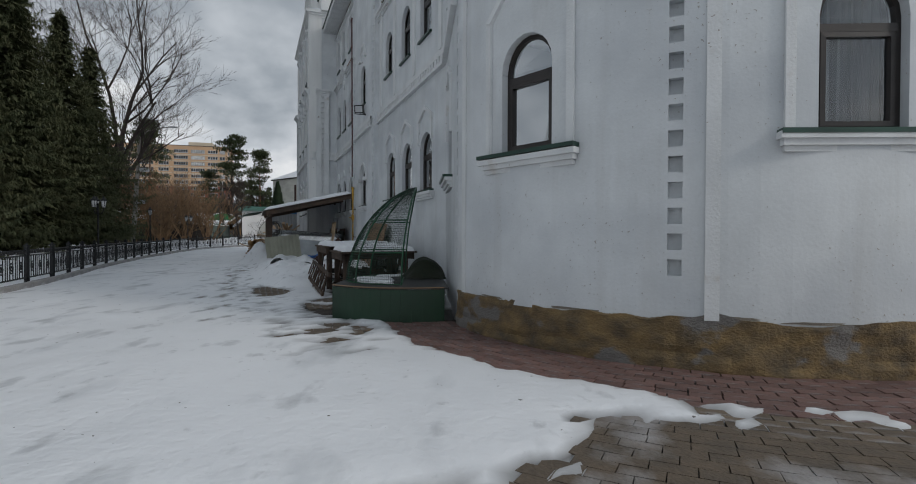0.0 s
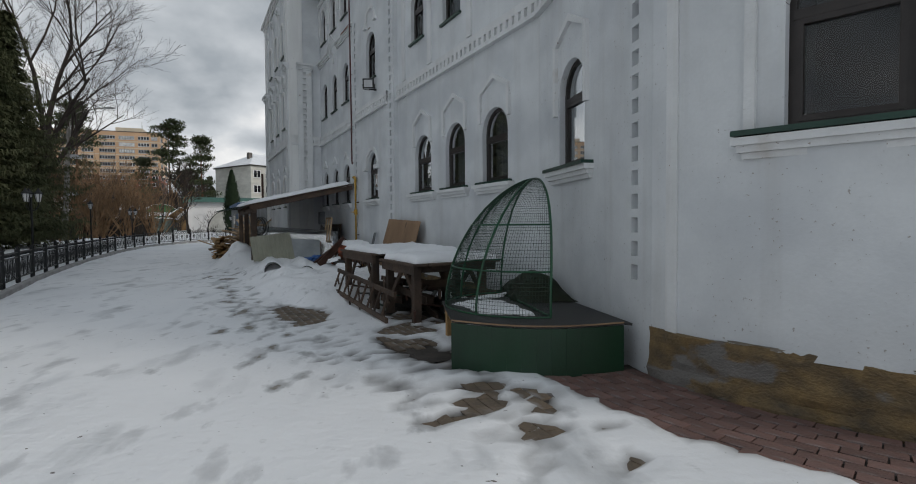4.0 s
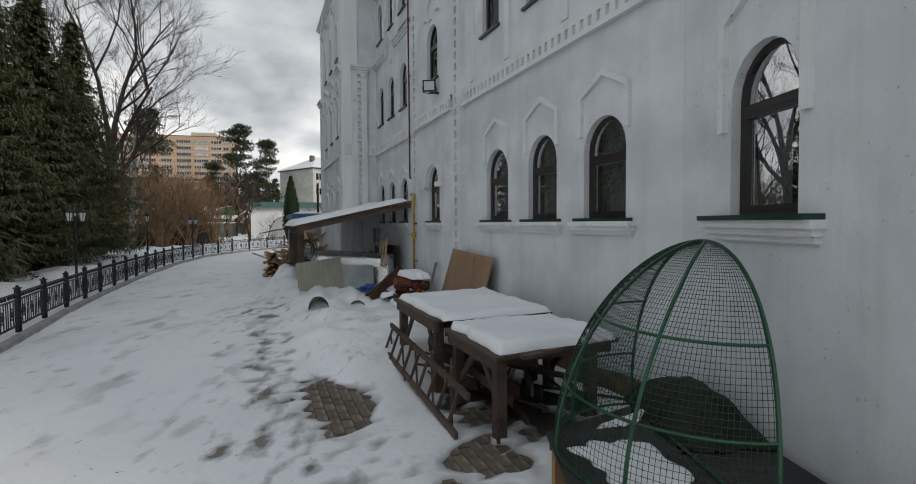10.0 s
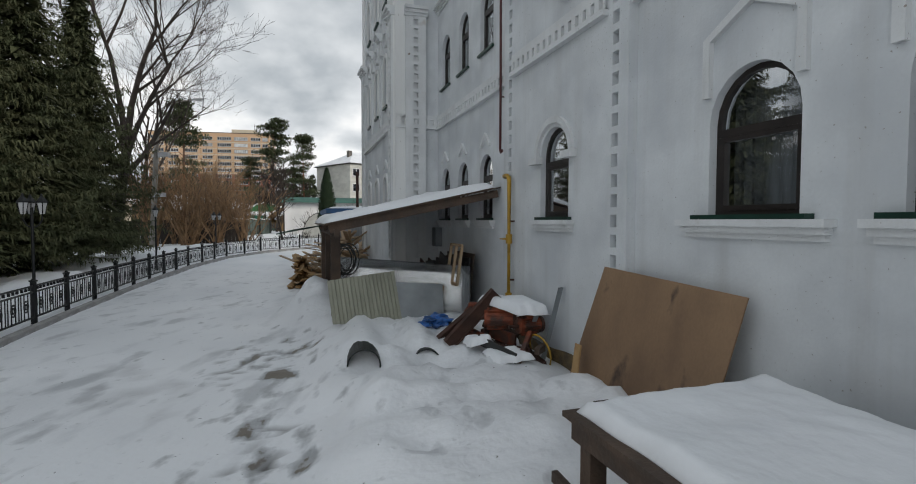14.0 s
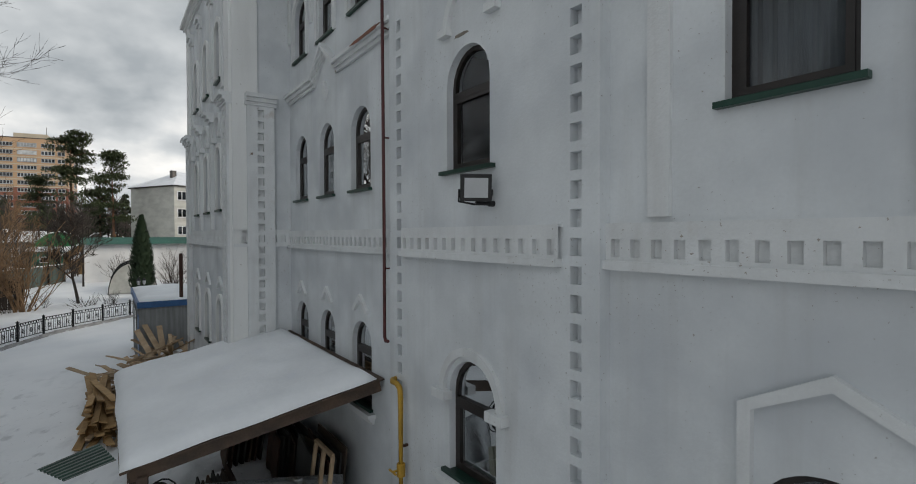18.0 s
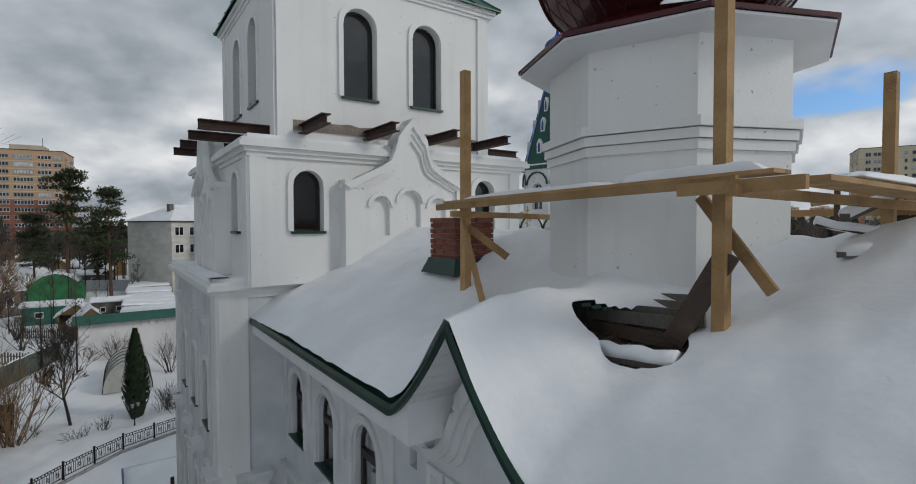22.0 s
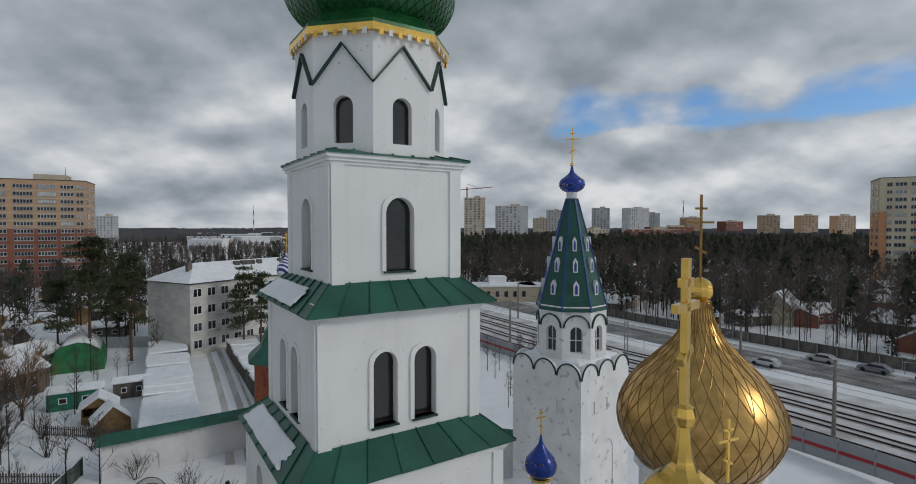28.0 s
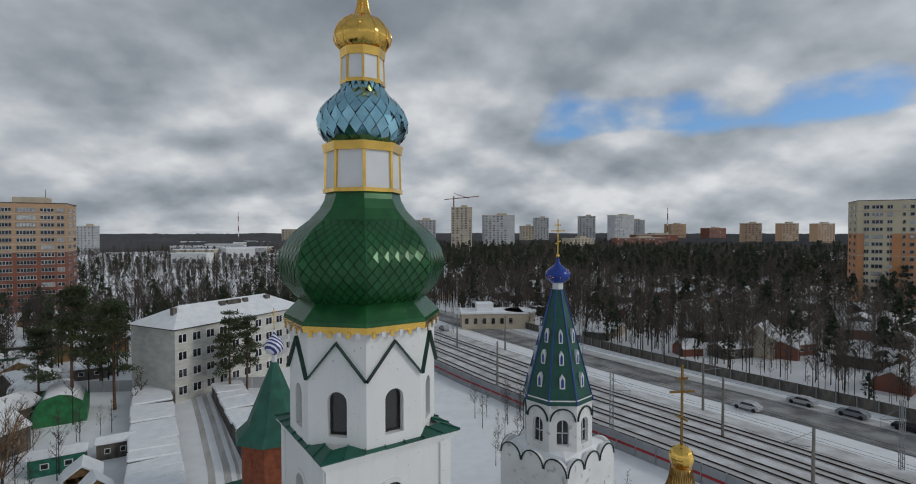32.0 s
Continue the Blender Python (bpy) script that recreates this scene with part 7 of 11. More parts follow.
for i, (x, y, h) in enumerate(((-25.5, 51.0, 2.6), (-27.0, 46.0, 2.8))):
    shrub("willow_shrub", h, 40 + i, at_ground(x, y), "russet bare willow shrub in the snow", 13)
for i, (x, y, h) in enumerate(((-26.2, 42.4, 5.4), (-24.6, 43.4, 5.6), (-22.9, 44.4, 5.0), (-25.6, 46.0, 5.6), (-21.4, 45.2, 4.2))):
    shrub("willow_shrub", h, 240 + i, at_ground(x, y), "tall dense thicket of russet bare willow", 20, group="willow thicket", twig_r=0.014)
for i, (x, y, h) in enumerate(((-41, 80, 10.0), (-46, 84, 11.5), (-50, 78, 10.5))):
    bare_tree("willow_tree", h, 140 + i, at_ground(x, y), "tall russet bare willow behind the gardens", 4, 4, "willow", 0.16, group="russet willows", spread=0.6, twig_r=0.016)
for i, (x, y) in enumerate(((-17.4, 46.0), (-21.5, 44.5), (-15.0, 48.5), (-20.8, 46.0), (-18.2, 44.8))):
    shrub("rose_bush", 1.2, 60 + i, at_ground(x, y), "small bare bush poking out of the snow", 7, "twig", "small garden bushes")
for i, (x, y, h) in enumerate(((-17.3, 58.0, 2.6), (-14.6, 49.0, 1.8), (-13.6, 47.6, 1.6), (-23.0, 62.5, 2.4), (-25.5, 66.5, 2.6), (-29.5, 70.0, 3.0), (-33.0, 69.0, 3.2), (-36.0, 74.0, 3.4), (-37.5, 66.0, 3.6))):
    shrub("garden_bush", h, 300 + i, at_ground(x, y), "bare grey brown bush in the snowy garden", 12, "twig", "bare garden bushes", 0.008)
for i, (x, y, h) in enumerate(((-35.0, 64.0, 6.5), (-38.5, 70.5, 7.0), (-41.0, 80.0, 7.5))):
    bare_tree("orchard_tree", h, 320 + i, at_ground(x, y), "bare dark fruit tree among the garden plots", 4, 3, trunk=0.22, group="bare orchard trees", twig_r=0.014)
thuja(5.5, 0.72, at_ground(-16.3, 48.0), 1, "columnar dark green thuja in the snow")
thuja(5.0, 0.62, at_ground(-12.6, 50.0), 2, "columnar thuja close to the white wall")
thuja(2.2, 0.4, at_ground(-11.5, 55.0), 3, "small columnar thuja by the wall")
for i, (x, y, h) in enumerate(((-40.8, 69.3, 15.5), (-45.0, 105.0, 20.4), (-39.6, 106.3, 17.4), (-22.5, 108.0, 15.0), (-20.0, 109.5, 14.0), (-47.0, 120.0, 15.0), (-51.0, 108.0, 13.5))):
    pine("pine", h, 70 + i, at_ground(x, y), "tall pine with a bare orange trunk and ragged crown")

# ---- monastery wall, garages, sheds ----
M["far_white"] = material("whitewashed wall", (0.74, 0.74, 0.74), 0.9, scale=0.5, spread=0.06, bump=0.2, grain=10)
M["fence_green"] = material("faded grey green fence paint", (0.095, 0.125, 0.11), 0.85, scale=1.5, spread=0.25, bump=0.4, stretch=(1, 1, 0.3), per_object=0.2)
M["plank_grey"] = material("weathered grey boards", (0.14, 0.125, 0.11), 0.9, scale=1.5, spread=0.25, bump=0.5, stretch=(1, 1, 0.2), per_object=0.2)
M["teal"] = material("teal green painted boards", (0.02, 0.17, 0.11), 0.7, scale=2, spread=0.2, bump=0.3)
M["green_cover"] = material("bright green sheet cladding", (0.02, 0.19, 0.06), 0.6, scale=1, spread=0.2, bump=0.3)
M["tan_wood"] = material("ochre boarding", (0.26, 0.16, 0.07), 0.85, scale=2, spread=0.2, bump=0.3)
M["grey_brick"] = material("pale grey silicate brick", (0.60, 0.59, 0.54), 0.9, second=(0.49, 0.48, 0.44), scale=0.5, spread=0.14, bump=0.6, grain=5, stretch=(1, 1, 2.4))
M["orange_panel"] = material("orange apartment brick", (0.60, 0.29, 0.14), 0.9, second=(0.54, 0.26, 0.125), scale=0.15, spread=0.08, bump=0.1, grain=3)
M["sand_brick"] = material("sand coloured apartment brick", (0.62, 0.54, 0.39), 0.9, second=(0.57, 0.50, 0.36), scale=0.15, spread=0.08, bump=0.1, grain=3)
M["orange_brick"] = material("tan apartment brick", (0.50, 0.325, 0.20), 0.9, second=(0.46, 0.30, 0.18), scale=0.15, spread=0.08, bump=0.1, grain=3)
M["red_apart"] = material("red apartment brick", (0.27, 0.105, 0.07), 0.9, scale=0.2, spread=0.1, bump=0.1, grain=3)
M["cream"] = material("cream cladding", (0.55, 0.47, 0.36), 0.85, scale=0.2, spread=0.08, bump=0)
M["pale_tower"] = material("pale grey tower block", (0.48, 0.49, 0.50), 0.85, scale=0.1, spread=0.08, bump=0)
M["win_dark"] = material("dark distant window", (0.04, 0.045, 0.055), 0.15, scale=1, spread=0.4, bump=0, per_object=0.5)
M["win_mid"] = material("grey distant window", (0.20, 0.20, 0.21), 0.2, scale=1, spread=0.3, bump=0, per_object=0.4)
M["win_light"] = material("pale balcony glazing", (0.45, 0.46, 0.46), 0.25, scale=1, spread=0.15, bump=0, per_object=0.3)


def gable_house(name, x, y, rz, L, W, H, roof_h, wall_mat, label, snow=0.25, over=0.25, door=True, cat="shed", z=None, windows=2, group=""):
    """A small house with thick snow on a pitched roof."""
    hs = thing(name, label, cat, pose(x, y, ground_z(x, y) if z is None else z, 0, 0, rz), group=group)
    bm = nbm()
    f = lambda s, v, zz: (v, s, zz)
    loop = [(-W / 2, -0.2), (W / 2, -0.2), (W / 2, H), (0, H + roof_h), (-W / 2, H)]
    prism(bm, f, loop, -L / 2, L / 2)
    part("wall", bm, wall_mat, hs)
    for sgn in (-1, 1):
        bm = nbm()
        a, b = sgn * (W / 2 + over), 0.0
        za, zb = H - over * roof_h / (W / 2), H + roof_h + 0.02
        V = [[bm.verts.new((px, py, pz + d)) for px, py, pz in ((-L / 2 - over, a, za), (L / 2 + over, a, za), (L / 2 + over, b, zb), (-L / 2 - over, b, zb))] for d in (0.03, 0.03 + snow)]
        bm.faces.new(V[0][::-1])
        bm.faces.new(V[1])
        for k in range(4):
            bm.faces.new((V[0][k], V[0][(k + 1) % 4], V[1][(k + 1) % 4], V[1][k]))
        bmesh.ops.bevel(bm, geom=bm.edges[:], offset=snow * 0.4, segments=2, affect="EDGES")
        part("roof_snow", bm, M["snow"], hs)
    for i in range(windows):
        bm = nbm()
        px = -L / 2 + L * (i + 0.7) / (windows + 0.4)
        box(bm, (px, -W / 2 - 0.015, H * 0.55), (min(1.0, L * 0.16), 0.05, H * 0.35))
        win = part("window", bm, M["far_white"], hs)
        bm = nbm()
        box(bm, (px, -W / 2 - 0.03, H * 0.55), (min(1.0, L * 0.16) * 0.75, 0.05, H * 0.26))
        part("pane", bm, M["win_dark"], win)
    if door:
        bm = nbm()
        box(bm, (L / 2 + 0.015, 0, H * 0.42), (0.05, 0.8, H * 0.84))
        part("door", bm, M["plank_grey"], hs)
    return hs


# white wall with a green roof and merlon shadows
WALL_PTS = [(-25.6, 62.6), (-13.5, 67.6)]
(wx0, wy0), (wx1, wy1) = WALL_PTS
WL = math.hypot(wx1 - wx0, wy1 - wy0)
mw = thing("perimeter_wall", "white perimeter wall with blind arches and a green tin roof", "wall", pose(wx0, wy0, 0.1, 0, 0, math.degrees(math.atan2(wy1 - wy0, wx1 - wx0))))
bm = nbm()
hs = [(1.2 + 2.3 * i, 1.7, 0.2, 2.6, True) for i in range(6)]
mf = lambda s, v, z: (s, -v, z)
strip_wall(bm, mf, 0, WL, -0.3, 4.1, hs, 0.25, back=hs)
box(bm, (WL / 2, 0.55, 1.9), (WL, 0.5, 4.4))
part("wall", bm, M["far_white"], mw)
for i in range(int(WL / 0.62)):
    bm = nbm()
    box(bm, (0.4 + 0.62 * i, -0.06, 3.62), (0.3, 0.14, 0.42))
    part("corbel", bm, M["far_white"], mw)
bm = nbm()
quad(bm, ((-0.4, -0.7, 3.95), (WL + 0.2, -0.7, 3.95), (WL + 0.2, 0.7, 4.55), (-0.4, 0.7, 4.55)))
quad(bm, ((-0.4, 1.6, 3.95), (WL + 0.2, 1.6, 3.95), (WL + 0.2, 0.7, 4.55), (-0.4, 0.7, 4.55)))
part("roof", bm, M["green_roof"], mw)
for i in range(int(WL / 0.8)):
    bm = nbm()
    beam(bm, (i * 0.8, -0.7, 3.98), (i * 0.8, 0.7, 4.58), 0.03)
    part("roof_seam", bm, M["green_roof"], mw)
# continuation towards the gate tower
mw2 = thing("perimeter_wall", "white perimeter wall behind the church", "wall", pose(-11.0, 67.5, 0.5, 0, 0, -30))
bm = nbm()
box(bm, (14, 0, 1.9), (28, 0.7, 4.2))
part("wall", bm, M["far_white"], mw2)
bm = nbm()
prism(bm, lambda s, v, z: (v, s, z), [(-0.8, 3.95), (0.8, 3.95), (0, 4.7)], 0, 28)
part("roof", bm, M["green_roof"], mw2)
# polytunnel in the garden
tun = thing("greenhouse", "small pale polycarbonate arched greenhouse in the snow", "greenhouse", pose(-19.6, 56.0, 0.6, 0, 0, 20))
M["poly"] = material("milky polycarbonate", (0.5, 0.5, 0.46), 0.3, scale=2, spread=0.1, bump=0)
bm = nbm()
prism(bm, lambda s, v, z: (s, v, z), [(1.5 * math.cos(math.pi * j / 14), 2.2 * math.sin(math.pi * j / 14)) for j in range(15)], -2.2, 2.2)
part("cover", bm, M["poly"], tun)
for v in (-2.22, -1.1, 0, 1.1, 2.22):
    bm = nbm()
    tube(bm, [(1.52 * math.cos(math.pi * j / 14), v, 2.22 * math.sin(math.pi * j / 14)) for j in range(15)], 0.03)
    part("hoop", bm, M["iron"], tun)


def garage_row(x0, y0, x1, y1, W, n, label):
    g = thing("garage_row", label, "garage", pose(x0, y0, 0.8, 0, 0, math.degrees(math.atan2(y1 - y0, x1 - x0))), group="rows of garages")
    L = math.hypot(x1 - x0, y1 - y0) / n
    R = random.Random(n)
    for i in range(n):
        h = 2.3 + R.uniform(-0.22, 0.22) - 0.02 * i
        bm = nbm()
        box(bm, (L * (i + 0.5), 0, h / 2 - 0.1), (L - 0.02, W, h + 0.2))
        body = part("garage", bm, M["plank_grey"], g)
        bm = nbm()
        box(bm, (L * (i + 0.5), 0, h + 0.17), (L - 0.04, W + R.uniform(0.0, 0.5), 0.34), Matrix.Rotation(R.uniform(-0.04, 0.06), 3, "X"))
        bmesh.ops.bevel(bm, geom=bm.edges[:], offset=0.14, segments=3, affect="EDGES")
        part("roof_snow", bm, M["snow"], body)
        for s in (-1, 1):
            bm = nbm()
            box(bm, (L * (i + 0.5), s * (W / 2 + 0.02), 1.0), (L * 0.75, 0.05, 1.9))
            part("garage_door", bm, M["plank_grey"], body)


garage_row(-21.8, 68.0, -36.0, 112.0, 5.4, 16, "long row of garages under thick snow")
garage_row(-12.5, 78.0, -23.5, 110.0, 4.6, 11, "second row of garages under thick snow")
M["track"] = material("dirty rutted snow", (0.40, 0.375, 0.345), 0.9, second=(0.62, 0.61, 0.60), scale=0.6, spread=0.2, bump=0.5, stretch=(1, 0.25, 1))
bm = nbm()
lane = [(-14.6, 64.0), (-18.6, 80), (-23.8, 97.0), (-28.6, 112.0), (-30.5, 117.0)]
for off, w in ((-0.85, 0.4), (0.85, 0.4), (2.0, 0.2)):
    P = offset_path(lane, off)
    for (a, b), (c, d) in zip(P, P[1:]):
        quad(bm, ((a - w, b, 0.82), (a + w, b, 0.82), (c + w, d, 0.82), (c - w, d, 0.82)))
tr = part("wheel_tracks", bm, M["track"], None)
tagged(tr, "dirty wheel tracks in the snow between garages", "track", kind="structure")
gatew = thing("yard_gate", "grey metal yard fence with a white gate", "gate", pose(-31.5, 115.0, 0.8, 0, 0, -8))
for i in range(14):
    bm = nbm()
    x = -18 + i * 2.6
    box(bm, (x, 0, 1.0), (2.5, 0.08, 2.0))
    part("gate_leaf" if i in (6, 7) else "fence_panel", bm, M["far_white"] if i in (6, 7) else M["pale_tower"], gatew)

gable_house("garden_shed", -37.6, 84.5, 18, 5.5, 3.0, 2.1, 0.3, M["teal"], "teal green garden shed with a snowy roof")
gable_house("garden_shed", -32.5, 87.5, 18, 4.0, 2.6, 2.0, 0.3, M["plank_grey"], "grey board shed with a snowy roof")
gable_house("well_house", -29.6, 74.3, 120, 2.6, 3.2, 1.6, 1.5, M["tan_wood"], "small wooden gabled playhouse in the snow", 0.15)
hangar = thing("green_hangar", "bright green clad hut with a rounded snowy roof", "shed", pose(-46.2, 104.5, 0.6, 0, 0, 20))
GAMBREL = [(-3.3, 0.0), (3.3, 0.0), (3.35, 2.0), (2.75, 3.4), (1.5, 4.4), (0.0, 4.75), (-1.5, 4.4), (-2.75, 3.4), (-3.35, 2.0)]
bm = nbm()
prism(bm, lambda s, v, z: (s, v, z), GAMBREL, -4.0, 4.0)
part("body", bm, M["green_cover"], hangar)
for x0, x1 in ((-3.3, -1.1), (-1.1, 1.1), (1.1, 3.3)):
    bm = nbm()
    box(bm, (x0, -4.02, 1.9), (0.06, 0.05, 3.4))
    part("cover_strip", bm, M["green_cover"], hangar)
bm = nbm()
prism(bm, lambda s, v, z: (s, v, z), [(2.85, 3.42), (1.55, 4.5), (0.0, 4.95), (-1.5, 4.6), (-2.0, 4.3), (-1.5, 4.42), (0.0, 4.77), (1.5, 4.42)], -4.15, 4.1)
part("roof_snow", bm, M["snow"], hangar, smooth=True)
for x, y, rz, L, W, mat in ((-65.8, 150.0, 10, 9, 5, "plank_grey"), (-64.5, 163.0, 16, 12, 5, "cream"), (-58.5, 122.5, 18, 7, 4, "cream"), (-78.0, 153.0, 8, 8, 5, "plank_grey"), (-93.0, 197.0, 14, 11, 6, "tan_wood"), (-53.5, 114.0, 20, 8, 3.5, "plank_grey"), (-66.0, 132.0, 14, 10, 4.5, "plank_grey"), (-52.0, 128.0, 18, 6, 4, "plank_grey"), (-74.0, 141.0, 10, 9, 4, "teal")):
    gable_house("garden_shed", x, y, rz, L, W, 2.2, 0.7, M[mat], "low garden shed under thick snow", 0.4, 0.35, group="snowy sheds")
R0 = random.Random(7)
for i, (x, y) in enumerate(((-58, 118), (-52, 132), (-66, 112), (-60, 98), (-55, 88), (-63, 128), (-70, 100), (-48, 90), (-74, 122), (-82, 108), (-88, 126), (-79, 140), (-96, 118), (-67, 145), (-90, 150), (-104, 138), (-58, 152), (-112, 124), (-74, 160), (-100, 165), (-52, 101), (-66, 84))):
    gable_house("village_house", x, y, R0.uniform(0, 180), R0.uniform(6, 9), R0.uniform(5, 6.5), R0.uniform(2.6, 3.4), R0.uniform(1.4, 2.4), M[R0.choice(("tan_wood", "plank_grey", "plank_grey", "cream"))], "village house with a snow-covered roof", cat="house", group="village houses")
# garden fences
for x0, y0, x1, y1 in ((-36.5, 75.0, -27.5, 72.0), (-45, 66, -28.5, 62.5)):
    fe = thing("picket_fence", "grey weathered picket fence in the snow", "fence", pose(x0, y0, 0.7, 0, 0, math.degrees(math.atan2(y1 - y0, x1 - x0))), group="picket fences")
    L = math.hypot(x1 - x0, y1 - y0)
    bm = nbm()
    box(bm, (0, 0, 0.55), (0.12, 0.03, 1.2))
    pk = part("picket", bm, M["plank_grey"], fe)
    for i in range(1, int(L / 0.24)):
        o = new("picket", pk.data)
        o.parent = fe
        o.location = (i * 0.24, 0, 0.06 * math.sin(i * 1.7))
    for z in (0.25, 0.85):
        bm = nbm()
        box(bm, (L / 2, 0.04, z), (L, 0.04, 0.07))
        part("rail", bm, M["plank_grey"], fe)


# ---- blocks of flats ----
def share_part(name, src, parent, loc):
    o = new(name, src.data)
    o.parent = parent
    o.location = loc
    return o


def window_grid(b, W, D, floors, fh, cols, z0, mat="win_dark", win=(1.3, 1.5), sides=(0, 1, 2, 3), limit=300, pale=0.0, seed=1):
    """Windows set into each face, all sharing a mesh."""
    R = random.Random(seed)
    src = {}
    n = 0
    for k in sides:
        length, off = (W, D / 2) if k % 2 == 0 else (D, W / 2)
        c = cols if k % 2 == 0 else max(1, round(cols * D / W))
        for i in range(c):
            for j in range(floors):
                if n >= limit:
                    return
                s, z = -length / 2 + length * (i + 0.5) / c, z0 + fh * j + fh * 0.5
                nm = "win_light" if R.random() < pale else mat
                key = (k, nm)
                loc = ((s, -off, z), (off, s, z), (-s, off, z), (-off, -s, z))[k]
                if key not in src:
                    bm = nbm()
                    w = win[0] if k % 2 == 0 else 0.06
                    d = 0.06 if k % 2 == 0 else win[0]
                    box(bm, (0, 0, 0), (w, d, win[1]))
                    box(bm, (0, 0, -win[1] / 2 - 0.06), (w * 1.1 if k % 2 == 0 else 0.16, 0.16 if k % 2 == 0 else d * 1.1, 0.1))
                    src[key] = part("window", bm, M[nm], b)
                    src[key].location = loc
                else:
                    share_part("window", src[key], b, loc)
                n += 1


blk = thing("flat_block", "four-storey grey brick block of flats with a snowy hipped roof", "apartment building", pose(-25.9, 122.3, 0.8, 0, 0, 50))
BW, BD, BHt = 29.7, 12.0, 12.5
bm = nbm()
box(bm, (0, 0, BHt / 2), (BW, BD, BHt))
part("wall", bm, M["grey_brick"], blk)
bm = nbm()
for sgn in (1,):
    V = [bm.verts.new(p) for p in ((-BW / 2 - 0.5, -BD / 2 - 0.5, BHt), (BW / 2 + 0.5, -BD / 2 - 0.5, BHt), (BW / 2 + 0.5, BD / 2 + 0.5, BHt), (-BW / 2 - 0.5, BD / 2 + 0.5, BHt), (-BW / 2 + 5, 0, BHt + 3.0), (BW / 2 - 5, 0, BHt + 3.0))]
    for f in ((0, 1, 5, 4), (1, 2, 5), (2, 3, 4, 5), (3, 0, 4), (3, 2, 1, 0)):
        bm.faces.new([V[i] for i in f])
part("roof_snow", bm, M["snow"], blk)
bm = nbm()
box(bm, (0, 0, BHt - 0.12), (BW + 0.7, BD + 0.7, 0.16))
part("eave", bm, M["plank_grey"], blk)
for x, w in ((-12.0, 0.8), (-2.0, 1.2), (0.6, 3.0), (3.4, 1.0), (9, 1.2)):
    bm = nbm()
    box(bm, (x, -1.6, BHt + 2.3), (w, 0.7, 1.3))
    part("chimney", bm, M["plank_grey"], blk)
fsrc = None
for i in range(11):
    for fl in range(4):
        loc = (-BW / 2 + BW * (i + 0.5) / 11, -BD / 2, 1.9 + 2.95 * fl)
        if fsrc:
            fo = share_part("window", fsrc[0], blk, loc)
            new("pane", fsrc[1].data).parent = fo
            continue
        f, g = nbm(), nbm()
        box(f, (0, 0, 0), (1.65, 0.10, 1.55))
        box(f, (0, -0.08, -0.80), (1.75, 0.22, 0.06))
        for k in (-1, 1):
            box(g, (k * 0.39, 0, 0), (0.62, 0.16, 1.30))
        fo = part("window", f, M["far_white"], blk)
        fo.location = loc
        fsrc = (fo, part("pane", g, M["win_dark"], fo))
for x in (-8.5, -5.0, 8.0):
    for fl in (1, 2):
        bm = nbm()
        box(bm, (x, -BD / 2 - 0.6, 0.9 + 2.8 * fl), (2.8, 1.2, 0.15))
        box(bm, (x, -BD / 2 - 1.18, 1.4 + 2.8 * fl), (2.8, 0.05, 0.9))
        part("balcony", bm, M["pale_tower"], blk)


def tower_block(name, x, y, rz, W, D, floors, fh, wall, label, cols, pale=0.3, bands=None, z=0.8, limit=300, sides=(0, 1, 3), win=(1.25, 1.45), group=""):
    b = thing(name, label, "apartment building", pose(x, y, z, 0, 0, rz), group=group)
    H = floors * fh
    bm = nbm()
    box(bm, (0, 0, H / 2), (W, D, H))
    part("wall", bm, M[wall], b)
    if bands:
        bm = nbm()
        lo, hi, m2 = bands
        box(bm, (0, 0, (lo + hi) / 2 * H), (W + 0.12, D + 0.12, (hi - lo) * H))
        part("lower_wall", bm, M[m2], b)
    bm = nbm()
    box(bm, (0, 0, H + 0.3), (W + 0.5, D + 0.5, 0.7))
    part("parapet", bm, M["cream"], b)
    bm = nbm()
    box(bm, (W * 0.12, 0, H + 1.8), (W * 0.28, D * 0.5, 2.6))
    part("roof_room", bm, M["cream"], b)
    for fl in range(2, floors, 1):
        if wall in ("orange_brick",) and fl % 1 == 0:
            bm = nbm()
            box(bm, (0, 0, fl * fh - 0.05), (W + 0.16, D + 0.16, 0.25))
            part("string_course", bm, M["cream"], b)
    window_grid(b, W + 0.16, D + 0.16, floors, fh, cols, 0.0, "win_mid", win=win, sides=sides, limit=limit, pale=pale, seed=int(W))
    return b


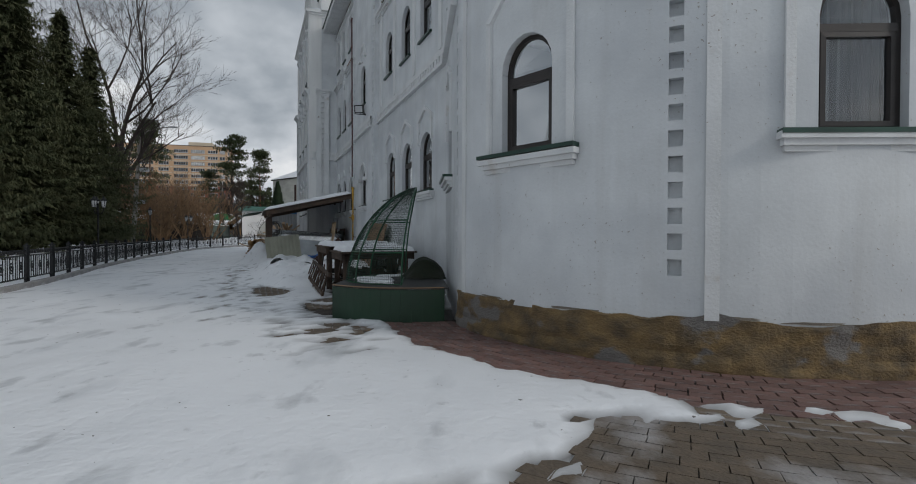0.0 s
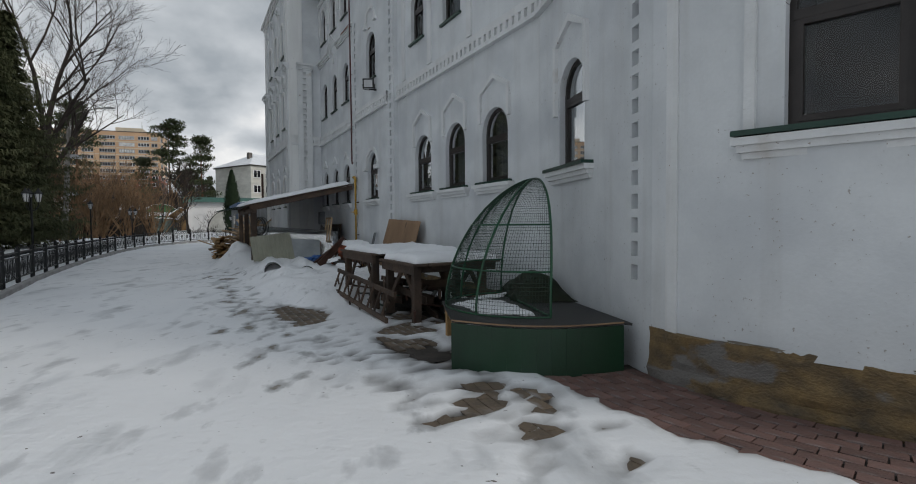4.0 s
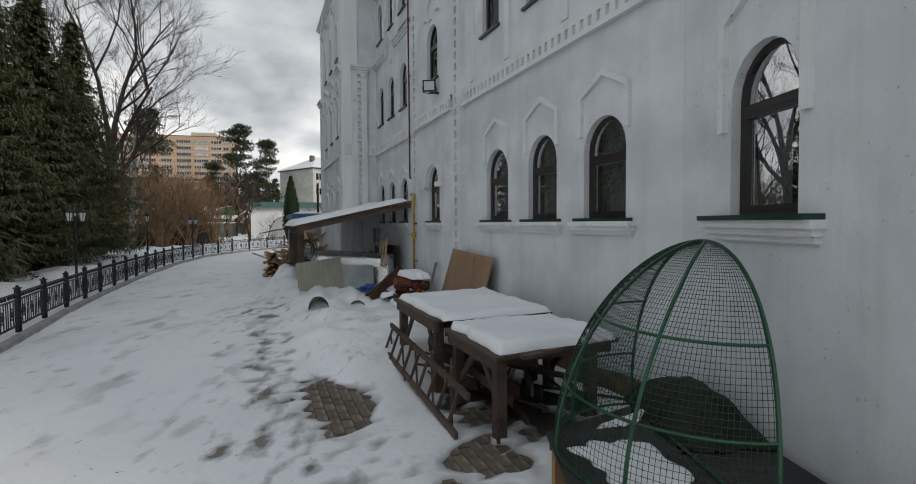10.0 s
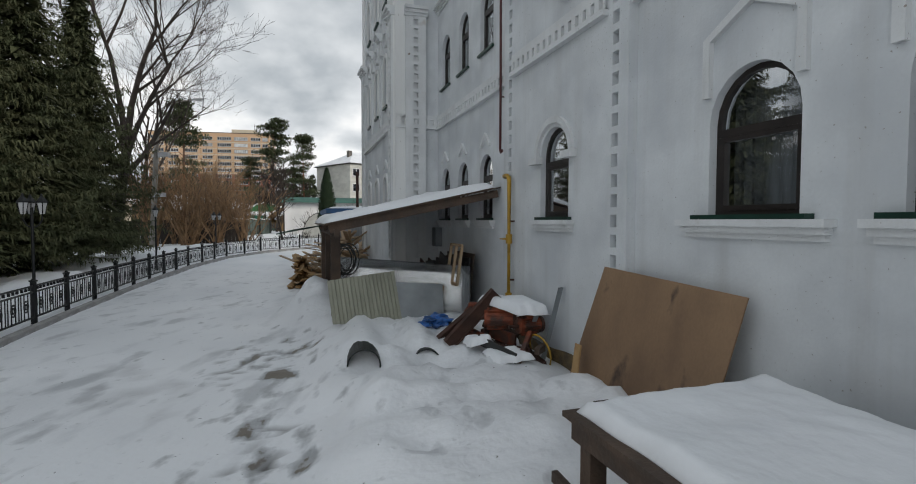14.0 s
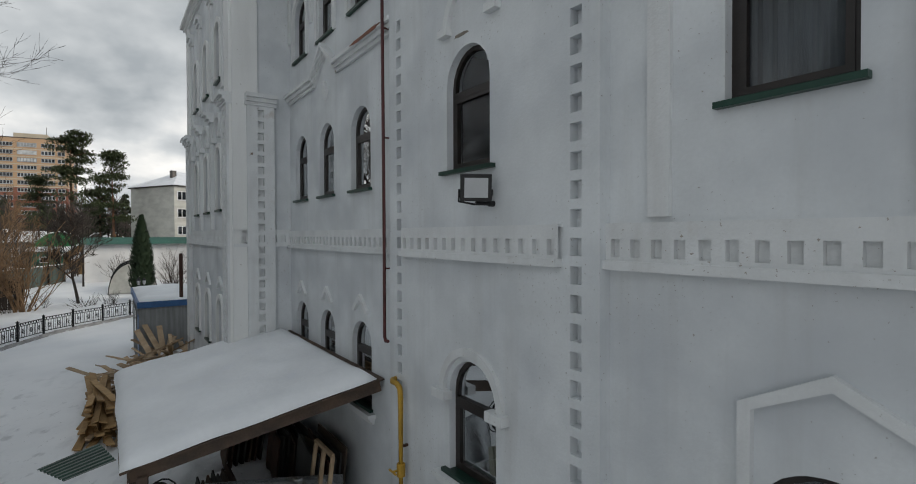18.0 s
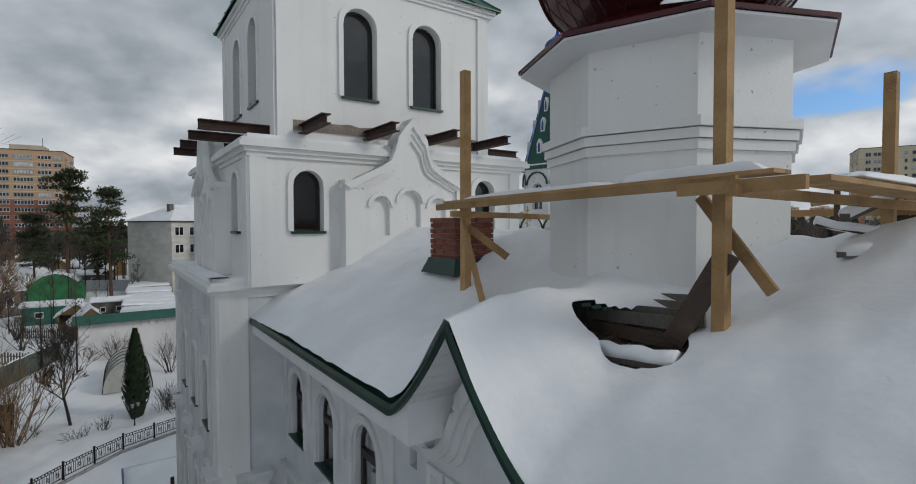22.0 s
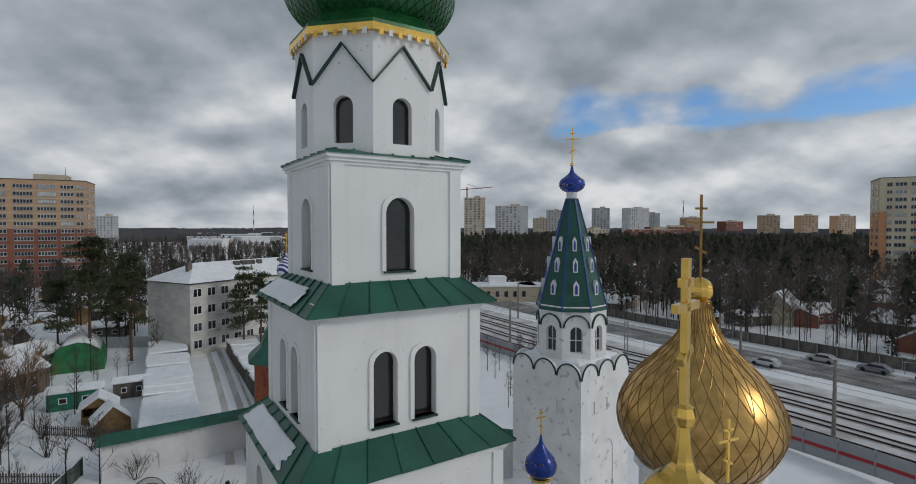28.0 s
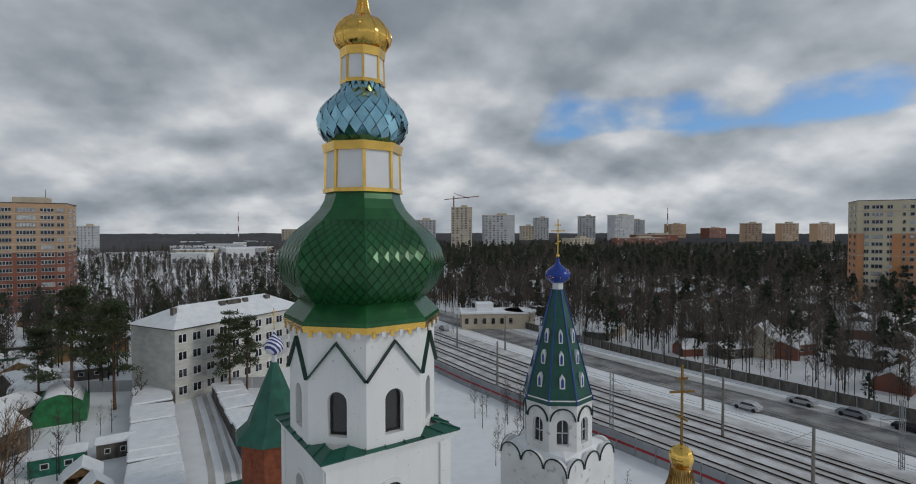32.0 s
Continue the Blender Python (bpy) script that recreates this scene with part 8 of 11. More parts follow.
def bay_tower(x, y, rz, W, D, floors, fh, walls, label, bays, side_bays, split, courses, panels):
    """A tower block with ribbon windows in bays; walls: below and above the split floor."""
    b = thing("tower_block", label, "apartment building", pose(x, y, 0.8, 0, 0, rz))
    H = floors * fh
    for nm, z0, z1, grow, mat in (("lower_wall", 0, split * fh, 0.0, walls[0]), ("upper_wall", split * fh, H + 1.2, 0.06, walls[1])):
        bm = nbm()
        box(bm, (0, 0, (z0 + z1) / 2), (W + grow, D + grow, z1 - z0))
        part(nm, bm, M[mat], b)
    bm = nbm()
    box(bm, (0, 0, H + 1.3), (W + 0.4, D + 0.4, 0.25))
    part("parapet", bm, M["plank_grey"], b)
    bm = nbm()
    box(bm, (W * 0.26, 0, H + 2.4), (W * 0.2, D * 0.5, 2.4))
    part("roof_room", bm, M["cream"], b)
    bm = nbm()
    rod(bm, (W * 0.34, 0, H + 3.5), (W * 0.34, 0, H + 7.0), 0.12, 0.06, 5)
    part("aerial", bm, M["plank_grey"], b)
    for fl in range(1, floors, courses):
        bm = nbm()
        box(bm, (0, 0, fl * fh), (W + 0.2, D + 0.2, 0.32))
        part("string_course", bm, M["cream"] if fl >= split else M["red_apart"] if walls[0] == "red_apart" else M["cream"], b)
    for s, w, lo, hi in panels:
        bm = nbm()
        box(bm, (s * W, -D / 2 - 0.04, (lo + hi) / 2 * fh), (w, 0.2, (hi - lo) * fh))
        part("wall_panel", bm, M["sand_brick"], b)
    src = {}
    R = random.Random(int(W))
    for side, rows in ((0, bays), (1, side_bays), (3, side_bays)):
        for s, w in rows:
            for fl in range(floors):
                lit = "win_light" if R.random() < 0.12 else "win_dark"
                m = pose(s * W, -D / 2 - 0.16, fl * fh + fh * 0.55) if side == 0 else pose((W / 2 + 0.16) * (1 if side == 1 else -1), s * D, fl * fh + fh * 0.55, 0, 0, 90)
                if (w, lit) not in src:
                    f, g = nbm(), nbm()
                    box(f, (0, 0, 0), (w, 0.10, 1.55))
                    n = max(1, round(w / 1.0))
                    for k in range(n):
                        box(g, (-w / 2 + w * (k + 0.5) / n, 0, 0.06), (w / n * 0.74, 0.16, 1.10))
                    fo = part("window", f, M["win_light"], b)
                    src[w, lit] = (fo, part("pane", g, M[lit], fo))
                    fo.matrix_local = m
                else:
                    fo = new("window", src[w, lit][0].data)
                    fo.parent = b
                    fo.matrix_local = m
                    new("pane", src[w, lit][1].data).parent = fo


bay_tower(-125.5, 231.0, 14, 48, 18, 14, 2.68, ("red_apart", "orange_brick"), "tan brick tower block with a red lower part", ((-0.43, 5.0), (-0.30, 4.0), (-0.16, 5.5), (-0.02, 4.0), (0.12, 5.5), (0.26, 5.5), (0.385, 4.0), (0.465, 2.2)), ((-0.25, 4.0), (0.25, 4.0)), 8, 1, ())
bay_tower(211.5, 158.5, -42, 46, 18, 14, 2.78, ("orange_panel", "sand_brick"), "sand and orange brick tower block beside the wood", ((-0.44, 1.6), (-0.37, 3.4), (-0.29, 1.6), (-0.20, 0.9), (-0.15, 1.4), (-0.10, 0.9), (0.0, 4.0), (0.12, 4.0), (0.26, 4.0), (0.4, 4.0)), ((-0.3, 2.2), (0.2, 2.2)), 10, 3, ((-0.37, 7.4, 0, 10.0), (-0.02, 3.0, 0, 10.0), (0.12, 4.6, 0, 10.0), (0.26, 4.6, 0, 10.0), (0.4, 4.6, 0, 10.0)))
tower_block("tower_block", -290.0, 706.0, 5, 18, 18, 11, 3.05, "pale_tower", "pale distant tower block", 5, 0.2, limit=120, sides=(0, 1))
FAR = [(395, 780, 26, 20, 17, "pale_tower", 0), (150, 640, 26, 18, 19, "cream", 1), (205, 660, 40, 18, 16, "pale_tower", 0), (110, 690, 30, 16, 14, "pale_tower", 0), (590, 1000, 50, 25, 20, "pale_tower", 0), (650, 1040, 36, 25, 17, "pale_tower", 0),
       (365, 900, 26, 20, 17, "pale_tower", 0), (330, 880, 22, 20, 12, "cream", 0), (760, 1050, 40, 25, 14, "orange_brick", 0), (830, 1010, 50, 25, 11, "red_apart", 0), (640, 700, 26, 18, 13, "orange_brick", 0), (700, 690, 26, 18, 13, "orange_brick", 0), (770, 690, 30, 18, 13, "orange_brick", 0),
       (-60, 900, 60, 18, 10, "cream", 0), (-20, 910, 50, 18, 10, "cream", 0), (25, 900, 40, 18, 9, "cream", 0), (55, 870, 40, 18, 8, "red_apart", 0), (400, 640, 70, 18, 6, "red_apart", 0), (520, 780, 80, 20, 7, "red_apart", 0), (300, 620, 36, 20, 6, "cream", 0)]
for i, (x, y, W, D, fl, mat, crane) in enumerate(FAR):
    tower_block("distant_block", x, y, -20 + 7 * (i % 5), W, D, fl, 3.0, mat, "distant block of flats on the horizon", max(4, int(W / 5)), 0.25, None, limit=90, sides=(0,), win=(2.4, 1.5), group="distant blocks")
for i in range(34):
    a, d = radians(R0.uniform(-17, -2)), R0.uniform(430, 980)
    hall = thing("distant_hall", "pale flat-roofed hall far across the town", "building", pose(d * math.sin(a), d * math.cos(a), 0.0, 0, 0, R0.uniform(-20, 20)), group="distant halls")
    W, D, H = R0.uniform(14, 44), R0.uniform(10, 18), R0.uniform(5, 13)
    bm = nbm()
    box(bm, (0, 0, H / 2), (W, D, H))
    part("wall", bm, M[R0.choice(("far_white", "pale_tower", "cream", "far_white"))], hall)
    bm = nbm()
    box(bm, (0, 0, H + 0.3), (W + 0.6, D + 0.6, 0.6))
    part("roof_snow", bm, M["snow"], hall)
    for k in range(int(W / 5)):
        bm = nbm()
        box(bm, (-W / 2 + 2.5 + 5 * k, -D / 2 - 0.05, H * 0.55), (2.6, 0.12, H * 0.25))
        part("window", bm, M["win_mid"], hall)
crane = thing("tower_crane", "distant red tower crane over a new block", "crane", pose(140, 640, 50))
bm = nbm()
beam(bm, (0, 0, 0), (0, 0, 22), 1.3)
beam(bm, (-12, 0, 18), (34, 4, 23), 1.0)
beam(bm, (0, 0, 26), (20, 2, 20), 0.4)
part("mast", bm, M["red_apart"], crane)
for x, y, h in ((690, 980, 78), (-260, 1500, 80)):
    ch = thing("chimney_stack", "tall distant striped boiler chimney", "chimney", pose(x, y, 0))
    for k in range(6):
        bm = nbm()
        rod(bm, (0, 0, h * k / 6), (0, 0, h * (k + 1) / 6), 1.6 - 0.12 * k, 1.5 - 0.12 * k, 10)
        part("band", bm, M["far_white"] if k % 2 else M["red_apart"], ch)

# rotunda-like pale house by the railway
rh = thing("depot_house", "pale flat-roofed house with a rounded front by the railway", "house", pose(41.0, 161.0, 0.8, 0, 0, -10))
bm = nbm()
box(bm, (0, 0, 2.2), (18, 9, 4.4))
lathe(bm, [(4.5, 0), (4.5, 4.4)], 20, c=(9, 0))
part("wall", bm, M["cream"], rh)
bm = nbm()
box(bm, (0, 0, 4.7), (18.6, 9.6, 0.5))
lathe(bm, [(4.9, 4.45), (4.9, 4.95)], 20, c=(9, 0))
box(bm, (-2, 0, 6.0), (5, 5, 2.4))
part("roof_snow", bm, M["snow"], rh)
for i in range(6):
    bm = nbm()
    box(bm, (-7.6 + 2.6 * i, -4.55, 2.4), (1.0, 0.1, 1.6))
    part("window", bm, M["win_dark"], rh)


# the plot's corner by the white wall: weathered green fence, brown lean-to, summerhouse, thawing heap
gf = thing("board_fence", "weathered grey green board fence with snow on its rail", "fence", pose(-27.8, 55.6, 0.55, 0, 0, 91))
for i in range(26):
    bm = nbm()
    box(bm, (0.17 + 0.34 * i, 0.01 * math.sin(i * 2.7), 0.85 + 0.03 * math.sin(i * 1.9)), (0.325, 0.03, 1.7))
    part("board", bm, M["fence_green"], gf)
for x in (0.1, 3.0, 6.0, 8.8):
    bm = nbm()
    box(bm, (x, -0.06, 0.9), (0.1, 0.08, 1.85))
    part("post", bm, M["plank_grey"], gf)
bm = nbm()
tube(bm, [(0.4 * i, 0, 1.74 + 0.03 * math.sin(i * 1.3)) for i in range(23)], 0.05, 8)
part("snow_cap", bm, M["snow"], gf, smooth=True)
lt = thing("lean_to", "brown sheet roofed lean-to against the board fence", "shed", pose(-30.4, 54.0, 0.5, 0, 0, 8))
bm = nbm()
box(bm, (0, 0, 0.75), (4.6, 5.2, 1.5))
part("wall", bm, M["plank_grey"], lt)
for i in range(9):
    bm = nbm()
    box(bm, (-2.2 + 0.55 * i, 0, 1.62 + 0.02 * (i % 2)), (0.56, 5.6, 0.05))
    part("roof_sheet", bm, M["rust"], lt)
shouse = thing("summerhouse", "small open tan board summerhouse with a snowy gabled roof", "summerhouse", pose(-32.4, 78.3, 0.7, 0, 0, 20))
for nm, c, sz in (("floor", (0, 0, 0.45), (3.2, 3.0, 0.12)), ("back_wall", (0, 1.45, 1.3), (3.2, 0.1, 1.7)), ("side_wall", (-1.55, 0, 1.3), (0.1, 3.0, 1.7)), ("side_wall", (1.55, 0, 1.3), (0.1, 3.0, 1.7)), ("railing", (-0.95, -1.45, 0.85), (1.1, 0.08, 0.7)), ("railing", (0.95, -1.45, 0.85), (1.1, 0.08, 0.7)), ("post", (-0.4, -1.45, 1.3), (0.1, 0.1, 1.7)), ("post", (0.4, -1.45, 1.3), (0.1, 0.1, 1.7))):
    bm = nbm()
    box(bm, c, sz)
    part(nm, bm, M["tan_wood"], shouse)
bm = nbm()
prism(bm, lambda s, v, z: (s, v, z), [(-1.6, 2.1), (1.6, 2.1), (0, 3.2)], -1.5, -1.4)
part("gable", bm, M["tan_wood"], shouse)
for sg in (-1, 1):
    bm = nbm()
    prism(bm, lambda s, v, z: (s, v, z), [(0, 3.2), (sg * 1.95, 1.86), (sg * 1.95, 2.0), (0, 3.42)], -1.8, 1.7)
    part("roof_snow", bm, M["snow"], shouse)
for k in range(4):
    bm = nbm()
    box(bm, (0, -1.6 - 0.2 * k, 0.42 - 0.1 * k), (0.7, 0.2, 0.05))
    part("step", bm, M["tan_wood"], shouse)

# ---- railway, road, wood ----
RAIL = [(47.0, 30.0), (41.0, 50.0), (36.5, 62.0), (31.6, 74.0), (25.5, 88.0), (18.5, 106.0), (10.0, 132.0), (-2.0, 170.0), (-30.0, 260.0), (-70.0, 380.0)]
M["ballast"] = material("trodden snow over ballast", (0.66, 0.66, 0.67), 0.9, second=(0.42, 0.41, 0.40), scale=0.35, spread=0.2, bump=0.6, grain=6, stretch=(1, 1, 1))
M["dark_ballast"] = material("oily ballast under thin snow", (0.42, 0.41, 0.40), 0.95, second=(0.60, 0.595, 0.59), scale=0.5, spread=0.3, bump=0.7, grain=8)
M["asphalt"] = material("wet asphalt with slush", (0.11, 0.106, 0.104), 0.6, second=(0.36, 0.355, 0.35), scale=0.3, spread=0.25, bump=0.3, grain=10)
M["noise_panel"] = material("grey noise barrier panel", (0.30, 0.31, 0.33), 0.6, scale=0.6, spread=0.08, bump=0.1, per_object=0.08)
M["red_band"] = material("red painted stripe", (0.36, 0.02, 0.03), 0.6, scale=1, spread=0.1, bump=0)
M["steel"] = material("galvanised steel", (0.34, 0.35, 0.36), 0.45, 0.6, scale=3, spread=0.15, bump=0.1)


def ribbon(path, d0, d1, z, mat, name, label, cat, wob=0.0):
    P = along(path, 3.0)
    A, B = offset_path(P, d0), offset_path(P, d1)
    bm = nbm()
    va = [bm.verts.new((x, y, z + wob * noise.noise((x * 0.1, y * 0.1, 0)))) for x, y in A]
    vb = [bm.verts.new((x, y, z + wob * noise.noise((x * 0.1, y * 0.1, 0)))) for x, y in B]
    for i in range(len(P) - 1):
        bm.faces.new((va[i], vb[i], vb[i + 1], va[i + 1]))
    ob = part(name, bm, M[mat], None)
    return tagged(ob, label, cat, kind="structure")


ribbon(RAIL, 3.0, 24.0, 0.86, "ballast", "track_bed", "snowy railway bed with dark ballast showing", "railway")
for d in (5.4, 9.7, 14.2, 18.6):
    ribbon(RAIL, d - 1.05, d + 1.05, 0.90, "dark_ballast", "track_ballast", "dark strip of ballast between the rails", "railway")
    rails = thing("railway_track", "pair of steel rails on sleepers in the snow", "railway track", group="railway tracks")
    for e in (-0.76, 0.76):
        bm = nbm()
        P = offset_path(along(RAIL, 4.0), d + e)
        for (x0, y0), (x1, y1) in zip(P, P[1:]):
            beam(bm, (x0, y0, 1.0), (x1, y1, 1.0), 0.09, 0.16)
        part("rail", bm, M["rust"], rails)
ribbon(RAIL, 29.5, 37.5, 0.88, "asphalt", "road", "wet slushy road beside the railway", "road")
ribbon(RAIL, 37.5, 40.5, 0.92, "dark_ballast", "verge", "muddy verge with patches of snow", "verge")
for name, d, h, mat, red, label in (("noise_barrier", 0.0, 2.3, "noise_panel", True, "grey noise barrier with a red stripe along the railway"), ("plank_fence", 45.0, 1.9, "plank_grey", False, "dark board fence beyond the road")):
    nb = thing(name, label, "fence")
    P = along(offset_path(RAIL, d), 2.9)[:44]
    src = {}
    for i, ((x0, y0), (x1, y1)) in enumerate(zip(P, P[1:])):
        m = pose((x0 + x1) / 2, (y0 + y1) / 2, 0.8, 0, 0, math.degrees(math.atan2(y1 - y0, x1 - x0)))
        if not src:
            bm = nbm()
            box(bm, (0, 0, h / 2), (2.86, 0.1, h))
            src["p"] = part("panel", bm, M[mat], nb)
            bm = nbm()
            box(bm, (1.45, 0, h / 2 + 0.05), (0.14, 0.2, h + 0.1))
            src["q"] = part("post", bm, M["steel"], nb)
            if red:
                bm = nbm()
                box(bm, (0, 0, h * 0.5), (2.86, 0.13, 0.35))
                src["r"] = part("stripe", bm, M["red_band"], nb)
            for o in src.values():
                o.matrix_local = m
        else:
            for o in src.values():
                c = new(o.name.split(".")[0], o.data)
                c.parent = nb
                c.matrix_local = m


def lattice_mast(x, y, h, rz):
    m = thing("catenary_mast", "steel lattice railway mast with brackets", "mast", pose(x, y, 0.8, 0, 0, rz), group="catenary masts")
    bm = nbm()
    for sx in (-0.22, 0.22):
        for sy in (-0.16, 0.16):
            beam(bm, (sx, sy, 0), (sx, sy, h), 0.07)
    for i in range(int(h / 0.5)):
        s = 1 if i % 2 else -1
        for sy in (-0.16, 0.16):
            beam(bm, (-0.22 * s, sy, i * 0.5), (0.22 * s, sy, i * 0.5 + 0.5), 0.04)
    part("mast", bm, M["steel"], m)
    bm = nbm()
    beam(bm, (0, 0, h * 0.72), (2.6, 0, h * 0.72), 0.06)
    beam(bm, (0, 0, h * 0.9), (2.6, 0, h * 0.72), 0.04)
    beam(bm, (2.4, 0, h * 0.72), (2.4, 0, h * 0.55), 0.05)
    part("bracket", bm, M["steel"], m)
    return m


def round_mast(x, y, h, rz):
    m = thing("catenary_pole", "concrete railway pole with a bracket arm", "mast", pose(x, y, 0.8, 0, 0, rz), group="catenary masts")
    bm = nbm()
    rod(bm, (0, 0, 0), (0, 0, h), 0.22, 0.15, 8)
    part("pole", bm, M["concrete"], m)
    bm = nbm()
    beam(bm, (0, 0, h * 0.78), (-2.8, 0, h * 0.82), 0.06)
    beam(bm, (0, 0, h * 0.96), (-2.8, 0, h * 0.82), 0.04)
    part("bracket", bm, M["steel"], m)
    return m


nm, fm = along(offset_path(RAIL, 3.2), 25.0), along(offset_path(RAIL, 22.5), 25.0)
for i, (x, y) in enumerate(nm[:9]):
    (lattice_mast if i % 2 == 0 else round_mast)(x, y, 9.0, -20)
for i, (x, y) in enumerate(fm[:9]):
    (round_mast if i % 2 == 0 else lattice_mast)(x + 1.0, y, 8.5, 160)
for i, (x, y) in enumerate(along(offset_path(RAIL, 12.0), 33.0)[:7]):
    round_mast(x, y + 9, 8.5, -20)
wires = thing("overhead_wires", "overhead railway wires strung between masts", "wires")
for d in (5.4, 9.7, 14.2, 18.6):
    for z in (6.6, 7.8):
        bm = nbm()
        P = offset_path(along(RAIL, 12.0), d)
        tube(bm, [(x, y, z + 0.15 * (i % 2)) for i, (x, y) in enumerate(P)], 0.018, 3)
        part("wire", bm, M["iron"], wires)


def car(x, y, rz, paint, label):
    c = thing("car", label, "car", pose(x, y, 0.95, 0, 0, rz), group="parked cars")
    mat = material("car paint", paint, 0.3, 0.2, scale=1, spread=0.05, bump=0)
    bm = nbm()
    f = lambda s, v, z: (s, v, z)
    prism(bm, f, [(-2.1, 0.3), (2.1, 0.3), (2.12, 0.62), (1.95, 0.78), (1.0, 0.88), (0.5, 1.35), (-1.1, 1.38), (-1.75, 0.95), (-2.1, 0.85)], -0.84, 0.84)
    bmesh.ops.bevel(bm, geom=bm.edges[:], offset=0.05, segments=1, affect="EDGES")
    body = part("body", bm, mat, c)
    bm = nbm()
    prism(bm, f, [(0.9, 0.9), (0.45, 1.3), (-1.05, 1.32), (-1.6, 0.98)], -0.86, 0.86)
    part("windows", bm, M["win_dark"], body)
    for wx in (-1.3, 1.3):
        for wy in (-0.8, 0.8):
            bm = nbm()
            rod(bm, (wx, wy - 0.1, 0.32), (wx, wy + 0.1, 0.32), 0.32, n=12)
            part("wheel", bm, M["iron"], c)
    return c


CP = along(offset_path(RAIL, 39.3), 1.0)
for k, col, nmn in ((20, (0.30, 0.31, 0.33), "silver"), (29, (0.02, 0.02, 0.022), "black"), (36, (0.25, 0.27, 0.29), "grey"), (43, (0.5, 0.5, 0.5), "pale"), (11, (0.4, 0.4, 0.41), "silver")):
    x, y = CP[k]
    car(x, y, 110, col, nmn + " car parked on the slushy verge")
car(26.0, 158.0, 100, (0.45, 0.45, 0.46), "pale car by the level crossing")
car(60.0, 82.0, 112, (0.5, 0.5, 0.52), "silver car driving on the wet road")

# houses among the trees beyond the road
M["old_log"] = material("dark log wall", (0.075, 0.055, 0.042), 0.9, scale=2, spread=0.25, bump=0.3)
R1 = random.Random(12)
for i in range(140):
    d, s = R1.uniform(52, 250), R1.randrange(4, 66)
    P = along(offset_path(RAIL, d), 3.0)
    x, y = P[min(len(P) - 1, s)]
    gable_house("cottage", x, y, R1.uniform(0, 180), R1.uniform(5, 11), R1.uniform(4, 7), R1.uniform(1.8, 2.9), R1.uniform(0.9, 1.9), M[R1.choice(("plank_grey", "plank_grey", "red_apart", "cream", "plank_grey", "old_log"))], "cottage with a snowy roof among bare trees", cat="house", group="cottages beyond the railway")
gable_house("yellow_cottage", 92.0, 112.0, 30, 7, 6, 4.5, 3.0, M["cream"], "yellowish two-storey cottage among bare trees", cat="house")
gable_house("brick_cottage", 78.0, 214.0, 20, 9, 7, 4.0, 4.0, M["red_apart"], "red brick cottage with steep snowy gables", cat="house")


M["wood_twig"] = material("brown bare crowns of the wood", (0.095, 0.078, 0.066), 0.95, second=(0.066, 0.053, 0.045), scale=0.08, spread=0.25, bump=0)
# distance haze is put into this greyer, bluer colour
M["far_wood"] = material("grey brown far woods", (0.075, 0.075, 0.078), 0.95, second=(0.060, 0.062, 0.066), scale=0.02, spread=0.2, bump=0)
M["wood_needles"] = material("dark conifer crowns of the wood", (0.034, 0.042, 0.028), 0.9, second=(0.050, 0.056, 0.036), scale=0.05, spread=0.3, bump=0, spec=0.1)


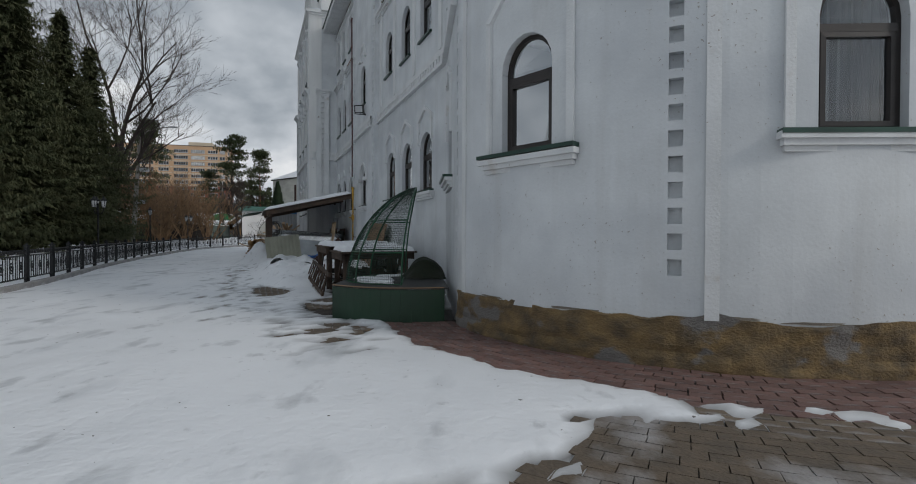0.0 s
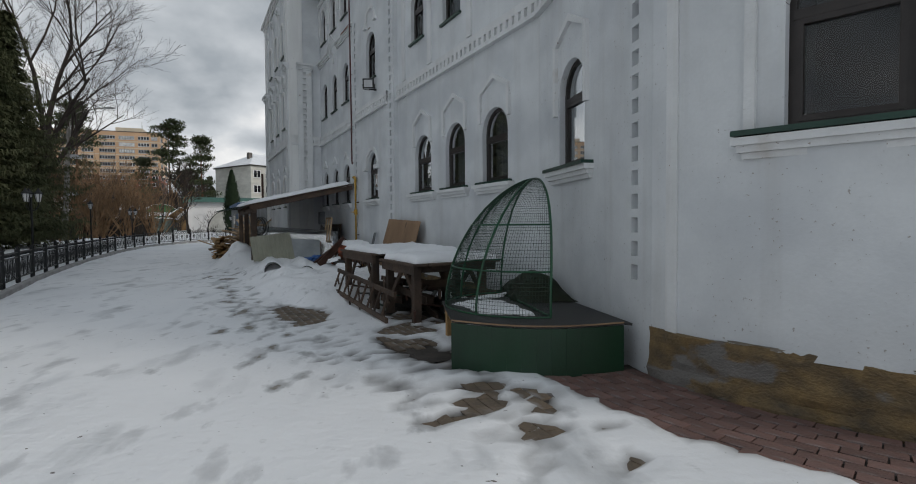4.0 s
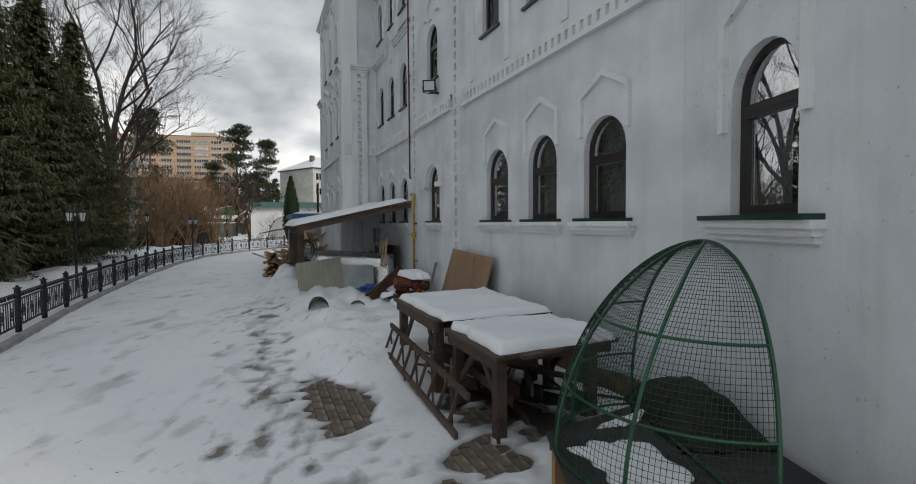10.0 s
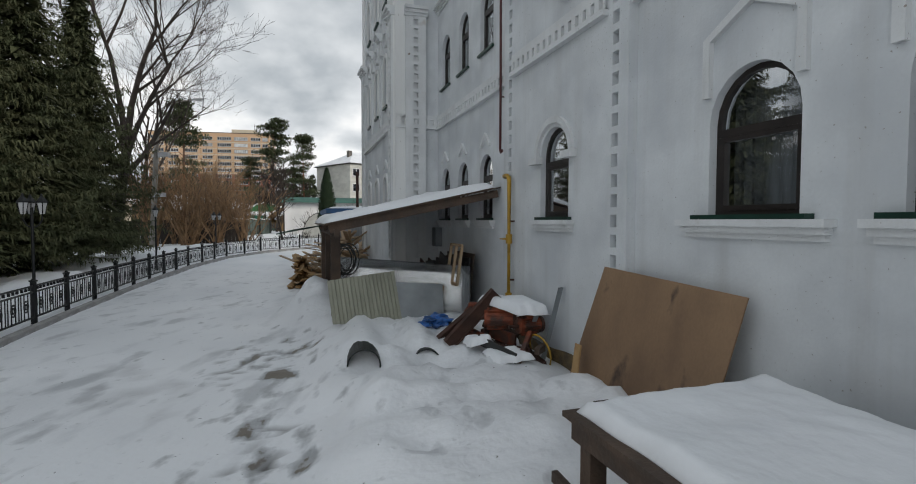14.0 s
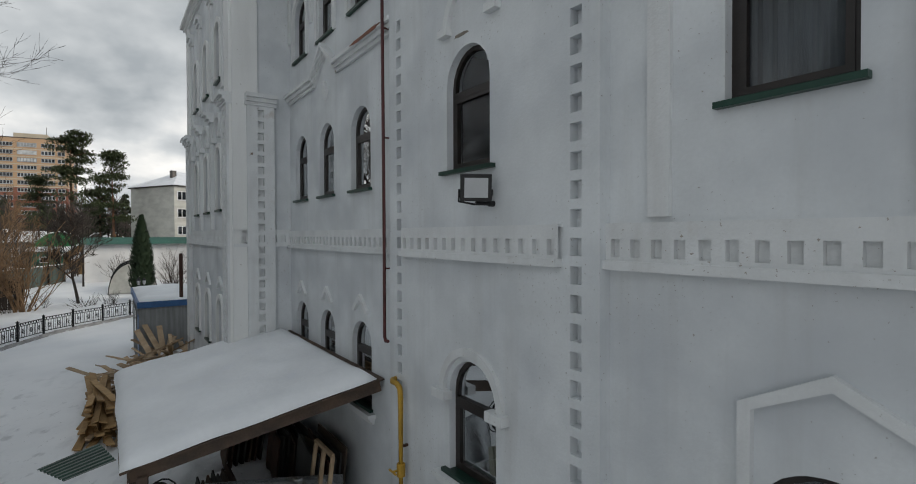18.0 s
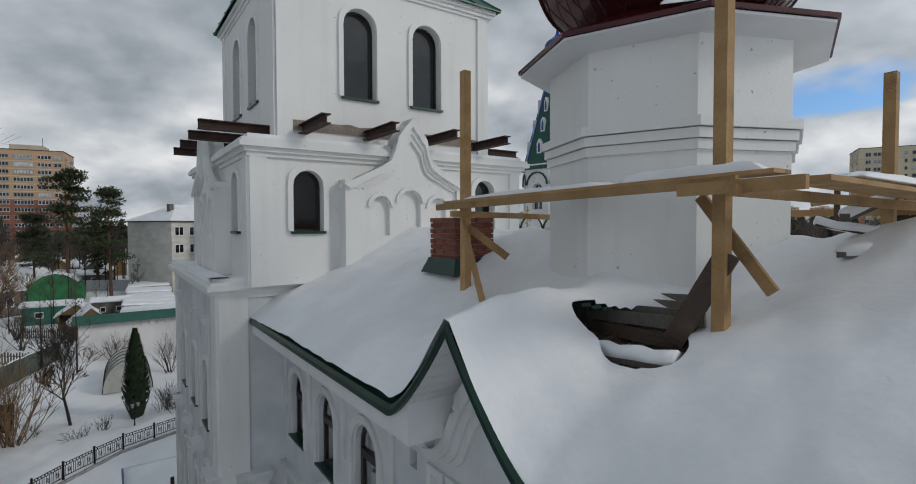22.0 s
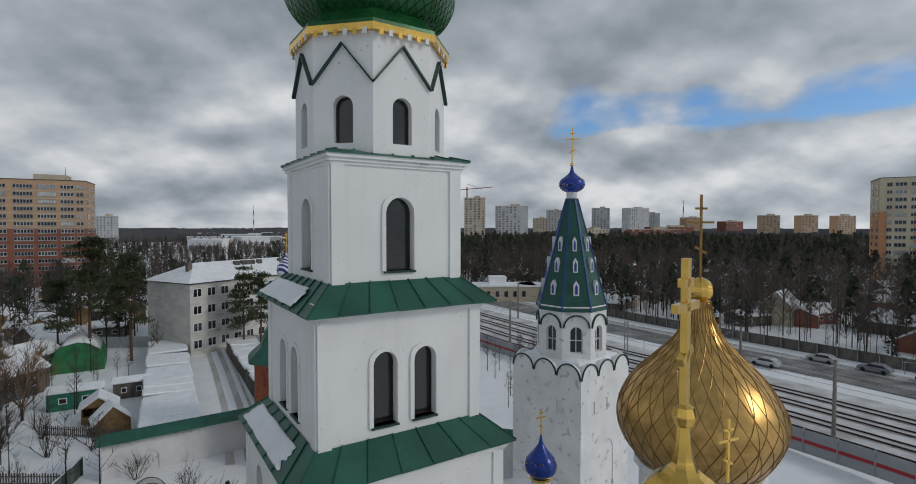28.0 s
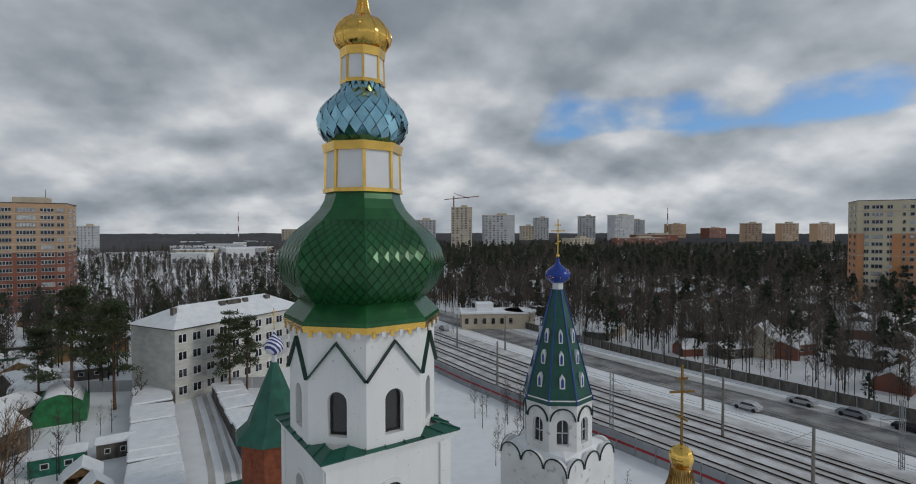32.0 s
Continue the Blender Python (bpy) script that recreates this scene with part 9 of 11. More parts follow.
def forest(name, spots, label, seed):
    """Woods: each tree a few jagged, ragged layers or a bare twiggy crown."""
    R = random.Random(seed)
    gr, br, tk = ([], []), ([], []), ([], [])

    def add(dst, pts, faces):
        base = len(dst[0])
        dst[0].extend(pts)
        dst[1].extend([tuple(base + i for i in f) for f in faces])
    for x, y, h, kind in spots:
        z = ground_z(x, y)
        if kind == "c":
            add(tk, [(x - 0.15, y, z), (x + 0.15, y, z), (x, y, z + h)], [(0, 1, 2)])
            n = 70 if math.hypot(x, y) < 260 else 34
            big = 1.0 if n == 70 else 1.45
            for i in range(n):
                t = R.random() ** 0.7
                zz = z + h * (0.25 + 0.75 * t)
                rr = h * 0.19 * (1.15 - t) * R.uniform(0.3, 1.1)
                a = R.uniform(0, 6.283)
                cx, cy = x + rr * math.cos(a), y + rr * math.sin(a)
                s = big * h * 0.045 * R.uniform(0.6, 1.4)
                b = R.uniform(0, 6.283)
                add(gr, [(cx + s * math.cos(b), cy + s * math.sin(b), zz - s * 0.5), (cx - s * math.cos(b), cy - s * math.sin(b), zz - s * 0.3), (cx + 0.2 * s, cy, zz + s * 0.9), (cx - s * math.sin(b), cy + s * math.cos(b), zz + s * 0.1)], [(0, 1, 2), (0, 3, 2), (1, 2, 3)])
        else:
            w = 0.011 * h
            add(tk, [(x - w, y, z), (x + w, y, z), (x, y, z + h * 0.95)], [(0, 1, 2)])
            for i in range(30 if math.hypot(x, y) < 230 else 17):
                t = R.uniform(0.3, 0.95)
                a = R.uniform(0, 6.283)
                L = h * 0.26 * (1.2 - t) * R.uniform(0.6, 1.3)
                p = (x, y, z + h * t)
                e = (x + L * math.cos(a), y + L * math.sin(a), z + h * t + L * R.uniform(0.5, 1.4))
                ww = (0.0045 if math.hypot(x, y) < 110 else 0.0075 if math.hypot(x, y) < 230 else 0.012) * h
                add(br, [(p[0] - ww, p[1], p[2]), (p[0] + ww, p[1], p[2]), e], [(0, 1, 2)])
                mx = tuple((p[q] + e[q]) / 2 for q in range(3))
                for s in (-1, 1):
                    e2 = (mx[0] + s * L * 0.35 * math.sin(a), mx[1] - s * L * 0.35 * math.cos(a), mx[2] + L * 0.4)
                    add(br, [(mx[0] - ww * 0.7, mx[1], mx[2]), (mx[0] + ww * 0.7, mx[1], mx[2]), e2], [(0, 1, 2)])
    root = thing(name, label, "wood", kind="stuff")
    for nm, (v, f), mat in (("needle_crowns", gr, "wood_needles"), ("bare_crowns", br, "wood_twig"), ("trunks", tk, "bark")):
        if v:
            me = bpy.data.meshes.new(nm)
            me.from_pydata(v, [], f)
            me.materials.append(M[mat])
            o = new(nm, me)
            o.parent = root
            tagged(o, kind="stuff")


R2 = random.Random(31)
spots = []
# strip beyond the road: bare trees and pines
P = along(RAIL, 3.0)
for i in range(1800):
    d = 47 + 235 * R2.random() ** 1.0
    k = R2.randrange(2, 75)
    x, y = offset_path(P[max(0, k - 1):k + 2], d)[1]
    spots.append((x + R2.uniform(-3, 3), y + R2.uniform(-3, 3), R2.uniform(7, 16), "c" if R2.random() < (0.08 if d < 150 else 0.2) else "b"))
for i in range(1150):
    d = R2.uniform(46, 110)
    k = R2.randrange(2, 75)
    x, y = offset_path(P[max(0, k - 1):k + 2], d)[1]
    spots.append((x + R2.uniform(-3, 3), y + R2.uniform(-3, 3), R2.uniform(3.5, 13), "b" if R2.random() < 0.93 else "c"))
forest("roadside_trees", spots, "bare trees and pines among the cottages", 5)
spots = []
for i in range(16000):
    a = R2.uniform(-0.78, 1.15)
    d = 175 + 620 * R2.random() ** 1.5
    x, y = -5 + d * math.sin(a), 13 + d * math.cos(a)
    if -140 + 0.0 < x < 120 - 0.15 * y + 40 and y < 330:
        if R2.random() < 0.45 or y < 150:
            continue
    dense = x > 30 + 0.05 * y
    if dense and d < 285 + 40 * noise.noise((a * 4, 0, 0)):
        continue
    if not dense and R2.random() < 0.15:
        continue
    spots.append((x, y, R2.gauss(12.5, 2.0) if dense else R2.uniform(6, 12), "c" if R2.random() < (0.30 if dense else 0.07) else "b"))
forest("wood", spots, "dark mixed winter wood reaching the horizon", 6)
spots = []
for i in range(290):
    x, y = R2.uniform(-95, -22), R2.uniform(58, 175)
    if -45 < x < -14 + 0 and 64 < y < 122 and x > -45 - (y - 70) * 0.0 and (x > -27 - (y - 70) * 0.36 - 5):
        continue
    spots.append((x, y, R2.uniform(4, 10) if y < 110 else R2.uniform(8, 14), "c" if R2.random() < (0.0 if y < 108 else 0.3) else "b"))
for i in range(70):
    x, y = R2.uniform(-62, -36), R2.uniform(50, 112)
    spots.append((x, y, R2.uniform(3, 6.5), "b"))
for i in range(60):
    spots.append((R2.uniform(-45, 10), R2.uniform(142, 175), R2.uniform(10, 15), "c" if R2.random() < 0.75 else "b"))
for i in range(26):
    spots.append((R2.uniform(14, 24) , R2.uniform(58, 90), R2.uniform(4, 7), "b"))
forest("garden_trees", spots, "bare fruit trees and scattered pines among the gardens", 7)
# far belts of trees towards the horizon
bm = nbm()
for row, d in enumerate((830, 1150, 1700, 2600)):
    prev = None
    for i in range(420):
        a = -0.95 + 2.2 * i / 419
        x, y = d * math.sin(a), d * math.cos(a)
        h = 14 + 5 * noise.noise((i * 0.08, row, 0)) + 3.5 * noise.noise((i * 0.9, 3, row))
        cur = (bm.verts.new((x, y, 0)), bm.verts.new((x * 1.01, y * 1.01, max(4, h))), bm.verts.new((x * 1.12, y * 1.12, max(3, h * 0.8))), bm.verts.new((x * 1.13, y * 1.13, 0)))
        if prev:
            for k in range(3):
                bm.faces.new((prev[k], cur[k], cur[k + 1], prev[k + 1]))
        prev = cur
ridge = part("backdrop_wood", bm, M["far_wood"], None)
tagged(ridge, "far wooded horizon", "backdrop", kind="structure")

# ---- along the wall: stage, net cage, tables, junk, shed ----
M["stage_green"] = material("dark green painted plywood", (0.004, 0.036, 0.014), 0.45, scale=2, spread=0.15, bump=0.1, grain=30)
M["ply_dark"] = material("wet dark plywood", (0.030, 0.030, 0.028), 0.6, scale=2, spread=0.25, bump=0.2)
M["net_green"] = material("black green plastic net", (0.007, 0.034, 0.018), 0.5, scale=5, spread=0.2, bump=0)
M["pipe_green"] = material("green plastic pipe", (0.010, 0.085, 0.036), 0.4, scale=5, spread=0.2, bump=0.1)
M["old_wood"] = material("weathered brown timber", (0.085, 0.055, 0.038), 0.85, second=(0.05, 0.036, 0.028), scale=3, spread=0.25, bump=0.6, grain=30, stretch=(1, 1, 1), per_object=0.25)
M["raw_wood"] = material("fresh sawn timber", (0.40, 0.25, 0.11), 0.75, second=(0.31, 0.18, 0.075), scale=4, spread=0.15, bump=0.4, grain=35, per_object=0.22, stain=(0.18, 0.12, 0.07), stain_at=(0.62, 0.78), stain_scale=3)
M["pale_wood"] = material("mixed old planks", (0.42, 0.31, 0.20), 0.8, second=(0.30, 0.20, 0.12), scale=3, spread=0.2, bump=0.4, grain=35, per_object=0.4)
M["ply"] = material("brown plywood board", (0.28, 0.175, 0.10), 0.7, second=(0.19, 0.115, 0.068), scale=1.6, spread=0.14, bump=0.15, grain=40, stretch=(1, 1, 0.6), stain=(0.07, 0.045, 0.032), stain_at=(0.60, 0.67), stain_scale=2.6)
M["rust"] = material("rusty steel", (0.085, 0.042, 0.03), 0.8, 0.3, second=(0.055, 0.030, 0.024), scale=5, spread=0.3, bump=0.5, grain=50)
M["motor"] = material("worn orange enamel", (0.26, 0.062, 0.026), 0.6, scale=6, spread=0.25, bump=0.3, stain=(0.07, 0.034, 0.025), stain_at=(0.44, 0.56), stain_scale=5)
M["galv"] = material("galvanised sheet", (0.78, 0.80, 0.81), 0.24, 1.0, scale=1.4, spread=0.06, bump=0.05, grain=2.5)
M["grey_sheet"] = material("grey tin sheet", (0.30, 0.32, 0.33), 0.35, 0.7, scale=2, spread=0.12, bump=0.1, grain=6)
M["beige_tin"] = material("beige corrugated tin", (0.27, 0.27, 0.21), 0.45, 0.1, scale=2, spread=0.1, bump=0.05)
M["black_roll"] = material("black tar roll", (0.012, 0.016, 0.015), 0.5, scale=5, spread=0.2, bump=0.2)
M["blue_film"] = material("blue plastic film", (0.03, 0.12, 0.36), 0.3, scale=5, spread=0.2, bump=0.4, grain=12)
M["yellow_pipe"] = material("yellow painted gas pipe", (0.52, 0.30, 0.03), 0.5, scale=4, spread=0.15, bump=0.2, stain=(0.16, 0.07, 0.04), stain_at=(0.66, 0.74), stain_scale=6)
M["red_rod"] = material("dark red painted pipe", (0.095, 0.018, 0.018), 0.5, scale=6, spread=0.2, bump=0.2)
M["lamp_black"] = material("black lamp housing", (0.012, 0.012, 0.013), 0.5, scale=6, spread=0.15, bump=0.1)
M["blue_paint"] = material("blue painted tin", (0.03, 0.12, 0.30), 0.45, scale=3, spread=0.15, bump=0.1)
M["hut_grey"] = material("grey hut panel", (0.27, 0.28, 0.285), 0.7, scale=2, spread=0.12, bump=0.2, stretch=(6, 6, 0.5))
M["brick_red"] = material("old red brick", (0.24, 0.075, 0.045), 0.9, second=(0.17, 0.055, 0.04), scale=6, spread=0.2, bump=0.5, per_object=0.3)
M["mortar"] = material("grey mortar", (0.33, 0.31, 0.29), 0.95, scale=8, spread=0.15, bump=0.5)


def here(u, v, z=0.0, rz=0.0):
    return CHURCH @ pose(u, v, z, 0, 0, rz)


def slab(bm, pts, th):
    """A sheet with four corners and a thickness towards its normal."""
    p = [Vector(q) for q in pts]
    n = (p[1] - p[0]).cross(p[3] - p[0]).normalized() * th
    a, b = [bm.verts.new(q) for q in p], [bm.verts.new(q + n) for q in p]
    bm.faces.new(a[::-1])
    bm.faces.new(b)
    for k in range(4):
        bm.faces.new((a[k], a[(k + 1) % 4], b[(k + 1) % 4], b[k]))


def snow_slab(name, label, pts, thick, seed, ragged=0.08, n=22, parent=None):
    """Snow lying on a four-cornered top: rounded, uneven edge and top."""
    o = Vector(pts[0])
    P = [Vector(q) - o for q in pts]
    bm = nbm()
    V = {}
    for i in range(n + 1):
        for j in range(n + 1):
            s, t = i / n, j / n
            e0 = ragged * (0.5 + noise.noise((s * 5, t * 5, seed)))
            s2, t2 = 0.5 + (s - 0.5) * (1 - e0), 0.5 + (t - 0.5) * (1 - e0)
            p = P[0].lerp(P[1], s2).lerp(P[3].lerp(P[2], s2), t2)
            e = min(s, 1 - s, t, 1 - t) * n
            k = min(1.0, e / 2.5)
            h = thick * math.sqrt(max(0, 1 - (1 - k) ** 2)) * (0.85 + 0.45 * noise.noise((p.x * 1.3, p.y * 1.3, seed + 3)) + 0.16 * noise.noise((p.x * 5, p.y * 5, seed)) + 0.07 * noise.noise((p.x * 14, p.y * 14, seed)))
            V[i, j] = bm.verts.new(p + Vector((0, 0, max(0.004, h))))
    for i in range(n):
        for j in range(n):
            bm.faces.new((V[i, j], V[i + 1, j], V[i + 1, j + 1], V[i, j + 1]))
    edge = [V[i, 0] for i in range(n + 1)] + [V[n, j] for j in range(1, n + 1)] + [V[i, n] for i in range(n - 1, -1, -1)] + [V[0, j] for j in range(n - 1, 0, -1)]
    low = [bm.verts.new(v.co - Vector((0, 0, 0.006))) for v in edge]
    for k in range(len(edge)):
        bm.faces.new((edge[k], edge[(k + 1) % len(edge)], low[(k + 1) % len(edge)], low[k]))
    bm.faces.new(low)
    ob = part(name, bm, M["snow"], parent, smooth=True)
    if parent is None:
        ob.matrix_world = here(*o)
        tagged(ob, label, "snow", kind="stuff")
    else:
        ob.location = o
    return ob


# stage in the corner by the apse
stage = thing("stage_platform", "low dark green plywood stage with a curved front", "platform", CHURCH)
front = []
for i in range(13):
    a = i / 12
    p = Vector((0.02, 2.42)).lerp(Vector((-0.92, 1.02)), a)
    q = Vector((-0.81, -0.59)).normalized() * -1
    bulge = 0.25 * math.sin(math.pi * a)
    front.append((p.x - 0.81 * bulge, p.y + 0.59 * bulge))
deck = front + [(-1.0, 0.98), (1.6, 0.2), (1.22, 1.95)]
bm = nbm()
a = [bm.verts.new((u, v, 0.445)) for u, v in deck]
b = [bm.verts.new((u, v, 0.47)) for u, v in deck]
bm.faces.new(a[::-1])
bm.faces.new(b)
for k in range(len(deck)):
    bm.faces.new((a[k], a[(k + 1) % len(deck)], b[(k + 1) % len(deck)], b[k]))
part("deck", bm, M["ply_dark"], stage, "wet dark plywood deck")
bm = nbm()
for (u0, v0), (u1, v1) in zip(front, front[1:]):
    slab(bm, [(u0, v0, -0.03), (u1, v1, -0.03), (u1, v1, 0.443), (u0, v0, 0.443)], 0.012)
part("front_panel", bm, M["stage_green"], stage, "green curved plywood front")
for k in (0.12, 0.5, 0.9):
    i = int(k * 11)
    bm = nbm()
    box(bm, (front[i][0] * 1.01, front[i][1] * 1.01, -0.035), (0.10, 0.07, 0.03))
    part("block", bm, M["raw_wood"], stage)
bm = nbm()
for (u0, v0), (u1, v1) in zip(front, front[1:]):
    slab(bm, [(u0, v0, 0.462), (u1, v1, 0.462), (u1, v1, 0.476), (u0, v0, 0.476)], 0.016)
part("edge_trim", bm, M["ply"], stage, "thin pale plywood edge")
for u, v in ((1.15, 1.88), (0.55, 2.1), (1.5, 0.35), (1.32, 1.1), (0.05, 2.3)):
    bm = nbm()
    box(bm, (u, v, 0.22), (0.05, 0.09, 0.45))
    part("leg", bm, M["raw_wood"], stage)
bm = nbm()
slab(bm, [(1.2, 1.93, 0.33), (1.58, 0.22, 0.33), (1.58, 0.22, 0.44), (1.2, 1.93, 0.44)], 0.03)
part("side_rail", bm, M["old_wood"], stage)

# net cage: half an egg of pipes with a net over it, its flat open side to the wall
CG, CA, CB, CH0, CH1 = Vector((0.535, 1.205)), 0.98, 0.92, 0.47, 1.99
cdir = Vector((0.954, -0.30)).normalized()
cper = Vector((0.30, 0.954)).normalized()


def egg(phi, t):
    """phi round the foot from far to near leg, t from foot (0) to tip (1)."""
    ka, kb = math.sqrt(max(0.0, 1 - t ** 2.7)), max(0.0, 1 - t ** 1.9) ** 0.62
    w = cdir * (CA * ka * math.cos(phi)) + cper * (CB * kb * math.sin(phi))
    return (w.x + 0.08 * t * t, w.y - 0.24 * t * t, (CH1 - CH0) * t)


cage = thing("net_cage", "half-egg cage of green pipes covered with dark plastic net", "cage", here(CG.x, CG.y, CH0))
for phi in (0, 42, 84, 130, 180):
    bm = nbm()
    tube(bm, [egg(radians(phi), math.sin(math.pi / 2 * i / 22)) for i in range(23)], 0.014, 6)
    part("rib", bm, M["pipe_green"], cage)
for t in (0.005, 0.31, 0.63):
    bm = nbm()
    tube(bm, [egg(math.pi * i / 24, t) for i in range(25)], 0.011, 6)
    part("hoop", bm, M["pipe_green"], cage)
bm = nbm()
rod(bm, egg(0, 0.01), egg(math.pi, 0.01), 0.011, n=6)
part("foot_bar", bm, M["pipe_green"], cage)
bm = nbm()
NP, NT = 90, 60
for i in range(NP + 1):
    for j in range(NT):
        t0, t1 = math.sin(j / NT * math.pi / 2) * 0.995, math.sin((j + 1) / NT * math.pi / 2) * 0.995
        p = Vector(egg(math.pi * i / NP, t0)) * 1.006
        rod(bm, p, Vector(egg(math.pi * i / NP, t1)) * 1.006, 0.0021, n=3, cap=False)
        if j < NT - 2 and i < NP:
            rod(bm, p, Vector(egg(math.pi * (i + 1) / NP, t0)) * 1.006, 0.0021, n=3, cap=False)
part("net", bm, M["net_green"], cage, "dark plastic garden net")
for k, pts in enumerate((((0.98, 1.98, 0.474), (0.1, 2.02, 0.474), (-0.3, 1.6, 0.474), (0.8, 1.28, 0.474)), ((1.1, 1.6, 0.474), (1.2, 1.1, 0.474), (1.4, 0.6, 0.474), (1.05, 1.2, 0.474)))):
    snow_slab("snow_patch", "thin melting snow patch on the dark deck", pts, 0.05, 11 + k, 0.3)
bm = nbm()
G = {}
for i in range(31):
    for j in range(13):
        s, t = i / 30, j / 12
        ridge = 0.28 * min(1, (1 - s) * 3.2) ** 1.3 * min(1, 0.35 + s * 1.6) + 0.10 * (1 - s)
        zz = ridge * math.sin(math.pi * min(1, t * 1.05)) ** 0.7 + 0.03 * noise.noise((s * 7, t * 5, 2)) + 0.012 * noise.noise((s * 22, t * 16, 5))
        G[i, j] = bm.verts.new((1.62 - 1.15 * s + 0.05 * noise.noise((t * 4, s * 4, 1)), -0.55 + 0.75 * t + 0.06 * noise.noise((s * 5, t * 3, 8)), max(0.004, zz)))
for i in range(30):
    for j in range(12):
        bm.faces.new((G[i, j], G[i + 1, j], G[i + 1, j + 1], G[i, j + 1]))
bmesh.ops.solidify(bm, geom=bm.faces[:], thickness=0.004)
M["tarp"] = material("dull olive green tarpaulin", (0.022, 0.036, 0.018), 0.55, second=(0.035, 0.040, 0.020), scale=3, spread=0.3, bump=0.3, grain=18)
ob = part("tarpaulin", bm, M["tarp"], None, smooth=True)
ob.matrix_world = here(0.0, 1.2, 0.472, -17)
tagged(ob, "crumpled dark green tarpaulin lying on the stage", "tarpaulin")


# timber tables under snow
def table(u0, u1, v0, v1, z, legs, label, slant=0.0, boards=6):
    t = thing("work_table", label, "table", here(u0, v0, 0), group="timber tables by the wall")
    W, D = u1 - u0, v1 - v0
    for i in range(boards):
        y0, y1 = D * i / boards + 0.006, D * (i + 1) / boards - 0.006
        x0a, x0b = slant * (1 - y0 / D), slant * (1 - y1 / D)
        bm = nbm()
        e = 0.05 * math.sin(i * 2.1)
        slab(bm, [(x0a - e, y0, z - 0.035), (W + e, y0, z - 0.035), (W + e, y1, z - 0.035), (x0b - e, y1, z - 0.035)], 0.034)
        part("board", bm, M["old_wood"], t)
    for y in (0.07, D - 0.07):
        bm = nbm()
        beam(bm, (0.1 + slant * (1 - y / D), y, z - 0.10), (W - 0.1, y, z - 0.10), 0.06, 0.12)
        part("rail", bm, M["old_wood"], t)
    for x in (0.25 + slant * 0.5, W - 0.25):
        bm = nbm()
        beam(bm, (x, 0.1, z - 0.10), (x, D - 0.1, z - 0.10), 0.06, 0.11)
        part("cross_rail", bm, M["old_wood"], t)
    for x, y in legs:
        bm = nbm()
        box(bm, (x, y, (z - 0.04) / 2), (0.11, 0.11, z - 0.04))
        part("leg", bm, M["old_wood"], t)
        bm = nbm()
        s = 1 if x < W / 2 else -1
        beam(bm, (x, y - 0.02, 0.28), (x + s * 0.5, y - 0.02, z - 0.14), 0.03, 0.08)
        part("brace", bm, M["old_wood"], t)
    return t


table(3.55, 5.62, 0.45, 2.1, 0.95, [(0.2, 1.53), (1.85, 1.53), (0.2, 0.2), (1.85, 0.2)], "brown weathered timber work table under thick snow")
table(1.95, 3.5, 0.45, 2.02, 0.88, [(0.28, 1.42), (0.5, 0.2), (1.38, 1.42), (1.38, 0.2)], "lower brown timber table with a slanting end, under snow", slant=0.26)
snow_slab("snow_cover", "thick snow lying on the timber table", ((3.5, 0.46, 0.952), (5.62, 0.48, 0.952), (5.55, 2.05, 0.952), (3.45, 2.03, 0.952)), 0.11, 4, 0.06, 44)
snow_slab("snow_cover", "thick snow lying on the lower table", ((2.16, 0.5, 0.882), (3.5, 0.5, 0.882), (3.46, 1.95, 0.882), (2.03, 1.97, 0.882)), 0.12, 7, 0.06, 44)
R = random.Random(21)
ladder = thing("ladder", "old wooden ladder leaning on its side against the table legs", "ladder", here(2.3, 2.3, 0.05))
for y, zz in ((0.0, 0.0), (-0.13, 0.36)):
    bm = nbm()
    beam(bm, (0, y, 0.02 + zz), (3.3, y - 0.04, 0.12 + zz), 0.04, 0.07)
    part("rail", bm, M["old_wood"], ladder)
for i in range(9):
    bm = nbm()
    beam(bm, (0.25 + 0.35 * i, 0.0, 0.03 + 0.01 * i), (0.25 + 0.35 * i, -0.13, 0.39 + 0.01 * i), 0.03)
    part("rung", bm, M["old_wood"], ladder)
junk = thing("scrap_pile", "scrap boards and pipes heaped under the tables", "scrap", here(2.3, 0.6, 0.0))
for i in range(46):
    a = R.uniform(-0.5, 0.5)
    x, y, z = R.uniform(0.1, 2.9), R.uniform(0.1, 1.35), R.uniform(0.03, 0.42)
    L = R.uniform(0.5, 1.4)
    bm = nbm()
    d = Vector((math.cos(a), math.sin(a) * 1.3, R.uniform(-0.12, 0.12))) * (L / 2)
    c = Vector((x, y, z))
    if i % 4 == 0:
        rod(bm, c - d, c + d, 0.018, n=6)
    else:
        beam(bm, c - d, c + d, R.uniform(0.02, 0.035), R.uniform(0.06, 0.15))
    part("scrap_pipe" if i % 4 == 0 else "scrap_board", bm, M[("rust", "old_wood", "ply_dark", "old_wood", "dark_green")[i % 5]], junk)
for i in range(5):
    ln = thing("lath", "grey weathered lath leaning against the table", "lath", here(2.5 + 0.6 * i, 2.15, 0.0), group="laths at the table")
    bm = nbm()
    beam(bm, (0, 0.12, 0.03), (0.5 + 0.1 * i, -0.06, 0.62 - 0.07 * i), 0.025, 0.06)
    part("wood", bm, M["old_wood"], ln)

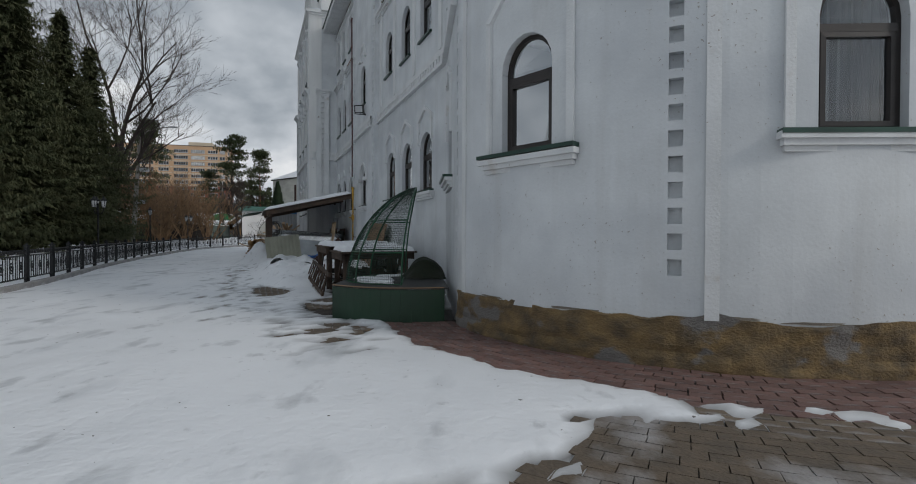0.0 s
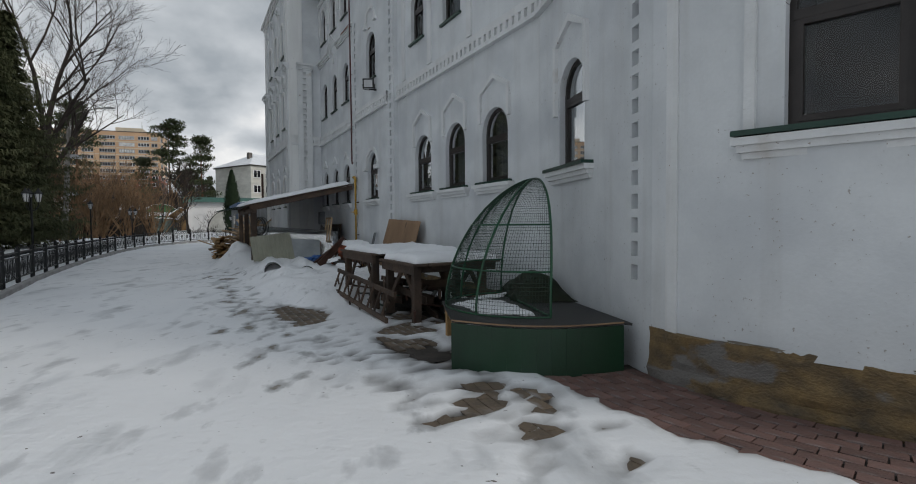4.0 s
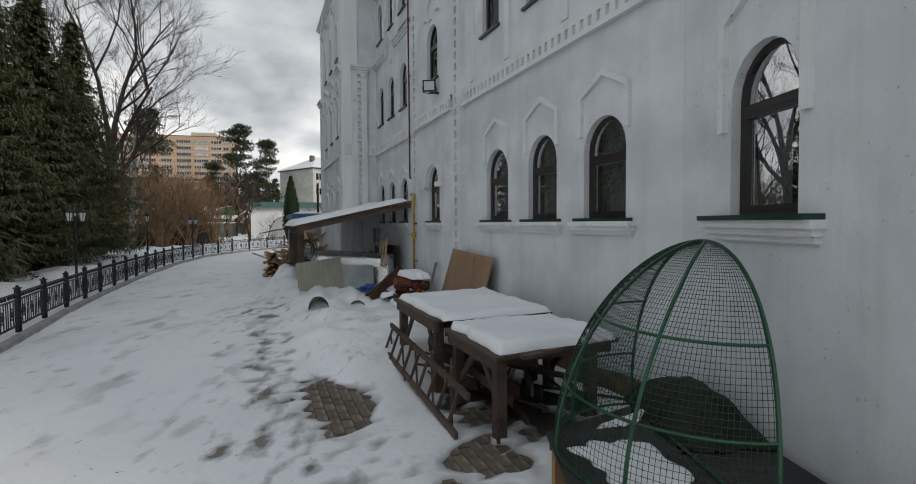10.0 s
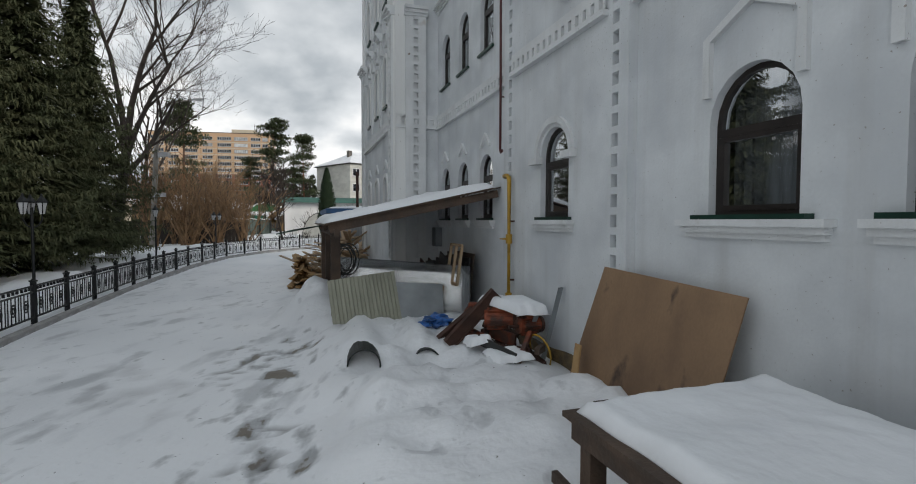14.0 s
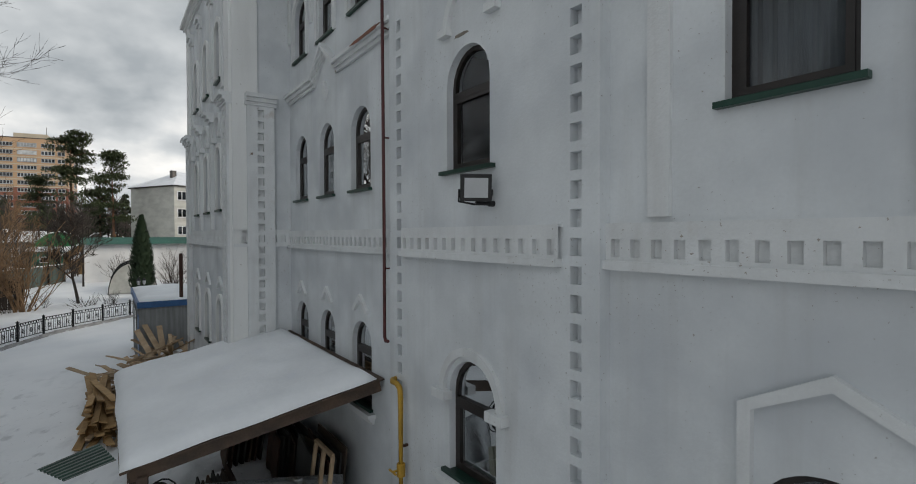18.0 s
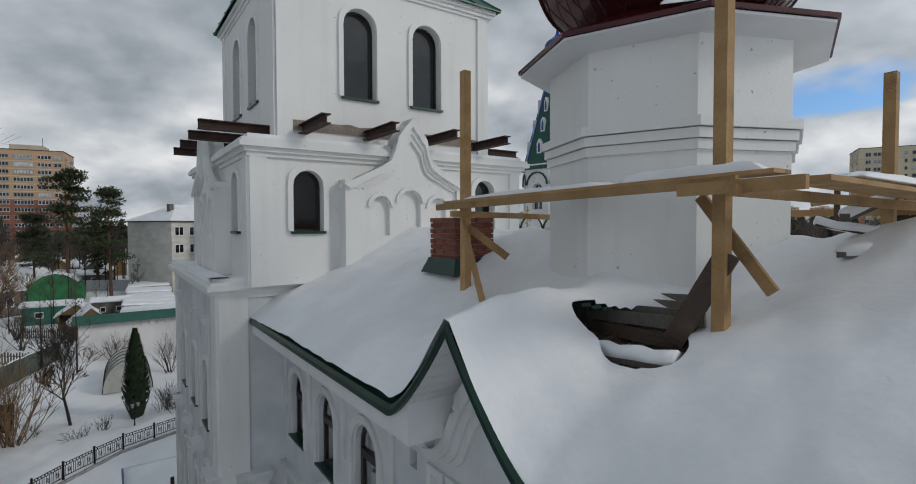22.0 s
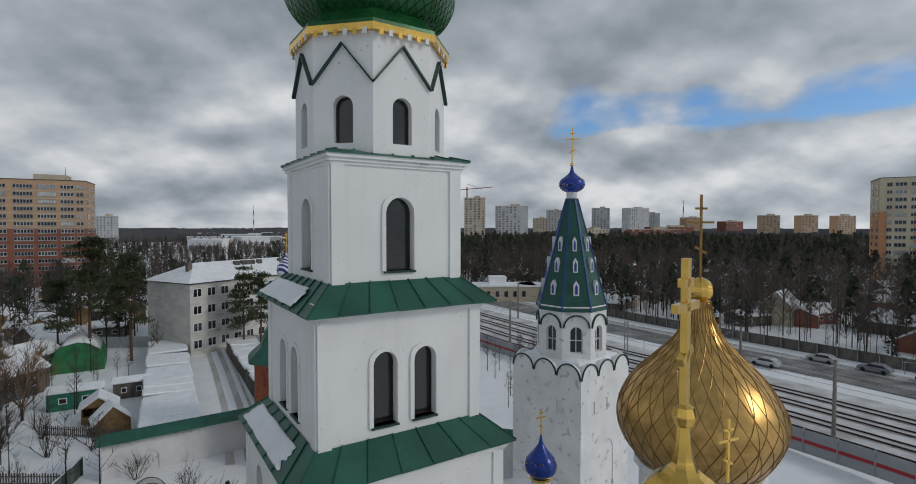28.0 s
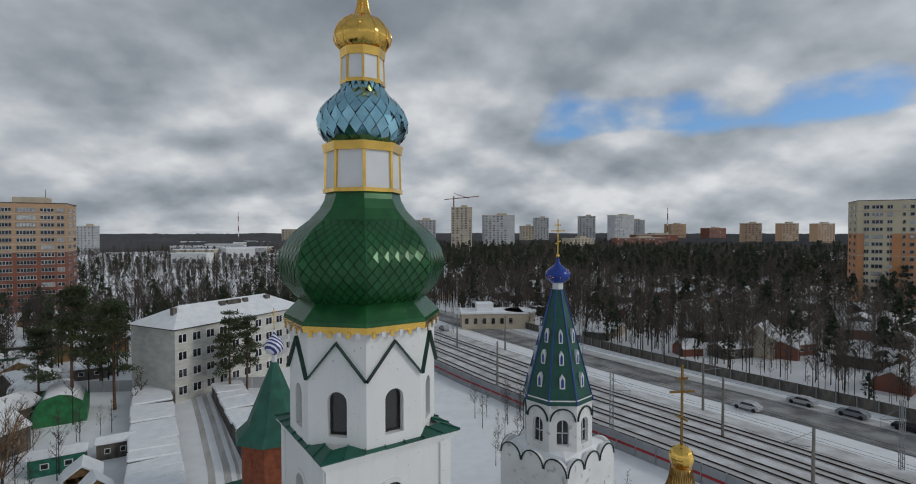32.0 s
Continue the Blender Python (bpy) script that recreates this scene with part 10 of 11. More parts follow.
# plywood board leaning on the wall
bd = thing("plywood_board", "large brown plywood board leaning on the wall", "board", here(6.2, 0.5, 0.25))
bm = nbm()
slab(bm, [(0.0, 0.0, -0.25), (2.2, -0.05, -0.1), (1.9, -0.36, 1.33), (-0.15, -0.36, 1.25)], 0.015)
part("sheet", bm, M["ply"], bd)
bm = nbm()
slab(bm, [(1.75, 0.10, 0.0), (1.88, 0.10, 0.0), (1.95, 0.0, 0.42), (1.82, 0.0, 0.42)], 0.015)
part("offcut", bm, M["raw_wood"], bd)

snow_slab("snow_lump", "lumpy snow heaped at the foot of the plywood sheet", ((8.75, 0.95, 0.02), (7.55, 0.95, 0.02), (7.4, 0.3, 0.02), (8.6, 0.3, 0.02)), 0.22, 411, 0.3)

# half-buried rolls
for (a, b), lab in ((((9.52, 2.83, 0.21), (11.9, 2.62, 0.26)), "black roll of tar felt half buried in snow"), (((9.8, 1.92, 0.08), (11.3, 1.85, 0.16)), "dark roll half buried in snow beside another")):
    a, b = Vector(a), Vector(b)
    r = thing("felt_roll", lab, "roll", here(*a), group="half-buried rolls")
    bm = nbm()
    d = b - a
    q = d.to_track_quat("Z", "Y").to_matrix()
    rings = [[bm.verts.new(q @ Vector((rr * math.cos(k * math.pi / 10), rr * math.sin(k * math.pi / 10), 0)) + d * t) for k in range(20)] for rr, t in ((0.205, 0.35), (0.205, 0.0), (0.225, 0.0), (0.225, 1.0))]
    for x, y in zip(rings, rings[1:]):
        for k in range(20):
            bm.faces.new((x[k], x[(k + 1) % 20], y[(k + 1) % 20], y[k]))
    bm.faces.new(rings[-1])
    bm.faces.new(rings[0][::-1])
    part("roll", bm, M["black_roll"], r, smooth=False)
for u, v, s in ((11.3, 1.35, 0.3), (10.9, 1.75, 0.22), (12.2, 2.7, 0.18)):
    bm = nbm()
    bmesh.ops.create_icosphere(bm, subdivisions=3, radius=s)
    for w in bm.verts:
        w.co *= 0.75 + 0.6 * noise.noise(w.co * 6)
        w.co.z *= 0.45
    ob = part("plastic_film", bm, M["blue_film"], None)
    ob.matrix_world = here(u, v, 0.40)
    tagged(ob, "crumpled blue plastic film in the snow", "plastic film", group="blue film")

# leaning sheets before the shed
sh = thing("galvanised_sheet", "large shiny galvanised sheet leaning before the shed", "metal sheet", here(12.22, 0.42, 0.10))
bm = nbm()
N = 14
G = {}
for i in range(N + 1):
    for j in range(7):
        s, t = i / N, j / 6
        lo, hi = Vector((0.0, 0, 0.0)).lerp(Vector((0.70, 2.52, 0.0)), s), Vector((0.10, -0.02, 1.13)).lerp(Vector((0.88, 2.50, 1.32)), s)
        p = lo.lerp(hi, t)
        p.x += 0.06 * math.sin(s * 3.3 + 0.5) + 0.03 * noise.noise((s * 3, t * 2, 1))
        G[i, j] = bm.verts.new(p)
for i in range(N):
    for j in range(6):
        bm.faces.new((G[i, j], G[i + 1, j], G[i + 1, j + 1], G[i, j + 1]))
bmesh.ops.solidify(bm, geom=bm.faces[:], thickness=0.004)
part("sheet", bm, M["galv"], sh, smooth=True)


def ribbed(bm, p0, p1, p2, p3, n=9, dep=0.025):
    """Trapezoid ribs between two lower (p0, p1) and two upper (p3, p2) corners."""
    p0, p1, p2, p3 = map(Vector, (p0, p1, p2, p3))
    nn = (p1 - p0).cross(p3 - p0).normalized() * dep
    rows = []
    for i in range(n):
        for f, up in ((0.05, 0), (0.45, 0), (0.55, 1), (0.95, 1)):
            s = (i + f) / n
            rows.append((p0.lerp(p1, s) + nn * up, p3.lerp(p2, s) + nn * up))
    vs = [(bm.verts.new(a), bm.verts.new(b), bm.verts.new(a - nn * 0.1), bm.verts.new(b - nn * 0.1)) for a, b in rows]
    for x, y in zip(vs, vs[1:]):
        bm.faces.new((x[0], y[0], y[1], x[1]))
        bm.faces.new((x[2], x[3], y[3], y[2]))
        bm.faces.new((x[1], y[1], y[3], x[3]))
        bm.faces.new((x[0], x[2], y[2], y[0]))


bm = nbm()
ribbed(bm, (-0.12, 0, 0), (-0.14, -1.2, 0.0), (0.12, -1.1, 0.86), (0.10, 0.08, 0.72))
ob = part("corrugated_sheet", bm, M["beige_tin"], None)
ob.matrix_world = here(11.78, 3.1, 0.36)
tagged(ob, "beige corrugated tin sheet leaning on a galvanised sheet", "metal sheet")
bm = nbm()
slab(bm, [(-0.05, 0, 0), (-0.07, -0.85, 0), (0.1, -0.87, 0.66), (0.12, 0.0, 0.72)], 0.006)
ob = part("tin_sheet", bm, M["grey_sheet"], None)
ob.matrix_world = here(11.78, 1.97, 0.30)
tagged(ob, "plain grey tin sheet standing in the snow", "metal sheet")

# motors and steel in the snow
def motor(u, v, z, rz, L=0.42, r=0.16):
    m = thing("electric_motor", "old orange electric motor with cooling ribs in the snow", "motor", here(u, v, z, rz), group="old motors")
    bm = nbm()
    rod(bm, (-L / 2, 0, r), (L / 2, 0, r), r * 0.9, n=16)
    part("body", bm, M["motor"], m)
    for k in range(14):
        bm = nbm()
        a = k * math.pi / 7
        box(bm, (0, 0.97 * r * math.cos(a), r + 0.97 * r * math.sin(a)), (L * 0.8, 0.012, 0.05), Matrix.Rotation(a + math.pi / 2, 3, "X"))
        part("rib", bm, M["motor"], m)
    bm = nbm()
    rod(bm, (L / 2, 0, r), (L / 2 + 0.16, 0, r), 0.025)
    part("shaft", bm, M["rust"], m)
    bm = nbm()
    box(bm, (0, 0, 2 * r), (0.14, 0.12, 0.10))
    part("terminal_box", bm, M["motor"], m)
    bm = nbm()
    rod(bm, (-L / 2 - 0.05, 0, r), (-L / 2, 0, r), r, n=16)
    part("fan_cover", bm, M["rust"], m)


motor(9.85, 0.80, 0.52, 70, 0.42, 0.15)
motor(9.5, 0.48, 0.50, 100, 0.34, 0.12)
motor(10.45, 1.0, 0.55, -30, 0.30, 0.11)
R = random.Random(77)
scrap = thing("steel_scrap", "rusty steel offcuts and boards under the old motors", "scrap", here(9.85, 0.85, 0.0))
for i in range(34):
    bm = nbm()
    c = Vector((R.uniform(-0.85, 0.75), R.uniform(-0.4, 0.4), R.uniform(0.03, 0.42)))
    a = R.uniform(-1.2, 1.2)
    d = Vector((math.cos(a), math.sin(a) * 0.6, R.uniform(-0.3, 0.3))) * R.uniform(0.18, 0.45)
    if i % 3 == 0:
        rod(bm, c - d, c + d, R.uniform(0.03, 0.08), n=10)
    else:
        beam(bm, c - d, c + d, R.uniform(0.02, 0.07), R.uniform(0.08, 0.2))
    part("offcut", bm, M[("rust", "old_wood", "rust", "motor", "ply_dark")[i % 5]], scrap)


def i_beam(bm, a, b, w=0.13, h=0.18, t=0.014):
    a, b = Vector(a), Vector(b)
    d = b - a
    q = d.to_track_quat("Z", "Y").to_matrix()
    c = (a + b) / 2
    box(bm, c, (t, h - 2 * t, d.length), q)
    for s in (-1, 1):
        box(bm, c + q @ Vector((0, s * (h - t) / 2, 0)), (w, t, d.length), q)


for a, b in (((9.95, 1.55, 0.30), (9.9, 0.82, 1.05)), ((10.15, 1.62, 0.30), (10.2, 1.05, 0.72))):
    bm = nbm()
    i_beam(bm, (0, 0, 0), Vector(b) - Vector(a))
    ob = part("steel_beam", bm, M["rust"], None)
    ob.matrix_world = here(*a)
    tagged(ob, "short rusty steel I-beam propped on the scrap heap", "steel beam", group="rusty beams in the snow")
snow_slab("snow_cap", "snow cap on the heap of motors", ((9.2, 0.25, 0.80), (10.15, 0.3, 0.86), (10.2, 1.05, 0.90), (9.3, 0.72, 0.80)), 0.19, 31, 0.12, 14)
bm = nbm()
tube(bm, [(0.26 * math.cos(a * 0.35), 0.05 * math.sin(a * 0.5), 0.28 + 0.26 * math.sin(a * 0.35)) for a in range(16)] + [(0.5, 0.15, 0.03), (0.9, 0.2, 0.12)], 0.014, 6)
ob = part("yellow_hose", bm, M["yellow_pipe"], None, smooth=True)
ob.matrix_world = here(9.2, 0.45, 0.0)
tagged(ob, "yellow hose looped over the scrap by the wall", "hose")
for u, v, dz in ((9.15, 0.42, 1.16), (9.5, 0.6, 0.75)):
    bm = nbm()
    slab(bm, [(0, 0, 0), (0.07, 0, 0), (-0.03, -0.25, dz), (-0.1, -0.25, dz)], 0.005)
    slab(bm, [(0, 0, 0), (0, 0.07, 0), (-0.1, -0.18, dz), (-0.1, -0.25, dz)], 0.005)
    ob = part("angle_profile", bm, M["grey_sheet"], None)
    ob.matrix_world = here(u, v, 0.05)
    tagged(ob, "grey steel angle leaning on the white wall", "steel profile", group="steel angles")

# pipes and lamp on the wall
gas = thing("gas_pipe", "yellow gas pipe with valve rising on the wall", "gas pipe", here(10.84, 0.12, 0.2))
bm = nbm()
tube(bm, [(0, 0.1, 0.0), (0, 0.1, 2.55), (0.02, 0.1, 2.66), (0.1, 0.1, 2.70), (0.22, 0.1, 2.70), (0.30, 0.06, 2.70), (0.32, -0.02, 2.70)], 0.036, 10)
part("pipe", bm, M["yellow_pipe"], gas, smooth=True)
for z in (0.62, 1.62):
    bm = nbm()
    rod(bm, (0, 0.1, z - 0.08), (0, 0.1, z + 0.08), 0.055, n=12)
    rod(bm, (0, 0.1, z), (0, 0.22, z), 0.015)
    beam(bm, (-0.09, 0.22, z), (0.09, 0.22, z), 0.02)
    part("valve", bm, M["yellow_pipe"], gas)
    bm = nbm()
    box(bm, (0, 0.04, z + 0.3), (0.03, 0.14, 0.03))
    part("bracket", bm, M["rust"], gas)
rod_t = thing("red_wall_pipe", "thin dark red pipe with a capped top standing off the wall", "pipe", here(11.45, 0.14, 3.36))
bm = nbm()
tube(bm, [(-0.14, 0.02, 0.02), (-0.03, 0, 0.0), (0, 0, 0.06), (0, 0, 1.5), (0, 0.02, 5.8)], 0.024, 8)
part("pipe", bm, M["red_rod"], rod_t, smooth=True)
bm = nbm()
tube(bm, [(-0.15, 0.02, 5.74), (0, 0.02, 5.83), (0.15, 0.02, 5.74)], 0.02, 6)
part("cap_bar", bm, M["red_rod"], rod_t)
for z in (1.0, 2.8, 4.3):
    bm = nbm()
    beam(bm, (0, 0, z), (0, -0.16, z), 0.02)
    part("bracket", bm, M["red_rod"], rod_t)
fl = thing("floodlight", "small black floodlight on a bracket on the wall", "floodlight", here(9.05, 0.12, 5.08))
tilt = Matrix.Rotation(radians(62), 3, "Z") @ Matrix.Rotation(radians(-10), 3, "X")
bm = nbm()
box(bm, (0, 0.22, 0.20), (0.30, 0.07, 0.26), tilt)
part("housing", bm, M["lamp_black"], fl)
bm = nbm()
box(bm, Vector((0, 0.22, 0.20)) + tilt @ Vector((0, 0.036, 0)), (0.23, 0.006, 0.19), tilt)
part("lens", bm, M["lamp_glass"], fl)
bm = nbm()
tube(bm, [Vector((0, 0.22, 0.18)) + tilt @ Vector(p) for p in ((-0.16, 0, 0), (-0.16, -0.05, -0.12), (0.0, -0.05, -0.15), (0.16, -0.05, -0.12), (0.16, 0, 0))], 0.012)
rod(bm, (0, 0.06, 0.05), (0.03, 0.2, 0.05), 0.02)
rod(bm, (0, 0.0, 0.05), (0, 0.06, 0.05), 0.03)
part("bracket", bm, M["lamp_black"], fl)

# lean-to shed
shed = thing("lean_to_shed", "open timber lean-to shed with a snowy roof against the wall", "shed", here(11.7, 0.0, 0.0))
for i in range(8):
    bm = nbm()
    u0, u1 = 0.0 + 0.64 * i, 0.62 + 0.64 * i
    slab(bm, [(u0, 0.02, 2.74), (u1, 0.02, 2.74), (u1 + 0.45, 3.2, 2.03), (u0 + 0.45, 3.2, 2.03)], 0.025)
    part("roof_board", bm, M["old_wood"], shed)
for u in (0.1, 2.4, 4.6):
    bm = nbm()
    beam(bm, (u, 0.05, 2.64), (u + 0.43, 3.1, 1.97), 0.08, 0.14)
    part("rafter", bm, M["old_wood"], shed)
bm = nbm()
beam(bm, (0.4, 2.98, 1.90), (5.5, 2.98, 1.90), 0.10, 0.14)
part("roof_beam", bm, M["old_wood"], shed)
for u, w in ((0.85, 0.17), (3.1, 0.13), (5.3, 0.13)):
    bm = nbm()
    box(bm, (u, 2.98, 0.92), (w, w, 1.85))
    part("post", bm, M["old_wood"], shed)
bm = nbm()
box(bm, (0.42, 3.12, 2.0), (0.04, 0.02, 0.12))
part("end_board", bm, M["old_wood"], shed)
snow_slab("snow_roof", "thick snow on the shed roof", ((0.02, 0.1, 2.76), (5.2, 0.1, 2.76), (5.65, 3.22, 2.065), (0.42, 3.22, 2.065)), 0.14, 41, 0.02, 26, shed)
bm = nbm()
ribbed(bm, (0, 0, 0), (0.9, 0.35, -0.10), (1.1, -0.3, 0.02), (0.1, -0.5, 0.08), 8, 0.02)
ob = part("green_corrugated_sheet", bm, M["dark_green"], None)
ob.matrix_world = here(12.55, 3.72, 1.96)
tagged(ob, "green corrugated sheet jutting from the shed roof", "metal sheet")
coil = thing("wire_coil", "black cable coils hung on the shed post", "cable coil", here(12.55, 2.86, 1.4))
for k in range(7):
    bm = nbm()
    r = 0.17 + 0.03 * math.sin(k * 2.3)
    tube(bm, [((k - 3) * 0.012, r * math.cos(i * math.pi / 8) - 0.02 * k, 1.5 * r * math.sin(i * math.pi / 8)) for i in range(17)], 0.011, 5)
    part("loop", bm, M["black_roll"], coil)
for i, (u, v, w, hgt, dep) in enumerate(((12.7, 0.35, 1.3, 1.45, 0.5), (14.3, 0.4, 1.2, 1.2, 0.55), (15.6, 0.9, 1.0, 0.95, 0.7), (13.9, 1.7, 1.1, 0.7, 0.6))):
    st = thing("board_stack", "dusty boards and sheets stacked under the shed roof", "boards", here(u, v, 0.0), group="stacks under the shed")
    for k in range(7):
        bm = nbm()
        y = dep * k / 7
        slab(bm, [(0.03 * k, y, 0), (w - 0.05 * k, y, 0), (w - 0.04 * k, y - 0.14, hgt * (1 - 0.07 * (k % 3))), (0.05 * k, y - 0.14, hgt * (1 - 0.06 * (k % 4)))], 0.03)
        part("board", bm, M[("old_wood", "ply_dark", "ply_dark", "rust")[(k + i) % 4]], st)
wf = thing("old_window_frame", "old grey window sash leaning under the shed", "window frame", here(12.1, 0.75, 0.9))
bm = nbm()
for a, b in (((0, 0, 0), (0.7, 0, 0)), ((0, -0.1, 0.75), (0.7, -0.1, 0.75)), ((0, 0, 0), (0, -0.1, 0.75)), ((0.7, 0, 0), (0.7, -0.1, 0.75)), ((0.35, 0, 0), (0.35, -0.1, 0.75))):
    beam(bm, a, b, 0.05)
part("sash", bm, M["pale_wood"], wf)
bm = nbm()
slab(bm, [(-0.1, 0.5, -0.9), (0.9, 0.5, -0.9), (0.9, 0.3, 0.0), (-0.1, 0.3, 0.0)], 0.02)
part("board", bm, M["ply"], wf)
jb = thing("wall_box", "grey metal box on the wall under the shed", "meter box", here(16.1, 0.0, 1.5))
bm = nbm()
box(bm, (0, 0.08, 0.2), (0.5, 0.16, 0.5))
part("case", bm, M["grey_sheet"], jb)
bm = nbm()
box(bm, (0, 0.165, 0.2), (0.44, 0.012, 0.44))
part("door", bm, M["grey_sheet"], jb)

# planks behind the shed
PLK = []
for L, w, t in ((3.2, 0.14, 0.035), (2.4, 0.10, 0.05), (4.0, 0.16, 0.03), (1.6, 0.12, 0.04)):
    bm = nbm()
    box(bm, (0, 0, 0), (L, w, t))
    me = bpy.data.meshes.new("plank")
    bm.to_mesh(me)
    bm.free()
    PLK.append(me)
    me.materials.append(M["pale_wood"])
PLK2 = []
for me in PLK:
    m2 = me.copy()
    m2.materials[0] = M["raw_wood"]
    PLK2.append(m2)


def plank_heap(label, u, v, n, du, dv, h, ang, tilt, meshes, seed):
    R = random.Random(seed)
    t = thing("plank_heap", label, "planks", here(u, v, 0.0), group="plank heaps")
    for i in range(n):
        ob = new("plank", R.choice(meshes))
        ob.parent = t
        x, y = R.gauss(0, du), R.gauss(0, dv)
        top = h * math.exp(-(x / (1.6 * du)) ** 2 - (y / (1.6 * dv)) ** 2)
        z = 0.06 + top * (i / n) ** 0.8
        ob.matrix_local = pose(x, y, z, R.gauss(0, 14), R.gauss(0, tilt), R.gauss(0, ang))
    return t


plank_heap("fresh light planks stacked along the wall beside the shed", 21.3, 3.5, 36, 0.3, 0.2, 0.85, 5, 4, (PLK2[0], PLK2[2]), 1)
plank_heap("messy heap of old planks and beams in the snow", 22.9, 1.9, 130, 0.7, 0.55, 1.5, 40, 14, PLK, 2)
plank_heap("heap of split boards and laths by the hut", 20.6, 2.2, 50, 0.6, 0.5, 0.9, 40, 16, (PLK[1], PLK[3]), 3)
snow_slab("snow_patch", "snow on the plank heap", ((22.3, 1.4, 1.0), (23.3, 1.3, 1.2), (23.4, 2.0, 1.2), (22.4, 2.2, 1.0)), 0.14, 55, 0.3, 12)

# blue-trimmed hut
hut = thing("hut", "grey site hut with a blue roof edge under snow", "hut", here(24.75, 2.41, 0.0))
bm = nbm()
box(bm, (2.85, -1.9, 1.22), (5.7, 3.8, 2.45))
part("wall", bm, M["hut_grey"], hut)
bm = nbm()
box(bm, (2.85, -1.9, 2.54), (5.85, 4.0, 0.2))
part("roof_edge", bm, M["blue_paint"], hut, "blue painted roof edge")
for s, x0, x1 in ((0, 0.6, 1.5), (1, 2.6, 3.7)):
    bm = nbm()
    box(bm, ((x0 + x1) / 2, 0.01, 1.05 if s == 0 else 1.6), (x1 - x0, 0.06, 2.0 if s == 0 else 0.9))
    part("door" if s == 0 else "window", bm, M["blue_paint" if s == 0 else "dark_glass"], hut)
for x in [0.0 + 0.6 * i for i in range(10)]:
    bm = nbm()
    box(bm, (x, 0.012, 1.22), (0.05, 0.03, 2.42))
    part("wall_rib", bm, M["hut_grey"], hut)
for y in (-0.8, -1.6, -2.4, -3.2):
    bm = nbm()
    box(bm, (-0.012, y, 1.22), (0.03, 0.05, 2.42))
    part("wall_rib", bm, M["hut_grey"], hut)
snow_slab("snow_roof", "snow on the hut roof", ((-0.05, -3.85, 2.645), (5.75, -3.85, 2.645), (5.75, 0.05, 2.645), (-0.05, 0.05, 2.645)), 0.13, 61, 0.01, 14, hut)
bm = nbm()
rod(bm, (0, 0, 0), (0, 0, 1.6), 0.06, n=10)
ob = part("stove_pipe", bm, M["rust"], hut)
ob.location = (0.2, -1.2, 2.6)

for k, pts in enumerate((((9.2, 1.1, 0.50), (9.7, 1.05, 0.42), (9.8, 1.4, 0.36), (9.3, 1.45, 0.40)), ((10.3, 1.0, 0.52), (10.7, 1.0, 0.5), (10.7, 1.3, 0.42), (10.3, 1.3, 0.44)), ((8.7, 0.7, 0.34), (9.3, 0.75, 0.34), (9.3, 1.3, 0.34), (8.7, 1.3, 0.30)))):
    snow_slab("snow_patch", "lump of snow on the scrap heap", pts, 0.12, 90 + k, 0.2, 12)

# ---- scaffold, chimney and torn roof by the drum ----
scaf = thing("timber_scaffold", "rough timber scaffold round the roof drum with snow on its planks", "scaffold", CHURCH @ pose(0.32, 0, 0))
for (u, v, z0, z1, w) in ((8.0, -1.0, 11.2, 14.13, 0.10), (11.28, -0.97, 11.2, 14.24, 0.10), (7.69, -3.45, 11.9, 13.75, 0.10), (11.6, -3.9, 11.6, 13.4, 0.11)):
    bm = nbm()
    box(bm, (u, v, (z0 + z1) / 2), (w, w, z1 - z0))
    part("post", bm, M["raw_wood"], scaf)
for a, b in (((11.65, -0.78, 12.53), (7.8, -0.82, 12.6)), ((7.72, -0.6, 12.52), (7.38, -3.7, 12.44)), ((11.2, -0.7, 12.44), (11.7, -4.1, 12.40)), ((7.3, -3.6, 12.42), (11.8, -3.9, 12.42))):
    bm = nbm()
    beam(bm, a, b, 0.05, 0.075)
    part("ledger", bm, M["raw_wood"], scaf)
for k in range(4):
    bm = nbm()
    v = -0.98 - 0.10 * k
    if k < 2:
        slab(bm, [(7.6, v - 0.08, 12.645), (11.7 - 0.3 * k, v - 0.08, 12.585), (11.7 - 0.3 * k, v + 0.08, 12.585), (7.6, v + 0.08, 12.645)], 0.03)
    else:
        slab(bm, [(7.25 + 0.16 * (k - 2), -0.85, 12.60), (7.40 + 0.16 * (k - 2), -0.85, 12.60), (7.25 + 0.16 * (k - 2), -3.9, 12.53), (7.10 + 0.16 * (k - 2), -3.9, 12.53)], 0.035)
    part("plank", bm, M["raw_wood"], scaf)
for a, b in (((8.26, -1.15, 12.52), (7.70, -1.15, 11.80)), ((11.28, -0.92, 12.35), (10.7, -0.8, 11.40)), ((11.28, -0.97, 12.3), (10.85, -1.3, 11.9)), ((7.4, -3.4, 12.5), (6.6, -4.2, 13.2)), ((8.2, -0.75, 12.55), (7.3, -0.65, 12.55))):
    bm = nbm()
    beam(bm, a, b, 0.04, 0.09)
    part("brace", bm, M["raw_wood"], scaf)
